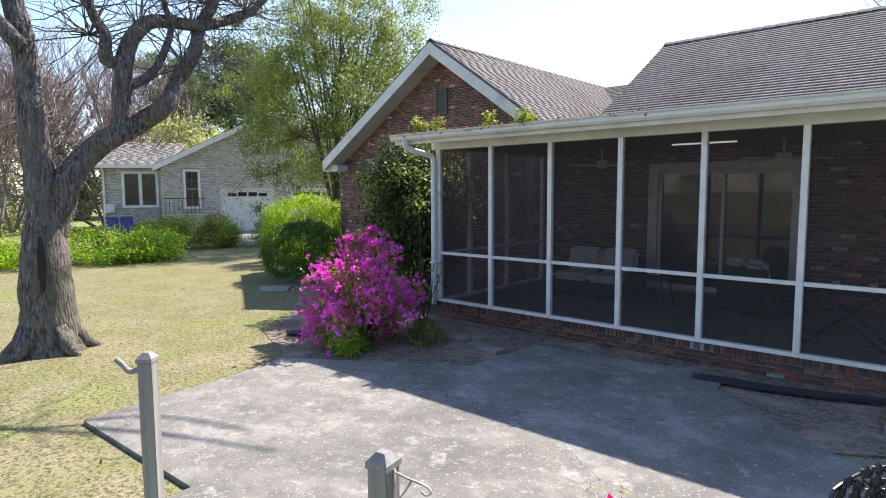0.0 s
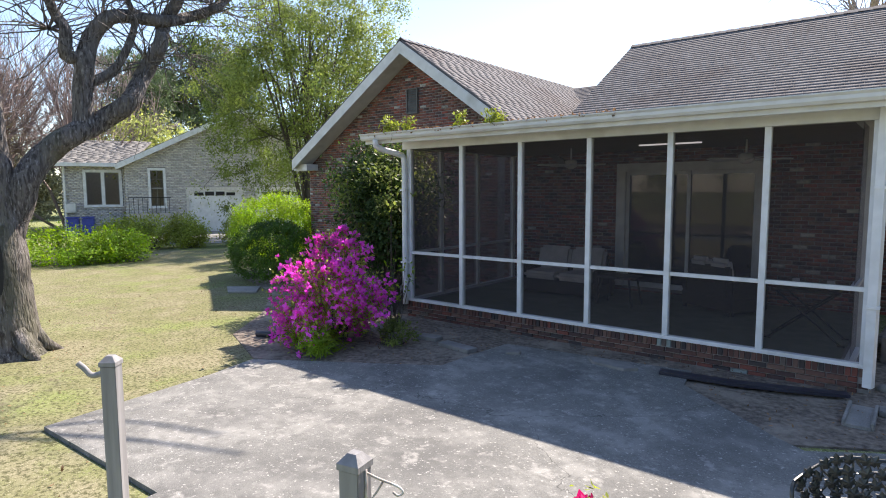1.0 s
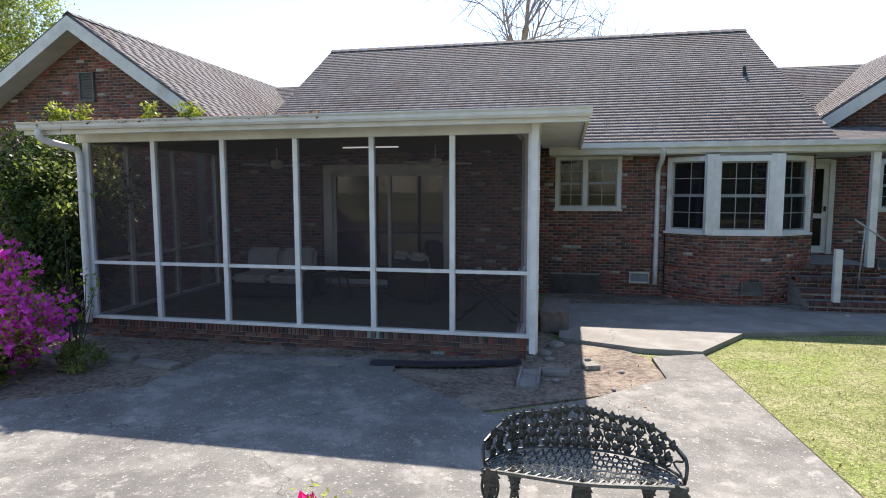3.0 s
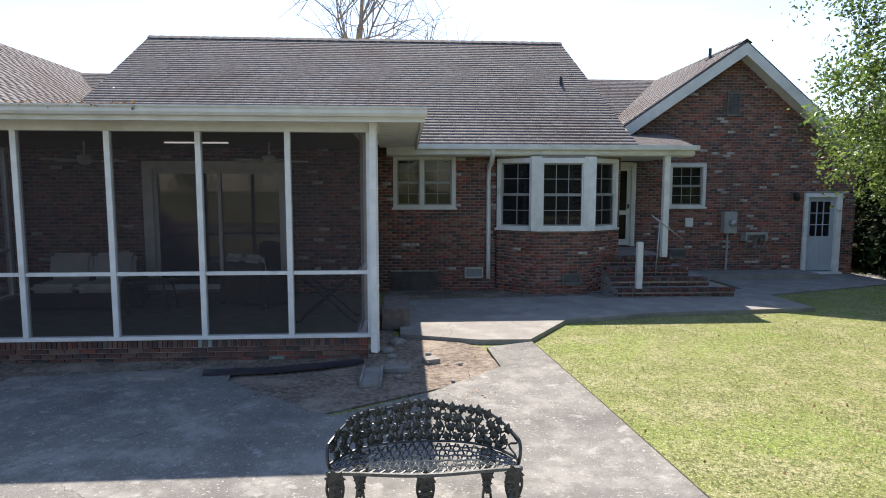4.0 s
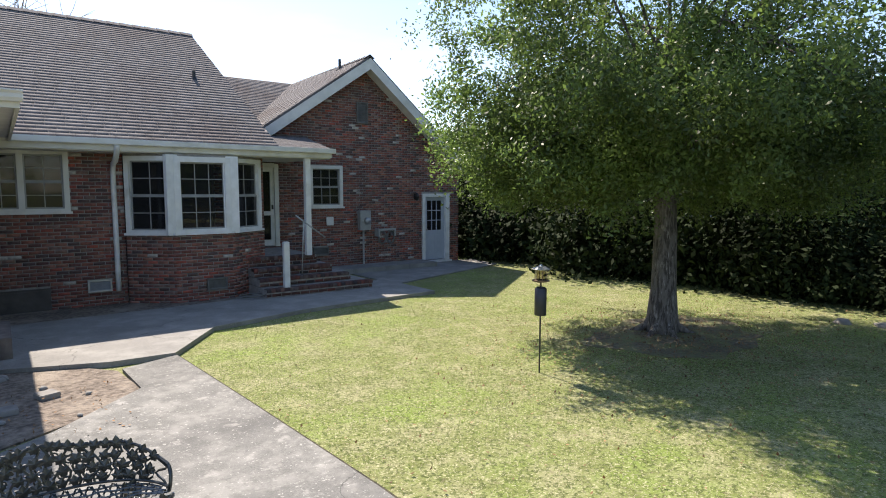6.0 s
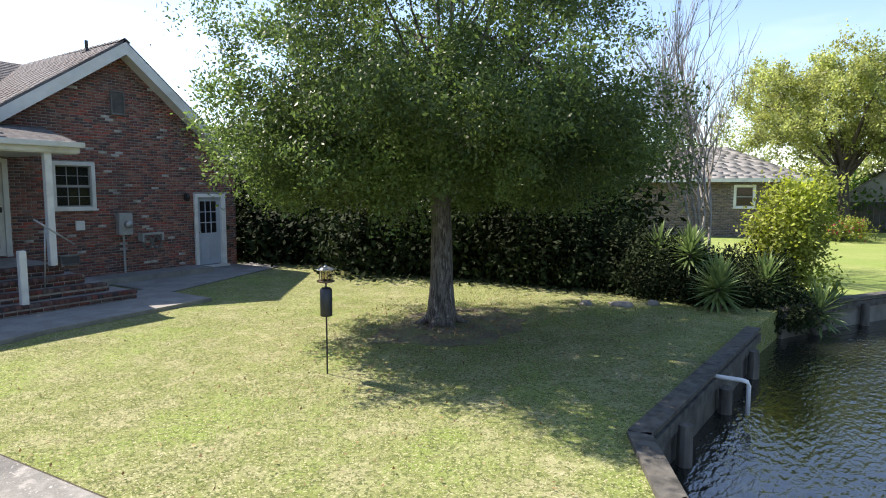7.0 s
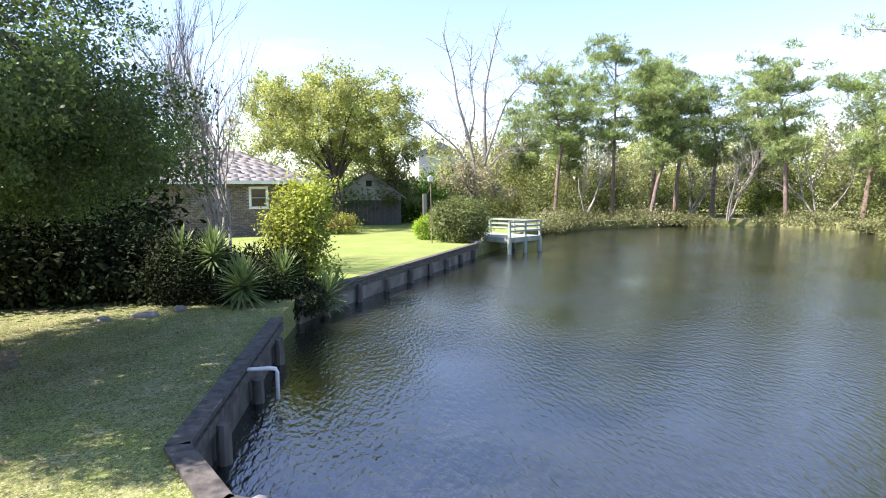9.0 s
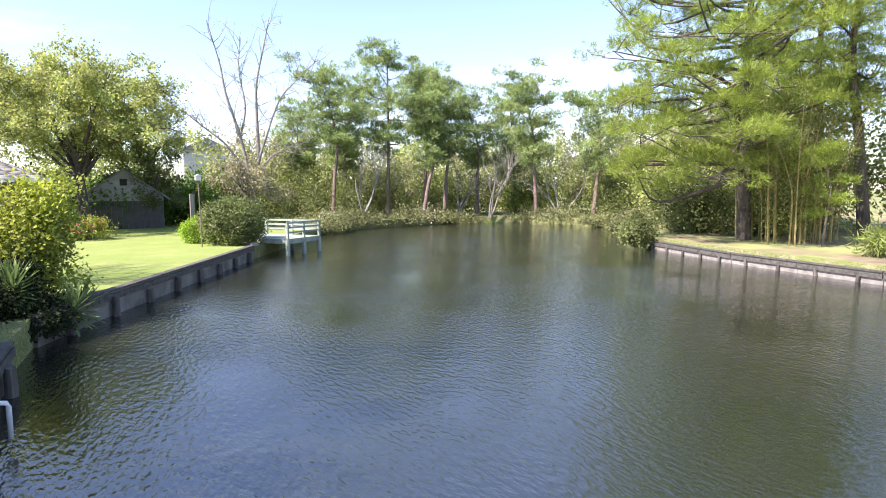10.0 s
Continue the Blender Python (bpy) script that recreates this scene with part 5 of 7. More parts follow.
for c, d in ((z0 + 0.18, z0 + 0.82), (z0 + 0.93, z1 - 0.2)):
    bm.faces.new([bm.verts.new(p) for p in ((x0 + 0.17, 15.385, c), (x1 - 0.19, 15.385, c), (x1 - 0.19, 15.385, d), (x0 + 0.17, 15.385, d))])
part("pane", bm, M_pane, ed).visible_shadow = False
# utility door
x0, x1, z0, z1 = DOOR2
bm = boxes((x0 - 0.02, x0 + 0.08, 15.33, 15.5, z0, z1), (x1 - 0.13, x1 + 0.02, 15.33, 15.5, z0, z1), (x0 + 0.08, x1 - 0.13, 15.33, 15.5, z1 - 0.1, z1), (x0 - 0.04, x1 + 0.04, 15.22, 15.5, z0 - 0.06, z0))
ud = part("utility_door", bm, M_white, house, "pale blue panelled door with a nine-light window")
m0, m1 = x0 + 0.08, x1 - 0.13
bm = boxes((m0, m1, 15.42, 15.46, z0 + 0.02, z0 + 0.95), (m0, m0 + 0.12, 15.42, 15.46, z0 + 0.95, z1 - 0.1), (m1 - 0.12, m1, 15.42, 15.46, z0 + 0.95, z1 - 0.1), (m0 + 0.12, m1 - 0.12, 15.42, 15.46, z1 - 0.22, z1 - 0.1),
           (m0 + 0.12, m0 + 0.34, 15.405, 15.42, z0 + 0.15, z0 + 0.8), (m0 + 0.42, m1 - 0.12, 15.405, 15.42, z0 + 0.15, z0 + 0.8))
for k in (1, 2):
    xx = m0 + 0.12 + (m1 - m0 - 0.24) * k / 3
    zz = z0 + 0.95 + (z1 - 0.22 - z0 - 0.95) * k / 3
    box(bm, xx - 0.012, xx + 0.012, 15.42, 15.45, z0 + 0.95, z1 - 0.22)
    box(bm, m0 + 0.12, m1 - 0.12, 15.425, 15.452, zz - 0.012, zz + 0.012)
part("door_leaf", bm, M_doorblue, ud)
bm = bmesh.new()
bm.faces.new([bm.verts.new(p) for p in ((m0 + 0.12, 15.44, z0 + 0.95), (m1 - 0.12, 15.44, z0 + 0.95), (m1 - 0.12, 15.44, z1 - 0.22), (m0 + 0.12, 15.44, z1 - 0.22))])
part("pane", bm, M_pane, ud).visible_shadow = False
bm = bmesh.new()
bmesh.ops.create_uvsphere(bm, u_segments=10, v_segments=8, radius=0.035, matrix=pose(m0 + 0.07, 15.37, z0 + 0.98))
part("door_handle", bm, M_steel, ud)


# louvres, vents, crawl door
def louvre(x0, x1, z0, z1, y, mtl, nslat):
    w = part("gable_vent", boxes((x0, x0 + 0.03, y - 0.05, y + 0.02, z0, z1), (x1 - 0.03, x1, y - 0.05, y + 0.02, z0, z1), (x0 + 0.03, x1 - 0.03, y - 0.05, y + 0.02, z1 - 0.03, z1), (x0 + 0.03, x1 - 0.03, y - 0.05, y + 0.02, z0, z0 + 0.03)), mtl, house, "slatted wall vent")
    for k in range(nslat):
        z = z0 + 0.03 + (z1 - z0 - 0.06) * (k + 0.5) / nslat
        bm = bmesh.new()
        h = (z1 - z0 - 0.06) / nslat * 0.5
        prism(bm, [(x0 + 0.03, y - 0.04, z - h), (x1 - 0.03, y - 0.04, z - h), (x1 - 0.03, y + 0.0, z + h), (x0 + 0.03, y + 0.0, z + h)], (0, 0.006, 0.004))
        part("slat", bm, mtl, w)


M_ventgrey = shade("weathered_vent_metal", (0.10, 0.10, 0.095), (0.17, 0.165, 0.155), 8, 0.7)
louvre(-10.93, -10.55, 4.32, 4.98, 11.97, M_ventgrey, 9)
louvre(8.34, 8.69, 4.2, 4.8, 15.37, M_ventgrey, 9)
louvre(1.33, 1.75, 0.29, 0.53, 13.485, M_steel, 4)
louvre(3.40, 3.81, 0.23, 0.48, 12.785, M_ventgrey, 4)
louvre(6.95, 7.4, 0.5, 0.72, 15.385, M_ventgrey, 4)
part("crawl_door", boxes((-0.35, 0.72, 13.47, 13.52, 0.0, 0.44), (-0.3, 0.67, 13.45, 13.47, 0.02, 0.40)), shade("brown_hatch_paint", (0.07, 0.06, 0.055), (0.11, 0.10, 0.09), 6, 0.8), house, "dark wooden crawl-space hatch")
# roof vents and ridge caps
for x, y, z, h in ((4.07, 15.8, 4.98, 0.24), (8.36, 16.4, 5.85, 0.3)):
    bm = bmesh.new()
    tube(bm, [(x, y, z - 0.05), (x, y, z + h)], [0.04, 0.04], 10)
    tube(bm, [(x, y, z - 0.02), (x, y, z + 0.1)], [0.12, 0.05], 10)
    part("roof_vent", bm, M_black, house)


def ridge_cap(a, b):
    n = int((Vector(b) - Vector(a)).length / 0.3)
    d = (Vector(b) - Vector(a)) / n
    s = Vector((-d.y, d.x, 0)).normalized() * 0.14
    bm = bmesh.new()
    p, q = Vector((0, 0, 0)), d * 1.08
    dz, up = Vector((0, 0, -0.075)), Vector((0, 0, 0.035))
    for sg in (1, -1):
        prism(bm, [p + up, q + up * 0.6, q + s * sg + dz, p + s * sg + dz + up * 0.4], (0, 0, 0.012))
    first = part("ridge_cap", bm, M_shingle, house)
    first.location = a
    for k in range(1, n):
        c = new("ridge_cap", first.data)
        c.parent, c.location = house, Vector(a) + d * k


ridge_cap((-7.5, 18.6, 6.75), (4.75, 18.6, 6.75))
ridge_cap((-10.66, 11.43, RZ + 0.08), (-10.65, 20.6, RZ))
ridge_cap((8.58, 14.98, RZ - 0.02), (8.7, 20.6, RZ))
# entry: steps, stoop, post, rail
step_z = [(0.25, 11.95, 6.84), (0.42, 12.35, 6.5), (0.60, 12.7, 6.2), (0.80, 13.1, 6.0)]
for i, (z, y, xr) in enumerate(step_z):
    zb = step_z[i - 1][0] if i else 0.02
    st = tagged(part("entry_step", boxes((4.36, xr, y + 0.02, 15.38, zb, z - 0.012)), M_mortar), "worn red brick entry step", "step", "entry steps", "structure")
    arr = bricks((0, y + 0.02, 0), U, S, lambda q: (4.36, xr), zb + 0.004, z - 0.07, (), rng=np.random.default_rng(60 + i))
    out = [] if not len(arr) else list(arr)
    x = 4.36
    rng = np.random.default_rng(70 + i)
    while x < xr - 0.05:
        b = [(x, y - 0.005), (x + 0.09, y - 0.005), (x + 0.09, y + 0.2), (x, y + 0.2)]
        dz = rng.uniform(-0.003, 0.003)
        out.append([(p[0], p[1], z - 0.068) for p in b] + [(p[0], p[1], z + dz) for p in b])
        x += 0.1
    q = link_mesh("brickwork", blocks_mesh("brickwork", np.array(out), FACES5), M_brickdark, st)
    q["kind"] = "stuff"
part("post", boxes((5.68, 5.81, 12.92, 13.05, 0.8, 3.25), bev=0.006), M_white, house, "white porch post")
bm = bmesh.new()
bar_between(bm, (5.12, 12.2, 1.76), (5.8, 12.2, 1.26), 0.018)
bar_between(bm, (5.3, 12.2, 1.62), (5.3, 12.35, 0.42), 0.014)
part("handrail", bm, M_steel, house, smooth=True)
tagged(part("guard_post", boxes((4.77, 4.89, 12.0, 12.12, 0.02, 1.22), bev=0.01), M_white), "short white painted post beside the entry steps", "post")
tagged(part("brick_ledge", boxes((7.2, 10.55, 14.5, 15.38, 0.02, 0.16), bev=0.01), M_concrete2), "low concrete ledge along the wing wall", "ledge", kind="structure")
# meter, hose reel, wall lamp, sign plate
mt = tagged(part("electric_meter", boxes((8.33, 8.69, 15.2, 15.385, 1.15, 1.72), bev=0.015), M_plasticgrey), "grey electric meter box with a round glass dial", "meter")
bm = bmesh.new()
tube(bm, [(8.55, 15.2, 1.42), (8.55, 15.1, 1.42)], [0.1, 0.085], 18)
part("dial", bm, M_steel, mt, "round glass meter dial", smooth=True)
bm = bmesh.new()
bar_between(bm, (8.5, 15.33, 0.1), (8.5, 15.33, 1.15), 0.03)
part("conduit", bm, M_plasticgrey, mt)
hr = thing("hose_reel", "wall-mounted garden hose reel with coiled pale hose", "hose reel")
part("bracket", boxes((8.9, 8.95, 15.15, 15.38, 0.95, 1.18), (9.45, 9.5, 15.15, 15.38, 0.95, 1.18), (8.95, 9.45, 15.15, 15.2, 1.12, 1.18)), M_plasticgrey, hr)
for x in (9.06, 9.34):
    bm = bmesh.new()
    tube(bm, [(x + 0.12 * math.cos(a), 15.2, 0.92 + 0.18 * math.sin(a)) for a in np.linspace(0, 6.28, 18)], 0.028, 6)
    part("hose", bm, M_ventgrey, hr)
wl = thing("wall_lamp", "small dark outdoor wall lamp", "lamp")
bm = bmesh.new()
tube(bm, [(10.35, 15.3, 2.0), (10.35, 15.28, 2.12), (10.35, 15.3, 2.22)], [0.05, 0.075, 0.03], 10)
part("shade", bm, M_black, wl)
part("wall_plate", boxes((10.3, 10.4, 15.33, 15.385, 2.02, 2.2)), M_black, wl)
tagged(part("wall_plate", boxes((7.35, 7.56, 15.33, 15.385, 1.32, 1.55), bev=0.01), M_white), "small white plate fixed to the brick wall", "plate")
# step at the porch's side door
tagged(part("side_step", boxes((-0.40, 0.05, 9.6, 10.9, 0.02, 0.36), bev=0.01), M_stone0), "worn brick step beside the porch", "step", kind="structure")

# ---- inside the porch ----
M_cushion = shade("pale_grey_cushion", (0.42, 0.40, 0.39), (0.55, 0.53, 0.51), 4, 0.95, 0.004, 50)
M_wicker = shade("dark_wicker", (0.03, 0.026, 0.024), (0.06, 0.052, 0.046), 25, 0.8, 0.006, 90)


def sofa(x, y, w, rz):
    th = thing("wicker_sofa", "dark wicker sofa with pale cushions on the porch", "sofa", "porch seats", (x, y, 0.3))
    th.rotation_euler = (0, 0, radians(rz))
    part("frame", boxes((-w / 2, w / 2, -0.38, 0.38, 0.06, 0.30), (-w / 2, -w / 2 + 0.12, -0.38, 0.38, 0.3, 0.55), (w / 2 - 0.12, w / 2, -0.38, 0.38, 0.3, 0.55), (-w / 2 + 0.12, w / 2 - 0.12, 0.26, 0.38, 0.3, 0.78), bev=0.02), M_wicker, th)
    n = max(1, round(w / 0.7))
    for k in range(n):
        a = -w / 2 + 0.13 + (w - 0.26) * k / n
        b = a + (w - 0.26) / n - 0.01
        part("seat_cushion", boxes((a, b, -0.4, 0.25, 0.305, 0.45), bev=0.05), M_cushion, th)
        c = part("back_cushion", boxes((a, b, -0.08, 0.08, 0.0, 0.46), bev=0.06), M_cushion, th)
        c.location = (0, 0.2, 0.45)
        c.rotation_euler = (radians(-14), 0, 0)
    for sx in (-1, 1):
        for sy in (-0.33, 0.33):
            part("leg", boxes((sx * (w / 2 - 0.06) - 0.025, sx * (w / 2 - 0.06) + 0.025, sy - 0.025, sy + 0.025, 0, 0.06)), M_wicker, th)
    return th


sofa(-5.4, 10.4, 1.7, 0)
sofa(-2.6, 10.6, 1.1, 150)
tb = thing("side_table", "small dark side table with splayed legs on the porch", "table", at=(-4.15, 10.0, 0.3))
part("tabletop", boxes((-0.32, 0.32, -0.25, 0.25, 0.48, 0.515), bev=0.008), M_black, tb)
for sx in (-1, 1):
    for sy in (-1, 1):
        bm = bmesh.new()
        bar_between(bm, (sx * 0.24, sy * 0.18, 0.48), (sx * 0.31, sy * 0.24, 0), 0.018)
        part("leg", bm, M_black, tb)
ft = thing("folding_table", "folding tray table with crossed metal legs on the porch", "table", at=(-1.2, 9.2, 0.3))
part("tabletop", boxes((-0.38, 0.38, -0.28, 0.28, 0.66, 0.685), bev=0.006), M_black, ft)
for sy in (-0.24, 0.24):
    for s in (-1, 1):
        bm = bmesh.new()
        bar_between(bm, (s * 0.34, sy, 0.66), (-s * 0.42, sy + 0.02 * s, 0.01), 0.014)
        part("leg", bm, M_black, ft)
    part("foot", boxes((-0.46, -0.38, sy - 0.015, sy + 0.015, 0, 0.02), (0.38, 0.46, sy - 0.015, sy + 0.015, 0, 0.02)), M_black, ft)
for x, z in ((-1.35, 0.985), (-0.95, 0.985)):
    bm = bmesh.new()
    tube(bm, [(x, 9.2, z), (x, 9.2, z + 0.05), (x, 9.2, z + 0.12)], [0.04, 0.05, 0.045], 12)
    tagged(part("jar", bm, M_cushion, None, smooth=True), "small pale jar on the folding table", "jar", "jars on the table")
for x in (-5.12, -2.21):
    fan = thing("ceiling_fan", "white ceiling fan at rest under the porch ceiling", "fan", "ceiling fans", (x, 10.0, 2.75))
    bm = bmesh.new()
    tube(bm, [(0, 0, -0.06), (0, 0, -0.02), (0, 0, 0.08), (0, 0, 0.1)], [0.05, 0.11, 0.11, 0.05], 16)
    tube(bm, [(0, 0, 0.1), (0, 0, 0.31)], [0.015, 0.015], 8)
    part("motor", bm, M_trim, fan, smooth=True)
    for k in range(5):
        a = 2 * math.pi * k / 5 + 0.2
        b = part("blade", boxes((0.12, 0.62, -0.06, 0.06, 0.0, 0.012), bev=0.004), M_trim, fan)
        b.rotation_euler = (radians(10), 0, a)
M_lamp = shade("lamp_diffuser", (0.8, 0.8, 0.8), (0.85, 0.85, 0.85), 5, 0.4)
M_lamp.node_tree.nodes["Principled BSDF"].inputs["Emission Color"].default_value = (0.9, 0.95, 1.0, 1)
M_lamp.node_tree.nodes["Principled BSDF"].inputs["Emission Strength"].default_value = 0.3
cl = tagged(part("ceiling_light", boxes((-3.88, -2.87, 10.0, 10.07, 3.036, 3.058), bev=0.008), M_lamp), "flat white ceiling light fitting on the porch", "ceiling light")

# ---- knee wall bricks, one by one ----
def brick_mesh(w, h, d=0.022):
    v = [(0, 0, 0), (w, 0, 0), (w, 0, h), (0, 0, h), (0.003, -d, 0.003), (w - 0.003, -d, 0.002), (w - 0.002, -d, h - 0.003), (0.003, -d, h - 0.002)]
    me = bpy.data.meshes.new("brick")
    me.from_pydata(v, [], [(4, 5, 6, 7), (0, 4, 7, 3), (1, 2, 6, 5), (3, 7, 6, 2), (0, 1, 5, 4)])
    me.materials.append(M_brickobj)
    return me


M_brickobj = shade("old_brick_face", (0.75, 0.75, 0.75), (1.15, 1.12, 1.1), 14, 0.92, 0.005, 60, palette=[(w, (c[0] * 0.5, c[1] * 0.66, c[2] * 0.7)) for w, c in BRICKS], obj=1.0)
stretcher, half, soldier = brick_mesh(0.194, 0.054), brick_mesh(0.092, 0.054), brick_mesh(0.055, 0.098)
rng = np.random.default_rng(77)
for row in range(3):
    z = 0.006 + row * 0.066
    x = -7.35 - (0.1 if row % 2 else 0)
    while x < -0.46:
        me = stretcher
        px = x
        if x < -7.35:
            me, px = half, -7.35
        elif x + 0.194 > -0.43:
            me = half
        ob = new("brick", me)
        ob.parent = kneewall
        ob.location = (px, PY + 0.0195 + rng.uniform(-0.003, 0.004), z + rng.uniform(-0.002, 0.002))
        x += 0.204
x = -7.355
while x < -0.46:
    ob = new("brick", soldier)
    ob.parent = kneewall
    ob.location = (x, PY + 0.0195 + rng.uniform(-0.003, 0.004), 0.203 + rng.uniform(-0.002, 0.002))
    x += 0.0645
# ---- patio ----
def hook_post(x, y, side):
    th = thing("timber_post", "square weathered grey timber post with a chamfered cap", "post", "hook posts", (x, y, 0))
    bm = boxes((-0.045, 0.045, -0.045, 0.045, 0, 1.25), bev=0.004)
    part("shaft", bm, M_woodgrey, th)
    bm = bmesh.new()
    a = [bm.verts.new(p) for p in ((-0.05, -0.05, 1.25), (0.05, -0.05, 1.25), (0.05, 0.05, 1.25), (-0.05, 0.05, 1.25))]
    b = [bm.verts.new(p) for p in ((-0.05, -0.05, 1.275), (0.05, -0.05, 1.275), (0.05, 0.05, 1.275), (-0.05, 0.05, 1.275))]
    c = [bm.verts.new(p) for p in ((-0.02, -0.02, 1.31), (0.02, -0.02, 1.31), (0.02, 0.02, 1.31), (-0.02, 0.02, 1.31))]
    for r, s in ((a, b), (b, c)):
        for i in range(4):
            bm.faces.new((r[i], r[(i + 1) % 4], s[(i + 1) % 4], s[i]))
    bm.faces.new(c); bm.faces.new(a[::-1])
    part("cap", bm, M_woodgrey, th)
    return th


p1 = hook_post(-3.83, 1.49, -1)
bm = bmesh.new()
tube(bm, smooth_path([(-0.04, 0, 1.20), (-0.11, -0.01, 1.19), (-0.15, -0.01, 1.23), (-0.19, -0.015, 1.27)], 4), 0.018, 8)
part("hook", bm, M_woodgrey, p1, "short wooden peg", smooth=True)
p1.rotation_euler = (0, 0, radians(42))
p2 = hook_post(-1.65, 1.49, 1)
p2.rotation_euler = (0, 0, radians(12))
M_rusty = shade("chipped_white_iron", (0.55, 0.52, 0.48), (0.68, 0.66, 0.62), 20, 0.6, c3=(0.20, 0.09, 0.05), s3=9, t3=0.55)
bm = bmesh.new()
tube(bm, smooth_path([(0.045, 0, 1.24), (0.10, 0.02, 1.215), (0.16, 0.045, 1.19), (0.18, 0.055, 1.165), (0.16, 0.05, 1.15), (0.145, 0.04, 1.165)], 5), 0.005, 6)
tube(bm, smooth_path([(0.045, 0, 1.13), (0.055, 0.003, 1.12), (0.085, 0.015, 1.16), (0.11, 0.025, 1.205)], 4), 0.0045, 6)
tube(bm, [(0.05, 0, 1.11), (0.05, 0, 1.25)], 0.006, 6)
part("hanging_bracket", bm, M_rusty, p2, "chipped white iron hanging bracket", smooth=True)


def grape_leaf(bm, m, s, rng):
    """Five-lobed cast leaf with a raised middle."""
    pts = [(0, -0.45), (0.22, -0.5), (0.3, -0.22), (0.55, -0.2), (0.42, 0.05), (0.52, 0.3), (0.25, 0.28), (0.15, 0.42), (0, 0.62), (-0.15, 0.42), (-0.25, 0.28), (-0.52, 0.3), (-0.42, 0.05), (-0.55, -0.2), (-0.3, -0.22), (-0.22, -0.5)]
    fr = [bm.verts.new(m @ Vector((x * s, -0.006, z * s))) for x, z in pts]
    bk = [bm.verts.new(m @ Vector((x * s, 0.006, z * s))) for x, z in pts]
    c = bm.verts.new(m @ Vector((0, -0.016, 0)))
    d = bm.verts.new(m @ Vector((0, 0.012, 0)))
    n = len(pts)
    for i in range(n):
        j = (i + 1) % n
        bm.faces.new((fr[i], fr[j], c)); bm.faces.new((bk[j], bk[i], d)); bm.faces.new((fr[j], fr[i], bk[i], bk[j]))


def garden_bench():
    rng = np.random.default_rng(15)
    th = thing("garden_bench", "black cast-iron garden bench with a grape-leaf openwork back", "bench", at=(0.12, 3.84, 0.05))
    SZ, W, DP = 0.37, 0.66, 0.42

    def back(t):
        """Plan of the back: from one arm round to the other, t in -1..1."""
        return Vector((W * t, 0.03 + DP * max(0.0, 1 - abs(t) ** 2.6) ** 0.6, 0))

    def top(t):
        return 0.52 + 0.145 * (1 - abs(t) ** 2.6) + 0.015 * math.cos(9 * t)

    def at(t, z):
        p = back(t)
        q = back(min(1, t + 0.02)) - back(max(-1, t - 0.02))
        ang = math.atan2(q.y, q.x)
        lean = 0.12 * (z - SZ)
        out = Vector((q.y, -q.x, 0)).normalized()
        return Matrix.Translation(p - out * lean + Vector((0, 0, z))) @ Matrix.Rotation(ang, 4, 'Z')
    bm = bmesh.new()
    rim = [at(t, top(t)).translation for t in np.linspace(-0.97, 0.97, 40)]
    tube(bm, rim, 0.010, 6)
    tube(bm, [at(t, SZ + 0.015).translation for t in np.linspace(-0.98, 0.98, 36)], 0.010, 6)
    for row in range(4):
        f = (0.06, 0.36, 0.66, 1.0)[row]
        n = (17, 16, 17, 20)[row]
        for k in range(n):
            t = -0.92 + 1.84 * (k + (0.5 if row % 2 else 0.0)) / n + rng.uniform(-0.022, 0.022)
            z = SZ + 0.04 + (top(t) - SZ - 0.05) * f
            m = at(t, z) @ Matrix.Rotation(rng.uniform(-0.5, 0.5), 4, 'Y')
            grape_leaf(bm, m, rng.uniform(0.062, 0.08), rng)
    for k in range(24):
        t = -0.93 + 1.86 * k / 23
        pts = []
        for i in range(9):
            f = i / 8
            tt = t + 0.035 * math.sin(f * 9 + k * 1.7)
            pts.append(at(tt, SZ + 0.02 + (top(t) - SZ - 0.02) * f).translation)
        tube(bm, pts, 0.008, 5)
    for k in range(40):
        t = -0.88 + 1.76 * rng.uniform()
        z = SZ + 0.06 + (top(t) - SZ - 0.1) * rng.uniform()
        r = rng.uniform(0.018, 0.03)
        m = at(t, z)
        tube(bm, [m @ Vector((r * math.cos(a), 0, r * math.sin(a))) for a in np.linspace(0, 5.2, 9)], 0.0055, 5)
    part("backrest", bm, M_iron, th)
    for s in (-1, 1):
        bm = bmesh.new()
        e = back(s * 0.98)
        tube(bm, smooth_path([(e.x * 0.97, e.y + 0.10, 0.53), (e.x * 1.01, e.y + 0.04, 0.52), (e.x * 1.02, e.y - 0.01, 0.48), (e.x * 1.01, e.y - 0.03, 0.42), (e.x, e.y - 0.02, SZ)], 4), 0.012, 8)
        part("armrest", bm, M_iron, th, smooth=True)
    # openwork seat
    bm = bmesh.new()
    front = lambda x: -0.02 - 0.03 * math.cos(x / W * math.pi)
    rear = lambda x: 0.03 + DP * max(0.0, 1 - abs(x / W) ** 2.2) ** 0.55
    for k in range(60):
        x = -W * 0.97 + 1.94 * W * k / 59
        y0, y1 = front(x) + 0.05, rear(x)
        if y1 - y0 < 0.03:
            continue
        n = 6
        tube(bm, [(x + 0.014 * math.sin(i * 1.9 + k * 2.1), y0 + (y1 - y0) * i / n, SZ - 0.01 * math.sin(i / n * 3.14)) for i in range(n + 1)], 0.006, 4)
    for f in (0.2, 0.38, 0.56, 0.74, 0.9):
        xs = np.linspace(-W * 0.93, W * 0.93, 40)
        tube(bm, [(x, front(x) + 0.03 + (rear(x) - front(x)) * f * 0.95 + 0.012 * math.sin(x * 40 + f * 20), SZ - 0.006) for x in xs], 0.0065, 4)
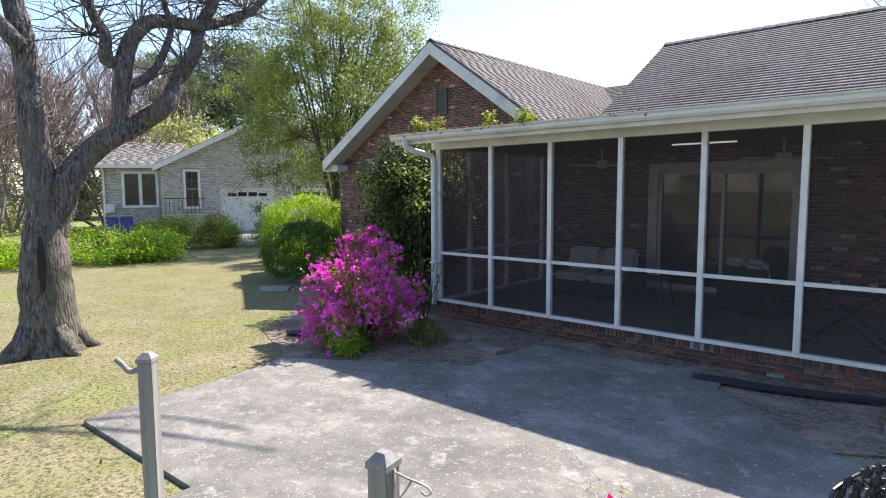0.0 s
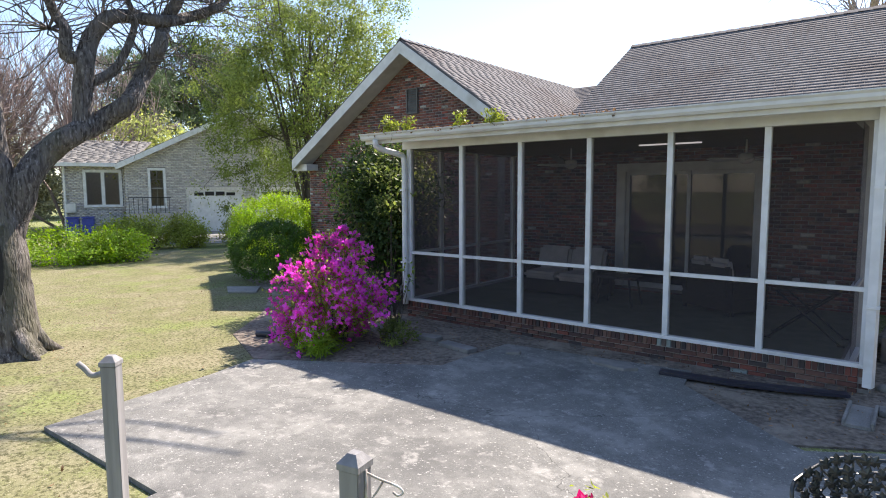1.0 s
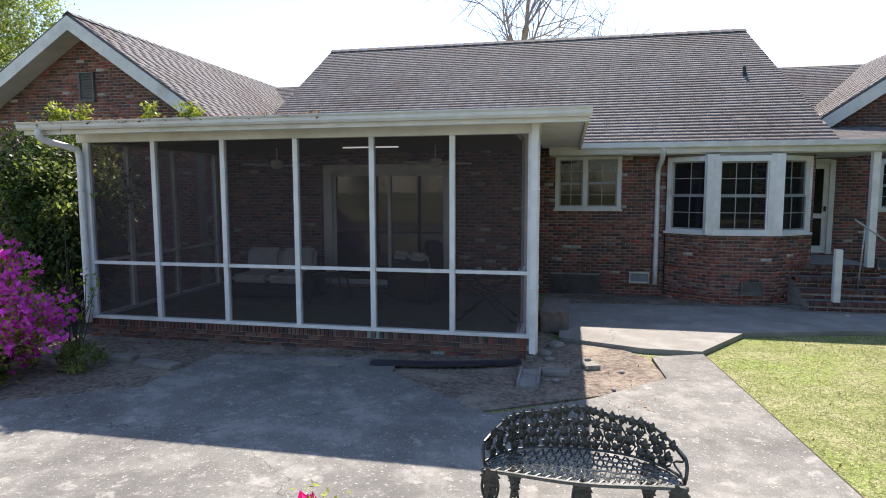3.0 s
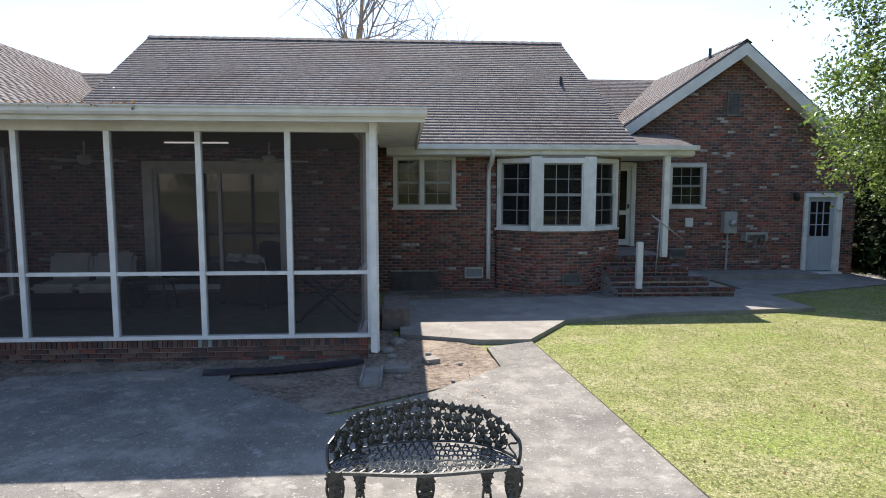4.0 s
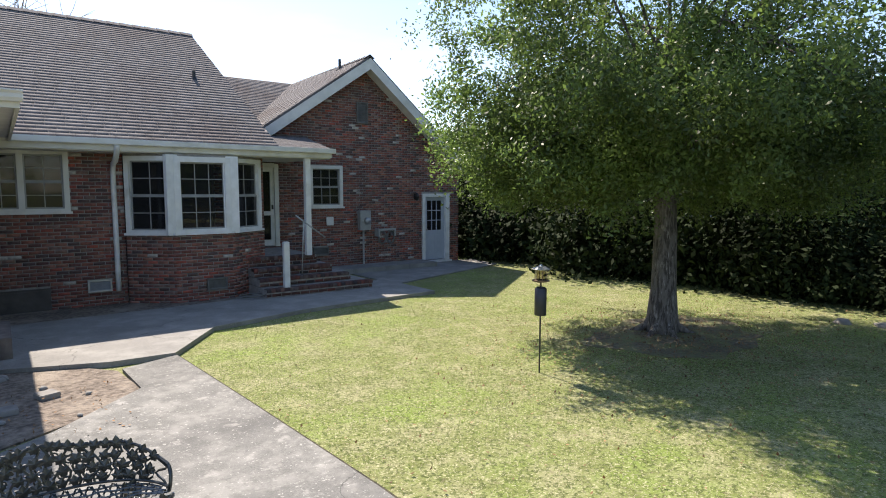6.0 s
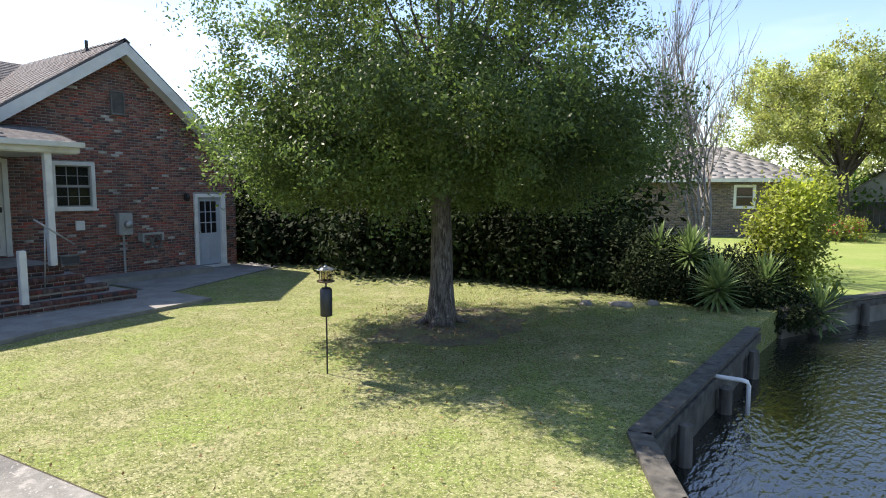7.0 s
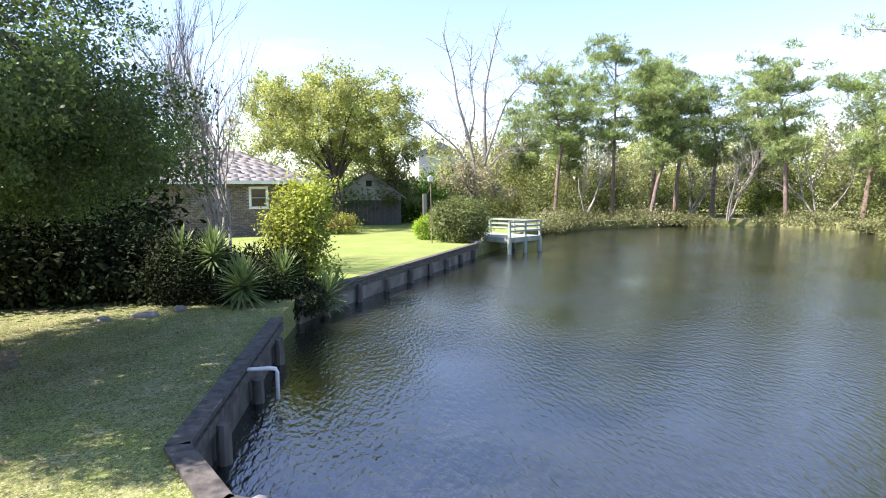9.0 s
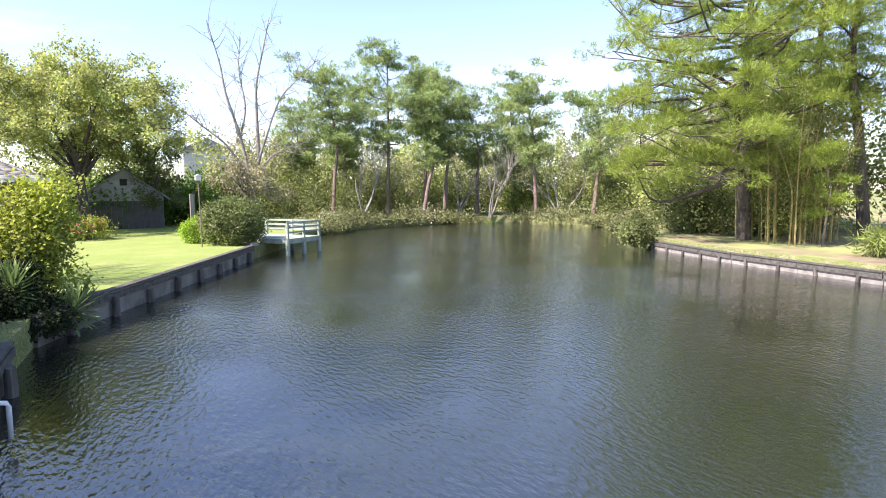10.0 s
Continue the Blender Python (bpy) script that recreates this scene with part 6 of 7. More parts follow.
    xs = np.linspace(-W, W, 40)
    for a, b in zip(xs, xs[1:]):
        prism(bm, [(a, front(a) - 0.012, SZ - 0.012), (b, front(b) - 0.012, SZ - 0.012), (b, front(b) + 0.006, SZ - 0.012), (a, front(a) + 0.006, SZ - 0.012)], (0, 0, 0.022))
    for a, b in zip(xs[::2], xs[2::2]):
        prism(bm, [(a + 0.008, front(a) + 0.006, SZ - 0.006), (a + 0.024, front(a) + 0.006, SZ - 0.006), (b - 0.008, front(b) + 0.06, SZ - 0.004), (b - 0.02, front(b) + 0.06, SZ - 0.004)], (0, 0, 0.01))
    part("seat", bm, M_ironseat, th, "worn openwork iron seat with sky glare in its colour")
    for x, y in ((-W + 0.06, 0.0), (0.0, -0.03), (W - 0.06, 0.0), (-W * 0.7, DP * 0.75), (W * 0.7, DP * 0.75)):
        bm = bmesh.new()
        for i in range(6):
            z = SZ - 0.04 - i * 0.055
            grape_leaf(bm, Matrix.Translation((x + rng.uniform(-0.008, 0.008), y + 0.02 * i / 6, z)) @ Matrix.Rotation(rng.uniform(-0.6, 0.6), 4, 'Y'), 0.12 - 0.012 * i, rng)
        for sx in (-1, 1):
            tube(bm, smooth_path([(x + sx * 0.04, y, SZ), (x + sx * 0.055, y, SZ - 0.12), (x + sx * 0.02, y + 0.02, SZ - 0.26), (x + sx * 0.03, y + 0.01, 0.0)], 4), 0.010, 6)
        part("leg", bm, M_iron, th)


garden_bench()
# bits along the porch wall
M_stone = shade("grey_flagstone", (0.17, 0.165, 0.155), (0.27, 0.26, 0.24), 6, 0.9, 0.004, 40)
M_drain = shade("blue_black_plastic", (0.018, 0.02, 0.035), (0.035, 0.037, 0.055), 6, 0.4)
bm = bmesh.new()
prism(bm, [(-2.5, 7.36, 0.055), (-2.46, 7.2, 0.055), (-1.7, 7.26, 0.055), (-1.1, 7.42, 0.055), (-0.55, 7.62, 0.055), (-0.6, 7.74, 0.055), (-1.15, 7.56, 0.055), (-1.7, 7.42, 0.055)], (0, 0, 0.035))
tagged(part("edging_board", bm, M_drain), "dark plastic edging board lying by the porch wall", "edging board")
bm = bmesh.new()
prism(bm, [(-3.45, 7.3, 0.052), (-3.3, 7.12, 0.052), (-2.85, 7.06, 0.052), (-2.72, 7.2, 0.052), (-2.9, 7.34, 0.052)], (0, 0, 0.035))
tagged(part("flagstone", bm, M_stone), "flat grey stone lying on the patio slab", "stone")
sb = thing("splash_block", "concrete splash block under the downspout", "splash block")
part("trough", boxes((-0.53, -0.31, 6.78, 7.45, 0.02, 0.05)), M_concrete2, sb)
part("rim", boxes((-0.55, -0.52, 6.78, 7.45, 0.02, 0.09), (-0.32, -0.29, 6.78, 7.45, 0.02, 0.09), bev=0.006), M_concrete2, sb)


def stone(x, y, z, s, mtl, label, name="rock", seed=0):
    r = random.Random(seed)
    bm = bmesh.new()
    bmesh.ops.create_icosphere(bm, subdivisions=2, radius=1)
    for v in bm.verts:
        k = 1 + 0.25 * noise.noise(v.co * 1.4 + Vector((seed, 0, 0)))
        v.co = Vector((v.co.x * s[0] * k, v.co.y * s[1] * k, max(-0.3, v.co.z) * s[2] * k))
    ob = part(name, bm, mtl, None, smooth=True)
    ob.location = (x, y, z)
    ob.rotation_euler = (0, 0, r.uniform(0, 3))
    return tagged(ob, label, "stone", "stones by the porch")


for i, (x, y, s) in enumerate(((-0.28, 8.28, 0.1), (-0.14, 8.75, 0.13), (-0.2, 8.0, 0.07), (0.3, 8.1, 0.05), (0.7, 7.6, 0.04), (0.55, 6.9, 0.035), (-0.1, 7.1, 0.05))):
    stone(x, y, 0.03, (s, s * 0.8, s * 0.6), M_concrete2, "pale rounded stone on the soil", seed=i)
for i, (x, y, rz, lx) in enumerate(((-0.12, 7.4, 5, 0.34), (0.32, 7.75, 20, 0.2), (-5.2, 6.72, -8, 0.62), (-5.88, 6.9, 4, 0.35), (-4.4, 6.95, 30, 0.2), (-6.35, 6.6, 15, 0.2), (-6.9, 6.9, -20, 0.21))):
    ob = part("loose_paver", boxes((-lx / 2, lx / 2, -0.1, 0.1, 0, 0.06), bev=0.008), M_stone)
    ob.location, ob.rotation_euler = (x, y, 0.018), (0, 0, radians(rz))
    tagged(ob, "loose old paver lying on bare soil", "paver", "loose pavers")
bm = bmesh.new()
tube(bm, smooth_path([(-8.15, 5.35, 0.07), (-7.7, 5.55, 0.07), (-7.3, 5.75, 0.07)], 4), 0.05, 10)
tagged(part("drain_pipe", bm, M_drain, None, smooth=True), "short black corrugated drain pipe on the soil", "pipe")

bm = bmesh.new()
tube(bm, smooth_path([(4.15 + (0.16 + 0.012 * k) * math.cos(k * 0.9), 12.2 + (0.12 + 0.01 * k) * math.sin(k * 0.9), 0.095 + 0.004 * k) for k in range(16)], 3), 0.012, 6)
tagged(part("garden_hose", bm, M_ventgrey, None, smooth=True), "grey garden hose lying in loose coils by the entry steps", "hose")
for i, (x, y, s) in enumerate(((12.0, 3.45, 0.26), (12.5, 2.95, 0.18), (11.75, 4.1, 0.2))):
    stone(x, y, 0.0, (s, s * 0.7, 0.09), M_stone, "flat grey stone at the lawn's shaded edge", name="rock", seed=30 + i)
bm = bmesh.new()
prism(bm, [(-12.9, 7.7, 0.015), (-12.2, 7.3, 0.015), (-11.7, 7.7, 0.015), (-12.3, 8.2, 0.015)], (0, 0, 0.04))
tagged(part("flagstone", bm, M_concrete2), "pale concrete stepping slab beside the clipped shrub", "stone")

# ---- shrubs by the house ----
bush("azalea", "magenta azalea in full bloom beside the porch", "shrub", -7.0, 5.85, 0.0, (0, 0, 0.62), (0.74, 0.70, 0.56), M_yellowgreen, n=110, per=70, spread=0.11, size=0.05, shell=0.55, wild=0.4, seed=31, twigs=26, low=-0.7,
     extra=(M_magenta, 1100, 0.064, 1.1))
bush("azalea", "sparse upright azalea shoots with magenta flowers", "shrub", -7.0, 6.1, 0.0, (0, 0, 1.3), (0.40, 0.40, 0.42), M_yellowgreen, n=46, per=34, spread=0.07, size=0.045, seed=32, twigs=20, extra=(M_magenta, 170, 0.075, 1.05), group="")
bush("azalea", "small rose-pink azalea in bloom by the patio", "shrub", -1.0, 2.05, 0.0, (0, 0, 0.62), (0.3, 0.28, 0.46), M_yellowgreen, n=80, per=22, spread=0.04, size=0.04, seed=33, twigs=40, rt=0.005, extra=(M_pink, 110, 0.05, 1.04))
bush("fern_clump", "low bright green ferns at the azalea's foot", "shrub", -6.7, 5.35, 0.0, (0, 0, 0.16), (0.5, 0.3, 0.2), M_bright, n=30, per=40, spread=0.07, size=0.12, aspect=0.18, seed=34, twigs=4)
bush("fern_clump", "low dark green shrublet by the porch wall", "shrub", -6.05, 6.35, 0.0, (0, 0, 0.17), (0.26, 0.22, 0.2), M_fresh, n=24, per=40, spread=0.05, size=0.05, seed=35, twigs=4)
bush("camellia", "tall evergreen camellia against the brick wing", "shrub", -8.5, 8.75, 0.0, (0, 0, 1.8), (1.0, 0.95, 1.4), M_camellia, n=190, per=95, spread=0.17, size=0.085, shell=0.45, seed=36, twigs=30, rt=0.02)
# lighter leaves high on the camellia paint the sun on its top
bush("camellia", "pale upper leaves on an evergreen shrub, coloured as if sunlit", "shrub", -8.2, 8.45, 0.0, (0, 0, 2.2), (0.9, 0.85, 1.0), M_fresh, n=80, per=40, spread=0.12, size=0.085, shell=0.8, seed=37, twigs=18, rt=0.015)
bush("bare_shrub", "half-bare shrub with a few new leaves", "shrub", -6.75, 7.05, 0.0, (0, 0, 0.8), (0.4, 0.35, 0.5), M_bright, n=16, per=9, spread=0.04, size=0.06, seed=38, twigs=16)
bush("boxwood", "clipped rounded evergreen shrub", "shrub", -13.1, 9.2, 0.0, (0, 0, 0.7), (1.2, 1.0, 0.82), M_hedge, n=800, per=34, spread=0.05, size=0.045, shell=0.93, seed=39, wild=0.05, twigs=12)
bush("hedge_shrub", "bright green mounded hedge shrub", "shrub", -16.4, 11.7, 0.0, (0, 0, 1.1), (1.4, 1.4, 1.05), M_bright, n=500, per=45, spread=0.09, size=0.065, shell=0.85, seed=40, wild=0.12, twigs=12)
for i, (x, y, r, h) in enumerate(((-21.9, 5.4, 1.3, 1.1), (-21.3, 7.3, 1.2, 1.15), (-20.9, 8.6, 0.9, 1.1), (-23.0, 3.2, 1.5, 1.1), (-24.9, 10.3, 0.8, 1.3), (-24.4, 11.4, 0.9, 1.4), (-23.7, 12.5, 0.7, 1.4), (-22.8, 14.6, 0.9, 1.2))):
    bush("hedge_shrub", "leafy bright green hedge shrub along the lawn", "shrub", x, y, 0.0, (0, 0, h * 0.44), (r, r, h * 0.46), M_bright if i < 4 else M_yellowgreen, n=110, per=45, spread=0.13, size=0.09, shell=0.6, seed=130 + i, group="boundary hedge", wild=0.25, twigs=10)
for i, (x, z, h) in enumerate(((-7.35, 3.27, 0.28), (-7.2, 3.27, 0.2), (-6.85, 3.27, 0.22), (-5.75, 3.27, 0.26), (-5.2, 3.27, 0.26), (-5.05, 3.27, 0.16))):
    bush("gutter_weed", "weed sprouting from the porch gutter", "weed", x, 7.52, z, (0, 0, h * 0.55), (0.09, 0.05, h * 0.5), M_yellowgreen, n=14, per=9, spread=0.03, size=0.06, seed=150 + i, group="gutter weeds", twigs=6, rt=0.004)
# litter in the gutter and on the soil
rng = np.random.default_rng(8)
M_litter = leafmat("dry_leaf", (0.20, 0.12, 0.065), var=0.5, tr=0.1, rough=0.9)
pts = np.stack([rng.uniform(-7.9, -3.2, 500), rng.uniform(7.46, 7.55, 500), rng.uniform(3.27, 3.32, 500)], 1)
tagged(link_mesh("leaf_litter", quads_mesh("leaf_litter", leaves(rng, pts, 0.05, 0.5)), M_litter), "dry leaves and twigs in the gutter", "litter", kind="stuff")

# ---- bird feeder ----
bf = thing("bird_feeder", "lantern bird feeder on a thin stake with a dark baffle", "bird feeder", at=(5.4, 5.22, 0))
bm = bmesh.new(); tube(bm, [(0, 0, -0.1), (0, 0, 1.18)], [0.011, 0.011], 8)
part("stake", bm, M_black, bf)
bm = bmesh.new(); tube(bm, [(0, 0, 0.74), (0, 0, 0.745), (0, 0, 1.08), (0, 0, 1.10), (0, 0, 1.10)], [0.06, 0.075, 0.075, 0.05, 0.012], 18)
part("baffle", bm, shade("charcoal_plastic", (0.02, 0.024, 0.035), (0.035, 0.04, 0.052), 6, 0.5), bf, smooth=True)
M_bronze = shade("aged_bronze", (0.14, 0.09, 0.06), (0.22, 0.15, 0.1), 12, 0.45, metal=0.5)
bm = bmesh.new(); tube(bm, [(0, 0, 1.165), (0, 0, 1.175), (0, 0, 1.19), (0, 0, 1.195)], [0.08, 0.11, 0.11, 0.08], 18)
part("tray", bm, M_bronze, bf)
bm = bmesh.new(); tube(bm, [(0, 0, 1.195), (0, 0, 1.32)], [0.06, 0.06], 14)
part("seed_tube", bm, glassy("clear_plastic", (0.9, 0.85, 0.7), 1.45, 0.25), bf)
for k in range(6):
    a = k * math.pi / 3
    bm = bmesh.new(); tube(bm, [(0.075 * math.cos(a), 0.075 * math.sin(a), 1.19), (0.075 * math.cos(a), 0.075 * math.sin(a), 1.325)], [0.006, 0.006], 5)
    part("rod", bm, M_bronze, bf)
bm = bmesh.new(); tube(bm, [(0, 0, 1.322), (0, 0, 1.33), (0, 0, 1.355), (0, 0, 1.365), (0, 0, 1.385)], [0.115, 0.118, 0.07, 0.03, 0.01], 18)
part("lid", bm, M_steel, bf)

# ---- seawalls ----
M_seawall = shade("stained_seawall_concrete", (0.055, 0.052, 0.043), (0.13, 0.12, 0.10), 3, 0.9, 0.01, 20, c3=(0.19, 0.185, 0.16), s3=1.4, t3=0.6)
M_cap = shade("weathered_cap_timber", (0.045, 0.044, 0.038), (0.12, 0.115, 0.10), 9, 0.9, 0.006, 30, stretch=(1, 1, 1))
M_piling = shade("old_piling_wood", (0.05, 0.047, 0.04), (0.16, 0.145, 0.125), 10, 0.9, 0.01, 20, stretch=(1, 1, 0.15))


def seawall(pts, ztop, label, step, cap_w=0.22, pile=0.085, wall_mtl=None, inset=0.12):
    """Retaining wall along the pond with capping boards and pilings on its water side."""
    th = thing("seawall", label, "retaining wall")
    for (x0, y0), (x1, y1) in zip(pts, pts[1:]):
        d = Vector((x1 - x0, y1 - y0, 0))
        L = d.length
        d.normalize()
        n = Vector((-d.y, d.x, 0))
        a, b = Vector((x0, y0, 0)), Vector((x1, y1, 0))
        k = max(1, round(L / 2.4))
        for i in range(k):
            p, q = a + d * (L * i / k + 0.006), a + d * (L * (i + 1) / k - 0.006)
            bm = bmesh.new()
            prism(bm, [p + n * 0.01 + Vector((0, 0, -1.2)), q + n * 0.01 + Vector((0, 0, -1.2)), q + n * 0.09 + Vector((0, 0, -1.2)), p + n * 0.09 + Vector((0, 0, -1.2))], (0, 0, 1.2 + ztop - 0.02))
            part("panel", bm, wall_mtl or M_seawall, th)
            bm = bmesh.new()
            prism(bm, [p - n * (cap_w - 0.14) + Vector((0, 0, ztop - 0.02)), q - n * (cap_w - 0.14) + Vector((0, 0, ztop - 0.02)), q + n * 0.14 + Vector((0, 0, ztop - 0.02)), p + n * 0.14 + Vector((0, 0, ztop - 0.02))], (0, 0, 0.05))
            part("cap_board", bm, M_cap, th)
            bm = bmesh.new()
            prism(bm, [p + n * 0.092 + Vector((0, 0, ztop - 0.2)), q + n * 0.092 + Vector((0, 0, ztop - 0.2)), q + n * 0.15 + Vector((0, 0, ztop - 0.2)), p + n * 0.15 + Vector((0, 0, ztop - 0.2))], (0, 0, 0.14))
            part("wale", bm, M_cap, th)
        m = max(1, round(L / step))
        for i in range(m):
            c = a + d * (L * (i + 0.5) / m) + n * (inset + pile)
            r = random.Random(i + int(x0 * 7))
            bm = bmesh.new()
            tube(bm, [c + Vector((0, 0, -1.4)), c + Vector((r.uniform(-0.02, 0.02), 0, ztop - 0.4)), c + Vector((r.uniform(-0.03, 0.03), 0, ztop - 0.12 - r.uniform(0.0, 0.12)))], [pile * 1.1, pile, pile * 0.92], 10, wob=0.05, rng=np.random.default_rng(i))
            part("piling", bm, M_piling, th)
    return th


seawall([(11.05, 1.0), (5.54, 1.42), (4.4, 0.86), (3.0, -1.6), (-3.0, -4.5)], 0.03, "dark weathered seawall with timber cap and round pilings", 1.9)
seawall([(25.3, -6.25), (14.94, -0.13), (13.2, 0.75)], 0.03, "pale concrete seawall with pilings along the neighbour's lawn", 1.75,
        wall_mtl=shade("pale_seawall_concrete", (0.14, 0.135, 0.12), (0.27, 0.26, 0.23), 2, 0.9, 0.006, 20, c3=(0.09, 0.08, 0.065), s3=1.2, t3=0.58))
seawall([(-26.0, -20.5), (7.85, -19.9), (13.3, -21.1), (19.1, -23.4)], -0.16, "low grey timber bulkhead on the opposite bank", 1.3, pile=0.06, inset=0.1,
        wall_mtl=shade("grey_bulkhead_timber", (0.16, 0.15, 0.135), (0.30, 0.285, 0.26), 5, 0.9, 0.006, 20))
pp = bmesh.new()
tube(pp, [(8.0, 1.3, 0.0), (8.0, 0.80, 0.0), (8.0, 0.74, -0.01), (8.0, 0.72, -0.06), (8.0, 0.72, -0.42)], 0.028, 10)
tagged(part("drain_pipe", pp, M_white, None, smooth=True), "white elbow drain pipe over the seawall", "pipe")
stone(4.75, 0.6, -0.2, (0.1, 0.1, 0.1), M_concrete2, "pale stub of a piling beside the seawall", name="piling_stub", seed=12)

# ---- plants at the corner of the seawall ----
def yucca(x, y, z0, trunk, n, L, seed, lean=(0, 0)):
    r = random.Random(seed)
    th = thing("yucca", "spiky green yucca with stiff pointed blades", "yucca", "yuccas", (x, y, z0))
    bm = bmesh.new()
    tube(bm, [(0, 0, -0.1), (lean[0] * 0.5, lean[1] * 0.5, trunk * 0.5), (lean[0], lean[1], trunk)], [0.08, 0.07, 0.06], 8)
    part("trunk", bm, M_barkdark, th)
    me = BLADE
    for k in range(n):
        b = new("blade", me)
        b.parent = th
        b.location = (lean[0], lean[1], trunk - 0.1 + 0.2 * k / n)
        el = -0.7 + 2.1 * (k / n) ** 1.1
        b.rotation_euler = (0, -el, k * 2.39996)
        s = L * r.uniform(0.8, 1.1)
        b.scale = (s, s, s)


me = bpy.data.meshes.new("blade")
me.from_pydata([(0, -0.035, 0), (0, 0.035, 0), (0.4, 0.06, 0.03), (0.4, -0.06, 0.03), (0.8, 0.032, 0.03), (0.8, -0.032, 0.03), (1.0, 0, 0.015), (0.2, 0, -0.012), (0.6, 0, 0.01)], [],
               [(0, 7, 3), (0, 1, 7), (1, 2, 7), (7, 2, 8), (7, 8, 3), (3, 8, 5), (8, 2, 4), (8, 4, 5), (5, 4, 6)])
me.materials.append(M_yuccaleaf)
BLADE = me
for i, (x, y, z0, tr, n, L, le) in enumerate(((12.6, 1.75, 0.0, 0.42, 130, 0.66, (0, 0)), (13.6, 2.5, 0.0, 0.95, 100, 0.66, (0.1, 0)), (13.7, 1.25, -0.1, 0.5, 100, 0.66, (0.1, -0.2)), (14.0, 0.3, -0.5, 0.35, 60, 0.64, (0.2, -0.2)), (14.6, 0.25, -0.5, 0.3, 60, 0.62, (0.3, -0.3)), (13.9, 3.2, 0.0, 0.95, 50, 0.62, (0, 0)))):
    yucca(x, y, z0, tr, n, L, 7 + i, le)
for i, (x, y, h, r) in enumerate(((13.6, 3.2, 0.8, 0.7), (14.4, 2.3, 0.9, 0.75), (13.3, 2.1, 0.4, 0.45), (14.6, 3.6, 1.3, 0.8), (13.6, 1.5, 0.55, 0.5), (14.4, 1.3, 0.9, 0.7))):
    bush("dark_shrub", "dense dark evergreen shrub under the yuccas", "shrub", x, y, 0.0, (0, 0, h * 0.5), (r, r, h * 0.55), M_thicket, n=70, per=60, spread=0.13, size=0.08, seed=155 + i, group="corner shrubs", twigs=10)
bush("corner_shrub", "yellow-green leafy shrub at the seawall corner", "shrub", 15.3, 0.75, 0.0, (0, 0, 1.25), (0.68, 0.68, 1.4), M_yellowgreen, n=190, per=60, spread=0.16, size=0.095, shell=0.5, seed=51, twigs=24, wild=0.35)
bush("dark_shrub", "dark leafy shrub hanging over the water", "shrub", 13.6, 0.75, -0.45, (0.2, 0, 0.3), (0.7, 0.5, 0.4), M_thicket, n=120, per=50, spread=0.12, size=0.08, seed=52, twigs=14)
# ---- neighbours' houses ----
def local(o, u):
    """Matrix of a frame at o with x along u, y inwards."""
    d = Vector((u[0], u[1], 0)).normalized()
    return Matrix(((d.x, -d.y, 0, o[0]), (d.y, d.x, 0, o[1]), (0, 0, 1, 0), (0, 0, 0, 1)))


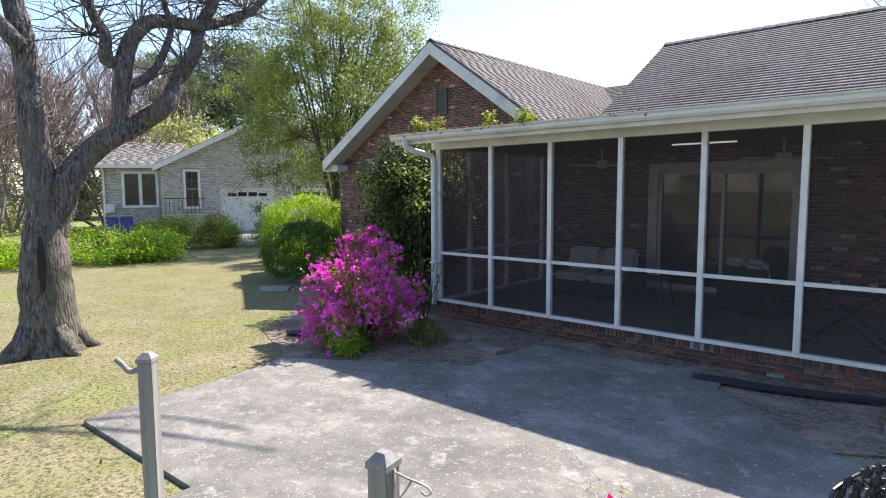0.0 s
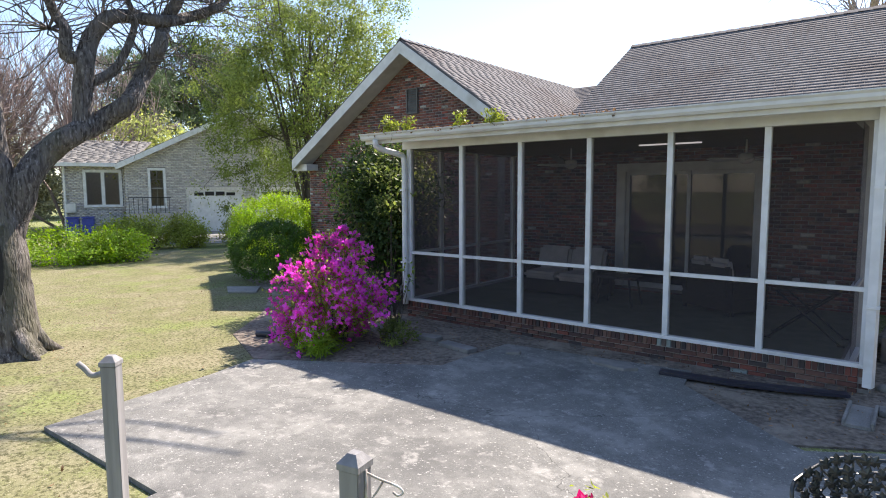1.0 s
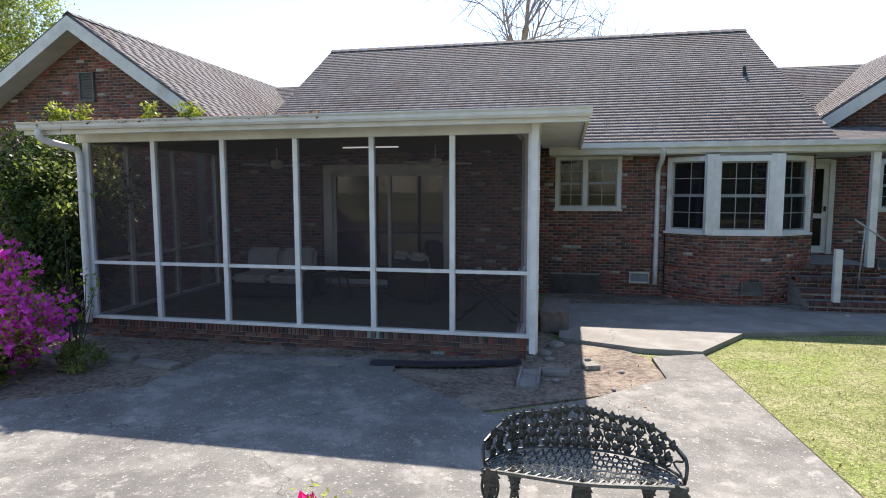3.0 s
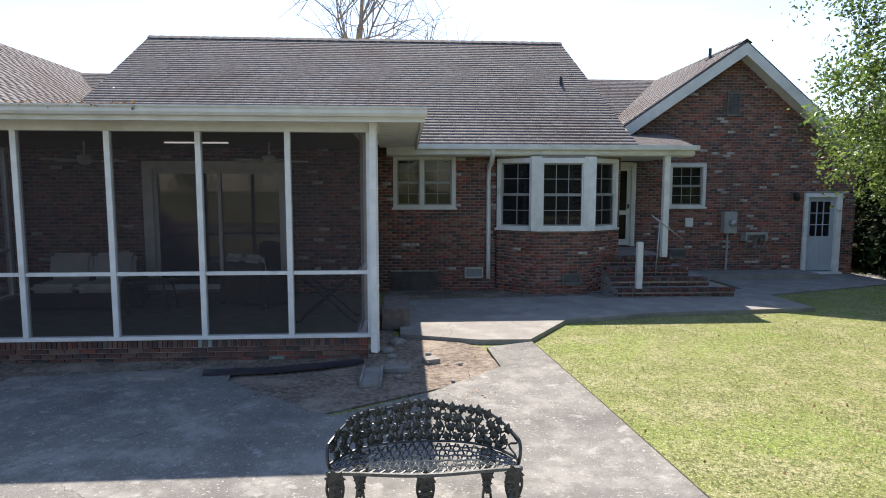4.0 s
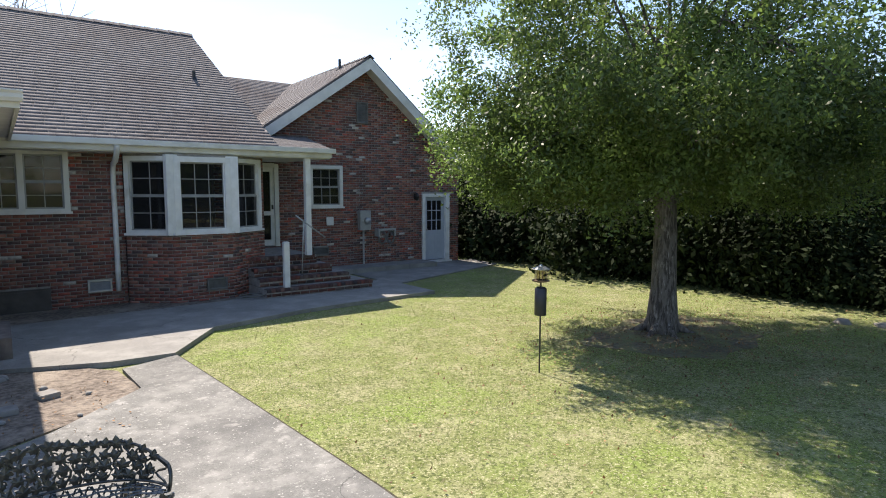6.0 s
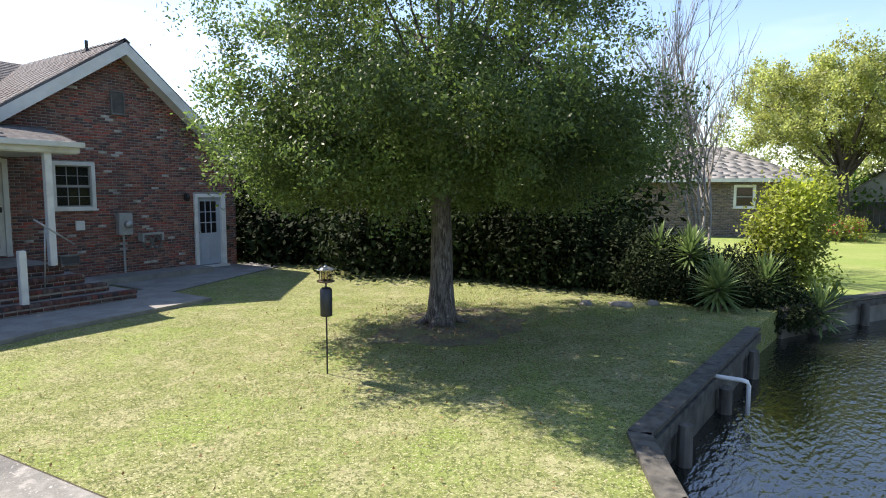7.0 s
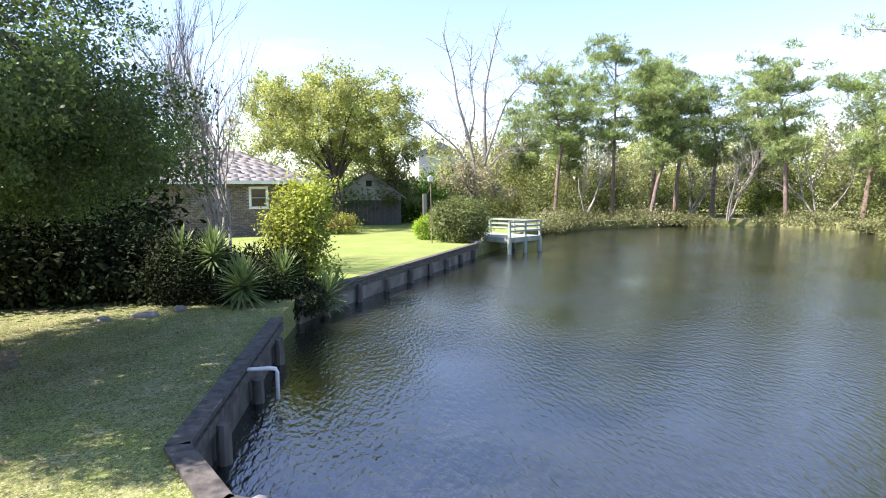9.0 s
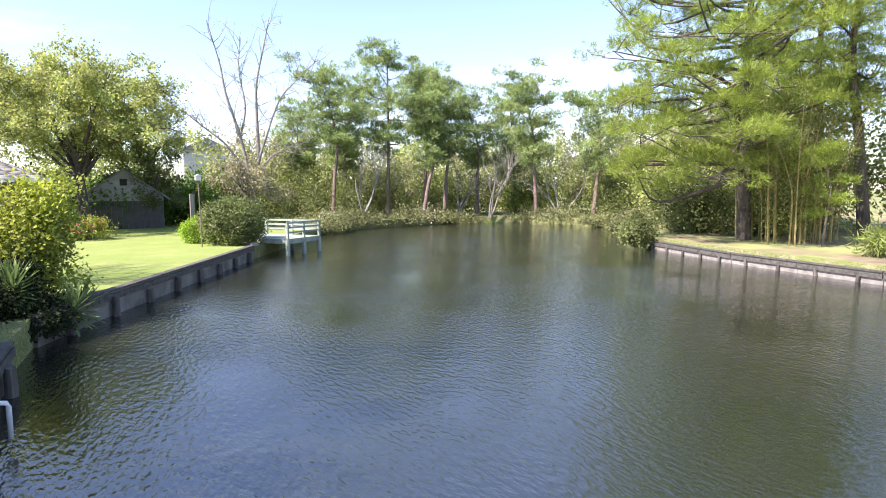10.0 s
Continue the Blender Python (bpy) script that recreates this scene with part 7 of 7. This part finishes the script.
def grey_house():
    th = thing("grey_house", "pale grey brick house with a white arched garage door", "house")
    th.matrix_world = local((-35.6, 11.5), (0.42, 0.907))
    u, s = (1, 0, 0), (0, -1, 0)
    # low part with the double window, then the gabled garage front
    brick_wall(th, (0, 0.8, 0), u, s, 0.35, 3.35, 0, 3.85, [(1.33, 3.2, 1.52, 3.52)], mtl=M_greybrick, h=0.09, L=0.26, seed=91)
    window(th, (0, 0.8, 0), u, s, 1.33, 3.2, 1.52, 3.52, 1, 1, 1, case=0.14, split=(2.27,))
    brick_wall(th, (0, 0, 0), u, s, 3.35, 15.6, 0, 3.9, [(4.5, 5.4, 1.44, 3.62), (6.55, 9.4, 0.0, 2.45), (10.35, 13.2, 0.0, 2.45)], gable=(9.6, 7.1, 0.5, 0.5), mtl=M_greybrick, h=0.09, L=0.26, seed=92)
    window(th, (0, 0, 0), u, s, 4.5, 5.4, 1.44, 3.62, 2, 2, 2, case=0.12)
    for x0 in (6.55, 10.35):
        g = part("garage_door", boxes((x0, x0 + 2.85, 0.05, 0.1, 0, 2.45)), M_white, th, "white sectional garage door with arched lights")
        for k in range(4):
            for j in range(4):
                part("panel", boxes((x0 + 0.06 + j * 0.69, x0 + 0.70 + j * 0.69, 0.03, 0.05, 0.06 + k * 0.5, 0.50 + k * 0.5), bev=0.01), M_white, g)
        bm = bmesh.new()
        prism(bm, [(x0 - 0.12, -0.02, 0), (x0, -0.02, 0), (x0, -0.02, 2.05), *[(x0 + 1.425 - 1.425 * math.cos(a), -0.02, 2.05 + 0.36 * math.sin(a)) for a in np.linspace(0.1, 3.04, 14)], (x0 + 2.85, -0.02, 2.05), (x0 + 2.85, -0.02, 0), (x0 + 2.97, -0.02, 0), (x0 + 2.97, -0.02, 2.56), (x0 - 0.12, -0.02, 2.56)], (0, 0.06, 0))
        part("arch", bm, M_greybrick, th)
        for j in range(4):
            part("light", boxes((x0 + 0.3 + j * 0.58, x0 + 0.78 + j * 0.58, 0.02, 0.045, 2.08, 2.26 if j in (0, 3) else 2.31)), M_dark, g)
    roof_plane(th, [(-0.1, 0.3, 3.86), (3.6, 0.3, 3.86), (4.8, 4.0, 5.35), (1.2, 4.0, 5.35)], M_shingle2, row=0.15, tab=0.5)
    roof_plane(th, [(2.95, -0.4, 3.82), (2.95, 8, 3.82), (9.6, 8, 7.15), (9.6, -0.4, 7.15)], M_shingle2, row=0.25, tab=0.6)
    roof_plane(th, [(16.3, 8, 3.82), (16.3, -0.4, 3.82), (9.6, -0.4, 7.15), (9.6, 8, 7.15)], M_shingle2, row=0.25, tab=0.6)
    for e in (2.95, 16.3):
        bm = bmesh.new()
        prism(bm, [(e, -0.42, 3.79), (9.6, -0.42, 7.12), (9.6, -0.42, 6.82), (e, -0.42, 3.49)], (0, 0.05, 0))
        part("bargeboard", bm, M_white, th)
        bm = bmesh.new()
        prism(bm, [(e, -0.37, 3.55), (9.6, -0.37, 6.88), (9.6, 0, 6.88), (e, 0, 3.55)], (0, 0, 0.03))
        part("soffit", bm, M_white, th)
    part("fascia", boxes((-0.1, 3.0, 0.25, 0.32, 3.68, 3.88)), M_white, th)
    part("side_wall", boxes((0.35, 0.6, 1.03, 9, 0, 3.85), (15.4, 15.6, 0.24, 9, 0, 3.85), (0.35, 15.6, 9, 9.2, 0, 3.85)), M_greybrick, th)
    bm = bmesh.new(); tube(bm, [(0.47, 0.72, 0.1), (0.47, 0.72, 3.7)], 0.06, 6)
    part("downspout", bm, M_white, th)
    part("stoop", boxes((3.5, 5.6, -1.2, -0.02, 0, 1.15)), M_greybrick, th)
    bm = bmesh.new()
    for x in np.linspace(3.55, 5.5, 10):
        tube(bm, [(x, -1.15, 1.15), (x, -1.15, 2.0)], 0.015, 4)
    tube(bm, [(3.5, -1.15, 2.0), (5.6, -1.15, 2.0)], 0.025, 5)
    part("railing", bm, M_black, th)
    for a, b, c, z0, z1, mt, nm, lb in ((0.5, 0.95, 0.62, 1.2, 1.7, M_trim, "meter_box", "cream utility box on the grey wall"), (2.2, 3.1, -0.4, 0.0, 0.95, M_plasticgrey, "air_conditioner", "grey outdoor air conditioner unit"),):
        ob = part(nm, boxes((a, b, c, c + 0.4, z0, z1), bev=0.03), mt)
        ob.matrix_world = th.matrix_world.copy()
        tagged(ob, lb, nm.replace("_", " "))
    for x in (0.9, 1.6):
        bn = thing("recycling_bin", "blue wheeled recycling bin beside the grey house", "bin", "wheeled bins")
        bn.matrix_world = th.matrix_world @ pose(x, -0.6, 0)
        mb = shade("blue_plastic", (0.02, 0.04, 0.28), (0.03, 0.06, 0.36), 5, 0.4)
        part("tub", boxes((-0.28, 0.28, -0.3, 0.3, 0.06, 0.95), bev=0.04), mb, bn)
        part("lid", boxes((-0.31, 0.31, -0.34, 0.33, 0.95, 1.02), bev=0.02), mb, bn)
        for sx in (-0.25, 0.25):
            bm = bmesh.new(); tube(bm, [(sx - 0.03, 0.26, 0.1), (sx + 0.03, 0.26, 0.1)], 0.1, 12)
            part("wheel", bm, M_black, bn)


grey_house()
paving("pavement", [(-34, 17), (-27.5, 12), (-22.5, 16), (-29, 24)], 0.02, M_concrete2, "pale concrete driveway before the grey house", "driveway")


def brown_house():
    th = thing("brown_house", "low dark brick house with a grey hipped roof", "house")
    th.matrix_world = local((34.0, 1.45), (-0.17, 0.985))
    # facade faces the camera: x runs away along the wall
    th.matrix_world = Matrix.Translation((34.0, 1.45, 0)) @ Matrix.Rotation(radians(100), 4, 'Z') @ Matrix.Scale(1, 4)
    u, s = (1, 0, 0), (0, 1, 0)
    brick_wall(th, (0, 0, 0), u, s, 0, 10, 0, 3.0, [(1.75, 2.75, 1.5, 2.65)], mtl=M_tanbrick, h=0.085, L=0.25, seed=95)
    window(th, (0, 0, 0), u, s, 1.75, 2.75, 1.5, 2.65, 1, 1, 2, case=0.12)
    part("side_wall", boxes((0, 0.25, -9, -0.24, 0, 3.0), (9.8, 10, -9, -0.24, 0, 3.0), (0.25, 9.8, -9, -8.8, 0, 3.0)), M_tanbrick, th)
    roof_plane(th, [(-0.6, 0.6, 2.95), (10.6, 0.6, 2.95), (7.0, -4.5, 4.85), (3.0, -4.5, 4.85)], M_shingle2, row=0.25, tab=0.6)
    roof_plane(th, [(-0.6, -9.6, 2.95), (-0.6, 0.6, 2.95), (3.0, -4.5, 4.85), (2.99, -4.51, 4.85)], M_shingle2, row=0.25, tab=0.6)
    roof_plane(th, [(10.6, 0.6, 2.95), (10.6, -9.6, 2.95), (7.01, -4.51, 4.85), (7.0, -4.5, 4.85)], M_shingle2, row=0.25, tab=0.6)
    part("fascia", boxes((-0.62, 10.62, 0.55, 0.62, 2.78, 2.96), (-0.62, -0.55, -9.6, 0.55, 2.78, 2.96)), M_trim, th)


brown_house()


def shed():
    th = thing("shed", "grey gabled wooden shed behind the oak", "shed")
    th.matrix_world = Matrix.Translation((42.0, -0.6, 0)) @ Matrix.Rotation(radians(-92), 4, 'Z')
    mt = shade("grey_siding", (0.30, 0.30, 0.29), (0.40, 0.40, 0.385), 3, 0.8)
    m2 = shade("dark_shed_boards", (0.06, 0.058, 0.055), (0.10, 0.095, 0.09), 5, 0.85)
    bm = bmesh.new()
    prism(bm, [(0, 0, 0), (4.4, 0, 0), (4.4, 0, 2.0), (2.2, 0, 3.6), (0, 0, 2.0)], (0, 5, 0))
    part("body", bm, mt, th)
    for k in range(22):
        z = 1.75 + k * 0.085
        w = 2.2 if z < 2.0 else max(0.05, (3.6 - z) / 1.6 * 2.2)
        part("siding_board", boxes((2.2 - w, 2.2 + w, -0.03, 0.0, z, z + 0.075)), mt, th)
    for k in range(15):
        part("board", boxes((0.02 + k * 0.292, 0.3 + k * 0.292, -0.05, 0.0, 0, 1.74)), m2, th)
    part("vent", boxes((2.0, 2.4, -0.06, -0.03, 2.7, 3.1)), M_dark, th)
    roof_plane(th, [(-0.4, 5.2, 1.85), (-0.4, -0.4, 1.85), (2.2, -0.4, 3.72), (2.2, 5.2, 3.72)], M_shingle2, row=0.25, tab=0.6)
    roof_plane(th, [(4.8, -0.4, 1.85), (4.8, 5.2, 1.85), (2.2, 5.2, 3.72), (2.2, -0.4, 3.72)], M_shingle2, row=0.25, tab=0.6)


shed()
M_palewall = shade("pale_render", (0.42, 0.43, 0.45), (0.5, 0.51, 0.53), 2, 0.8)
for a in ((73, 75, -16.0, -11.0, 0, 7.0), (71, 73, -23, -20, 0, 5.0)):
    b = thing("far_house", "pale house wall half hidden by far trees", "house", "far houses")
    part("wall", boxes(a, bev=0.05), M_palewall, b)
    bm = bmesh.new()
    prism(bm, [(a[0] - 0.4, a[2] - 0.4, a[5]), (a[0] - 0.4, a[3] + 0.4, a[5]), (a[0] - 0.4, (a[2] + a[3]) / 2, a[5] + 1.4)], (a[1] - a[0] + 0.8, 0, 0))
    part("roof", bm, M_shingle2, b)


# ---- neighbour's lawn: dock, shrubs, poles ----
M_dockwood = shade("green_grey_dock_wood", (0.20, 0.25, 0.20), (0.36, 0.42, 0.36), 2.0, 1.0, 0.01, 30)


def dock():
    th = thing("dock", "weathered green-grey wooden dock with rails over the pond", "dock")
    th.matrix_world = Matrix.Translation((27.02, -9.92, 0.2)) @ Matrix.Rotation(radians(-56 + 90), 4, 'Z')
    for k in range(28):
        part("deck_board", boxes((0.02 + k * 0.17, 0.175 + k * 0.17, 0, 2.4, -0.04, 0.0)), M_dockwood, th)
    part("joist", boxes((0, 4.78, 0.0, 0.06, -0.22, -0.041), (0, 4.78, 2.34, 2.4, -0.22, -0.041), (0, 0.06, 0.06, 2.34, -0.22, -0.041)), M_dockwood, th)
    for x, y in ((0.05, 0.05), (0.05, 2.35), (1.6, 0.05), (3.15, 0.05), (4.7, 0.05), (4.7, 2.35), (0.05, 1.2)):
        part("rail_post", boxes((x - 0.05, x + 0.05, y - 0.05, y + 0.05, 0.001, 0.7)), M_dockwood, th)
        bm = bmesh.new(); tube(bm, [(x, y, -2), (x, y, -0.05)], 0.1, 8)
        part("piling", bm, M_dockwood, th)
    for z in (0.24, 0.45, 0.66):
        part("rail", boxes((0, 4.78, 0.02, 0.07, z, z + 0.08)), M_dockwood, th)
        part("rail", boxes((0.02, 0.07, 0.1, 2.4, z, z + 0.08)), M_dockwood, th)


dock()
bush("clipped_hedge", "large clipped block of evergreen hedge", "hedge", 27.0, -5.9, 0.0, (0, 0, 0.95), (1.4, 1.25, 1.0), M_clip, n=300, per=50, spread=0.14, size=0.1, shell=0.85, seed=61, wild=0.08, twigs=8)
bush("round_shrub", "bright lime green rounded shrub", "shrub", 28.6, -4.8, 0.0, (0, 0, 0.5), (0.75, 0.75, 0.55), M_bright, n=130, per=50, spread=0.1, size=0.08, shell=0.85, seed=62, wild=0.06, twigs=6)
bush("red_tipped_shrub", "low yellow and red flowering shrub", "shrub", 33.5, -0.6, 0.0, (0, 0, 0.5), (1.0, 0.9, 0.55), M_yellowgreen, n=70, per=40, spread=0.14, size=0.1, shell=0.7, seed=63, extra=(M_pink, 36, 0.09, 1.0))
bh = thing("birdhouse_pole", "white martin birdhouse on a thin pole", "birdhouse", at=(26.2, -4.5, 0))
bm = bmesh.new(); tube(bm, [(0, 0, -0.1), (0.1, 0, 1.5), (0.25, 0, 2.75)], 0.025, 6)
part("pole", bm, M_pinebark, bh)
part("house", boxes((0.14, 0.36, -0.11, 0.11, 2.75, 2.92), bev=0.02), M_white, bh)
bm = bmesh.new(); prism(bm, [(0.11, -0.14, 2.92), (0.11, 0.14, 2.92), (0.11, 0, 3.02)], (0.28, 0, 0))
part("roof", bm, M_white, bh)
tagged(part("timber_post", boxes((29.55, 29.75, -4.85, -4.65, 0, 2.2), bev=0.01), M_wood), "plain weathered timber post on the lawn", "post")
tagged(part("bank_edging", boxes((25.4, 27.6, -6.6, -6.3, 0, 0.1), bev=0.02), M_concrete2), "pale stone edging below the hedge", "edging", kind="structure")

# ---- opposite bank ----
bm = bmesh.new()
prism(bm, [(-60, -60, -0.02), (30, -60, -0.02), (24, -38.0, -0.02), (19.6, -26.6, -0.02), (18.4, -23.5, -0.02), (13.2, -21.4, -0.02), (7.85, -20.2, -0.02), (-26, -20.8, -0.02), (-60, -20.8, -0.02)], (0, 0, 0.026))
tagged(part("ground_patch", bm, shade("pine_straw_ground", (0.15, 0.11, 0.07), (0.25, 0.20, 0.13), 1.5, 1.0, 0.02, 20, c3=(0.25, 0.28, 0.10), s3=0.35, t3=0.45)), "grass and brown pine straw under the bank trees", "ground", kind="structure")


def bamboo(x, y, n, seed):
    r = np.random.default_rng(seed)
    th = thing("bamboo_clump", "dense clump of leafy green and yellow bamboo", "bamboo", at=(x, y, 0))
    tips = []
    for k in range(n):
        a = r.normal(size=2) * np.array([0.8, 1.1])
        h = r.uniform(3.8, 6.4)
        b = a * 1.6 + r.normal(size=2) * 0.25
        path = smooth_path([(a[0], a[1], 0), (a[0] * 1.1, a[1] * 1.1, h * 0.5), (b[0], b[1], h)], 4)
        bm = bmesh.new()
        tube(bm, path, np.linspace(0.03, 0.01, len(path)), 5, cap=False)
        part("cane", bm, M_cane, th)
        tips += [np.array(p) for p in path[1:]]
    tips = np.array(tips)
    tips = tips[tips[:, 2] > 0.7]
    p = np.repeat(tips, 70, 0) + r.normal(size=(len(tips) * 70, 3)) * np.array([0.3, 0.3, 0.3])
    link_mesh("foliage", quads_mesh("foliage", leaves(r, p, 0.13, 0.22, None, 0.3, 0.5)), M_dull2, th)


M_cane = shade("bamboo_cane", (0.24, 0.18, 0.06), (0.33, 0.26, 0.10), 5, 0.5)
M_dull2 = leafmat("bamboo_leaf", (0.15, 0.165, 0.05), tr=0.35)
bamboo(13.6, -25.8, 46, 5)
bush("overhanging_shrub", "dark shrub leaning over the water at the bank's end", "shrub", 19.2, -22.6, -0.5, (0, 0, 0.7), (0.8, 0.7, 0.8), M_clip, n=70, per=45, spread=0.16, size=0.12, seed=66, twigs=12)
bush("sago_palm", "low palm-like plant on the bank", "shrub", 8.9, -22.6, 0.0, (0, 0, 0.5), (0.9, 0.9, 0.6), M_fresh, n=40, per=40, spread=0.15, size=0.3, aspect=0.12, seed=67)
bush("bank_shrub", "bright yellow-green shrub on the far shore", "shrub", 45.0, -37.0, -0.3, (0, 0, 1.2), (1.8, 1.6, 1.4), M_yellowgreen, n=90, per=40, spread=0.25, size=0.22, seed=68)

# ---- trees behind the houses ----
for i, (x, y, h) in enumerate(((-61, 33.5, 20.0), (-60, 37, 19.5), (-63, 30, 17.0), (-58, 26, 15.0), (-66, 41, 19.0))):
    tree("pine_tree", "tall dark pine behind the grey house", "tree", x, y, 0, h * 0.9, (0, 0, h * 0.68), (3.6, 3.6, h * 0.3), (M_pinebark, M_pinefar), n=60, per=42, spread=0.7, size=0.55, aspect=0.14, shell=0.3, low=-0.9, r0=0.3, nlimb=40, seed=170 + i, group="pines behind the house", needles=True, flat=0.5, wild=0.4)
for i, (x, y, h) in enumerate(((-40.5, 11.0, 11.0), (-39, 8.0, 9.5), (-37, 5.0, 9.0), (-42, 14.0, 11.0), (-43, 9.5, 12.0), (-45, 16.5, 11.0))):
    bare_tree("bare_tree", "brownish leafless tree with fine twigs", x, y, 0, h, 0.75, M_barktwig, seed=180 + i, r0=0.10, levels=4, kids=5, stems=3, fork=0.3, sides=4, taper=0.62)
bare_tree("bare_tree", "leafless treetop behind the main roof", -4.8, 44.0, 0, 23.0, 1.6, M_barktwig, seed=197, r0=0.38, levels=4, kids=5, stems=1, fork=0.05)
tree("background_tree", "yellow-green tree behind the grey house", "tree", -43, 20, 0, 4, (0, 0, 5.0), (3.5, 3.5, 2.6), (M_barkdark, M_oakleaf), n=90, per=70, spread=0.6, size=0.25, seed=195)
woods(107, 30, [(-70, 2), (-62, 14), (-60, 26), (-54, 36), (-46, 44)], M_dull, "woodland", "mixed woodland behind the neighbour's house", (5.0, 9.0), 0.4)
woods(108, 26, [(-48, -6), (-46, 3), (-44, 10)], M_woods, "woodland", "green shrubs beyond the neighbour's garden", (1.2, 2.4), 0.22)
woods(109, 38, [(50, 14), (52, 6), (54, 0), (56, -6), (58, -12)], M_woods, "woodland", "green trees behind the neighbour's shed", (4.0, 8.5), 0.34)
woods(110, 22, [(44, 2), (45, -3), (46, -7), (47, -10)], M_hedge, "thicket", "dark evergreens behind the oak", (2.5, 4.5), 0.26)
# ---- grass and litter ----
def inside(pts, poly):
    x, y = pts[:, 0], pts[:, 1]
    r = np.zeros(len(pts), bool)
    for (x0, y0), (x1, y1) in zip(poly, poly[1:] + poly[:1]):
        c = (y0 > y) != (y1 > y)
        r ^= c & (x < (x1 - x0) * (y - y0) / (y1 - y0 + 1e-12) + x0)
    return r


KEEP_OUT = [POND, [(-4.39, 1.98), (-4.3, 1.2), (2.3, 1.2), (2.22, 3.8), (2.05, 6.2), (1.86, 8.65), (2.73, 9.95), (4.54, 10.45), (7.73, 10.72), (7.7, 12.3), (12.4, 13.9), (12.6, 15.4), (12.0, 24.0), (-15.3, 24.0), (-15.0, 9.2), (-11.5, 8.0), (-9.6, 6.4), (-8.6, 5.2), (-7.1, 4.6), (-6.8, 3.8), (-6.52, 1.9)]]


def sward(name, n, zone, mtl, label, h, w, seed, lean=0.6):
    r = np.random.default_rng(seed)
    p = np.stack([r.uniform(zone[0], zone[1], n), r.uniform(zone[2], zone[3], n), np.zeros(n)], 1)
    keep = ~inside(p, KEEP_OUT[0]) & ~inside(p, KEEP_OUT[1])
    thin = np.array([noise.noise(Vector((q[0] * 0.55 + seed, q[1] * 0.55, 0))) for q in p]) + r.uniform(-0.5, 0.6, n) > -0.1
    p = p[keep & thin]
    m = len(p)
    a = r.uniform(0, 6.28, m)
    s = np.stack([np.cos(a), np.sin(a), np.zeros(m)], 1) * w
    up = np.stack([r.normal(size=m) * lean, r.normal(size=m) * lean, np.ones(m)], 1)
    up = unit(up) * (h * r.uniform(0.5, 1.3, (m, 1)))
    v = np.stack([p - s, p + s, p + up + s * 0.25, p + up - s * 0.25], 1)
    ob = link_mesh(name, quads_mesh(name, v), mtl)
    return tagged(ob, label, "grass", kind="stuff")


sward("grass", 160000, (2.0, 13.0, 0.8, 14.0), M_grass, "short green lawn grass", 0.02, 0.0035, 1, 1.2)
sward("grass", 90000, (2.0, 13.0, 0.8, 14.0), M_straw, "dry straw-coloured lawn grass", 0.02, 0.0035, 2, 2.0)
sward("grass", 90000, (-16.0, -4.3, -0.5, 9.5), M_grass, "sparse green lawn grass", 0.022, 0.004, 3, 1.2)
sward("grass", 60000, (-16.0, -4.3, -0.5, 9.5), M_straw, "dry straw-coloured lawn grass", 0.022, 0.004, 4, 2.0)
r = np.random.default_rng(21)
n = 2600
p = np.stack([r.uniform(-15, 13, n), r.uniform(1.5, 12, n), np.full(n, 0.02)], 1)
p = p[~inside(p, KEEP_OUT[0]) & ~inside(p, KEEP_OUT[1])]
q = np.stack([r.normal(8.7, 1.7, 5200), r.normal(4.9, 1.4, 5200), np.full(5200, 0.02)], 1)
q = q[~inside(q, KEEP_OUT[0]) & ~inside(q, KEEP_OUT[1])]
d = np.stack([r.uniform(-9, 1, 900), r.uniform(5.2, 8.0, 900), np.full(900, 0.06)], 1)
d = d[~inside(d, [(-6.99, 4.5), (-4.8, 5.85), (-4.74, 7.3), (-2.2, 7.6), (-2.1, 7.0), (-0.98, 6.0), (2, 6.2), (2, 4), (-7, 4)])]
p = np.concatenate([p, q, d])
v = leaves(r, p, 0.04, 0.5, None, 3.0)
v[:, :, 2] = np.clip(v[:, :, 2], 0.025, 0.07)
tagged(link_mesh("leaf_litter", quads_mesh("leaf_litter", v), M_litter), "scattered dry brown leaves", "litter", kind="stuff")
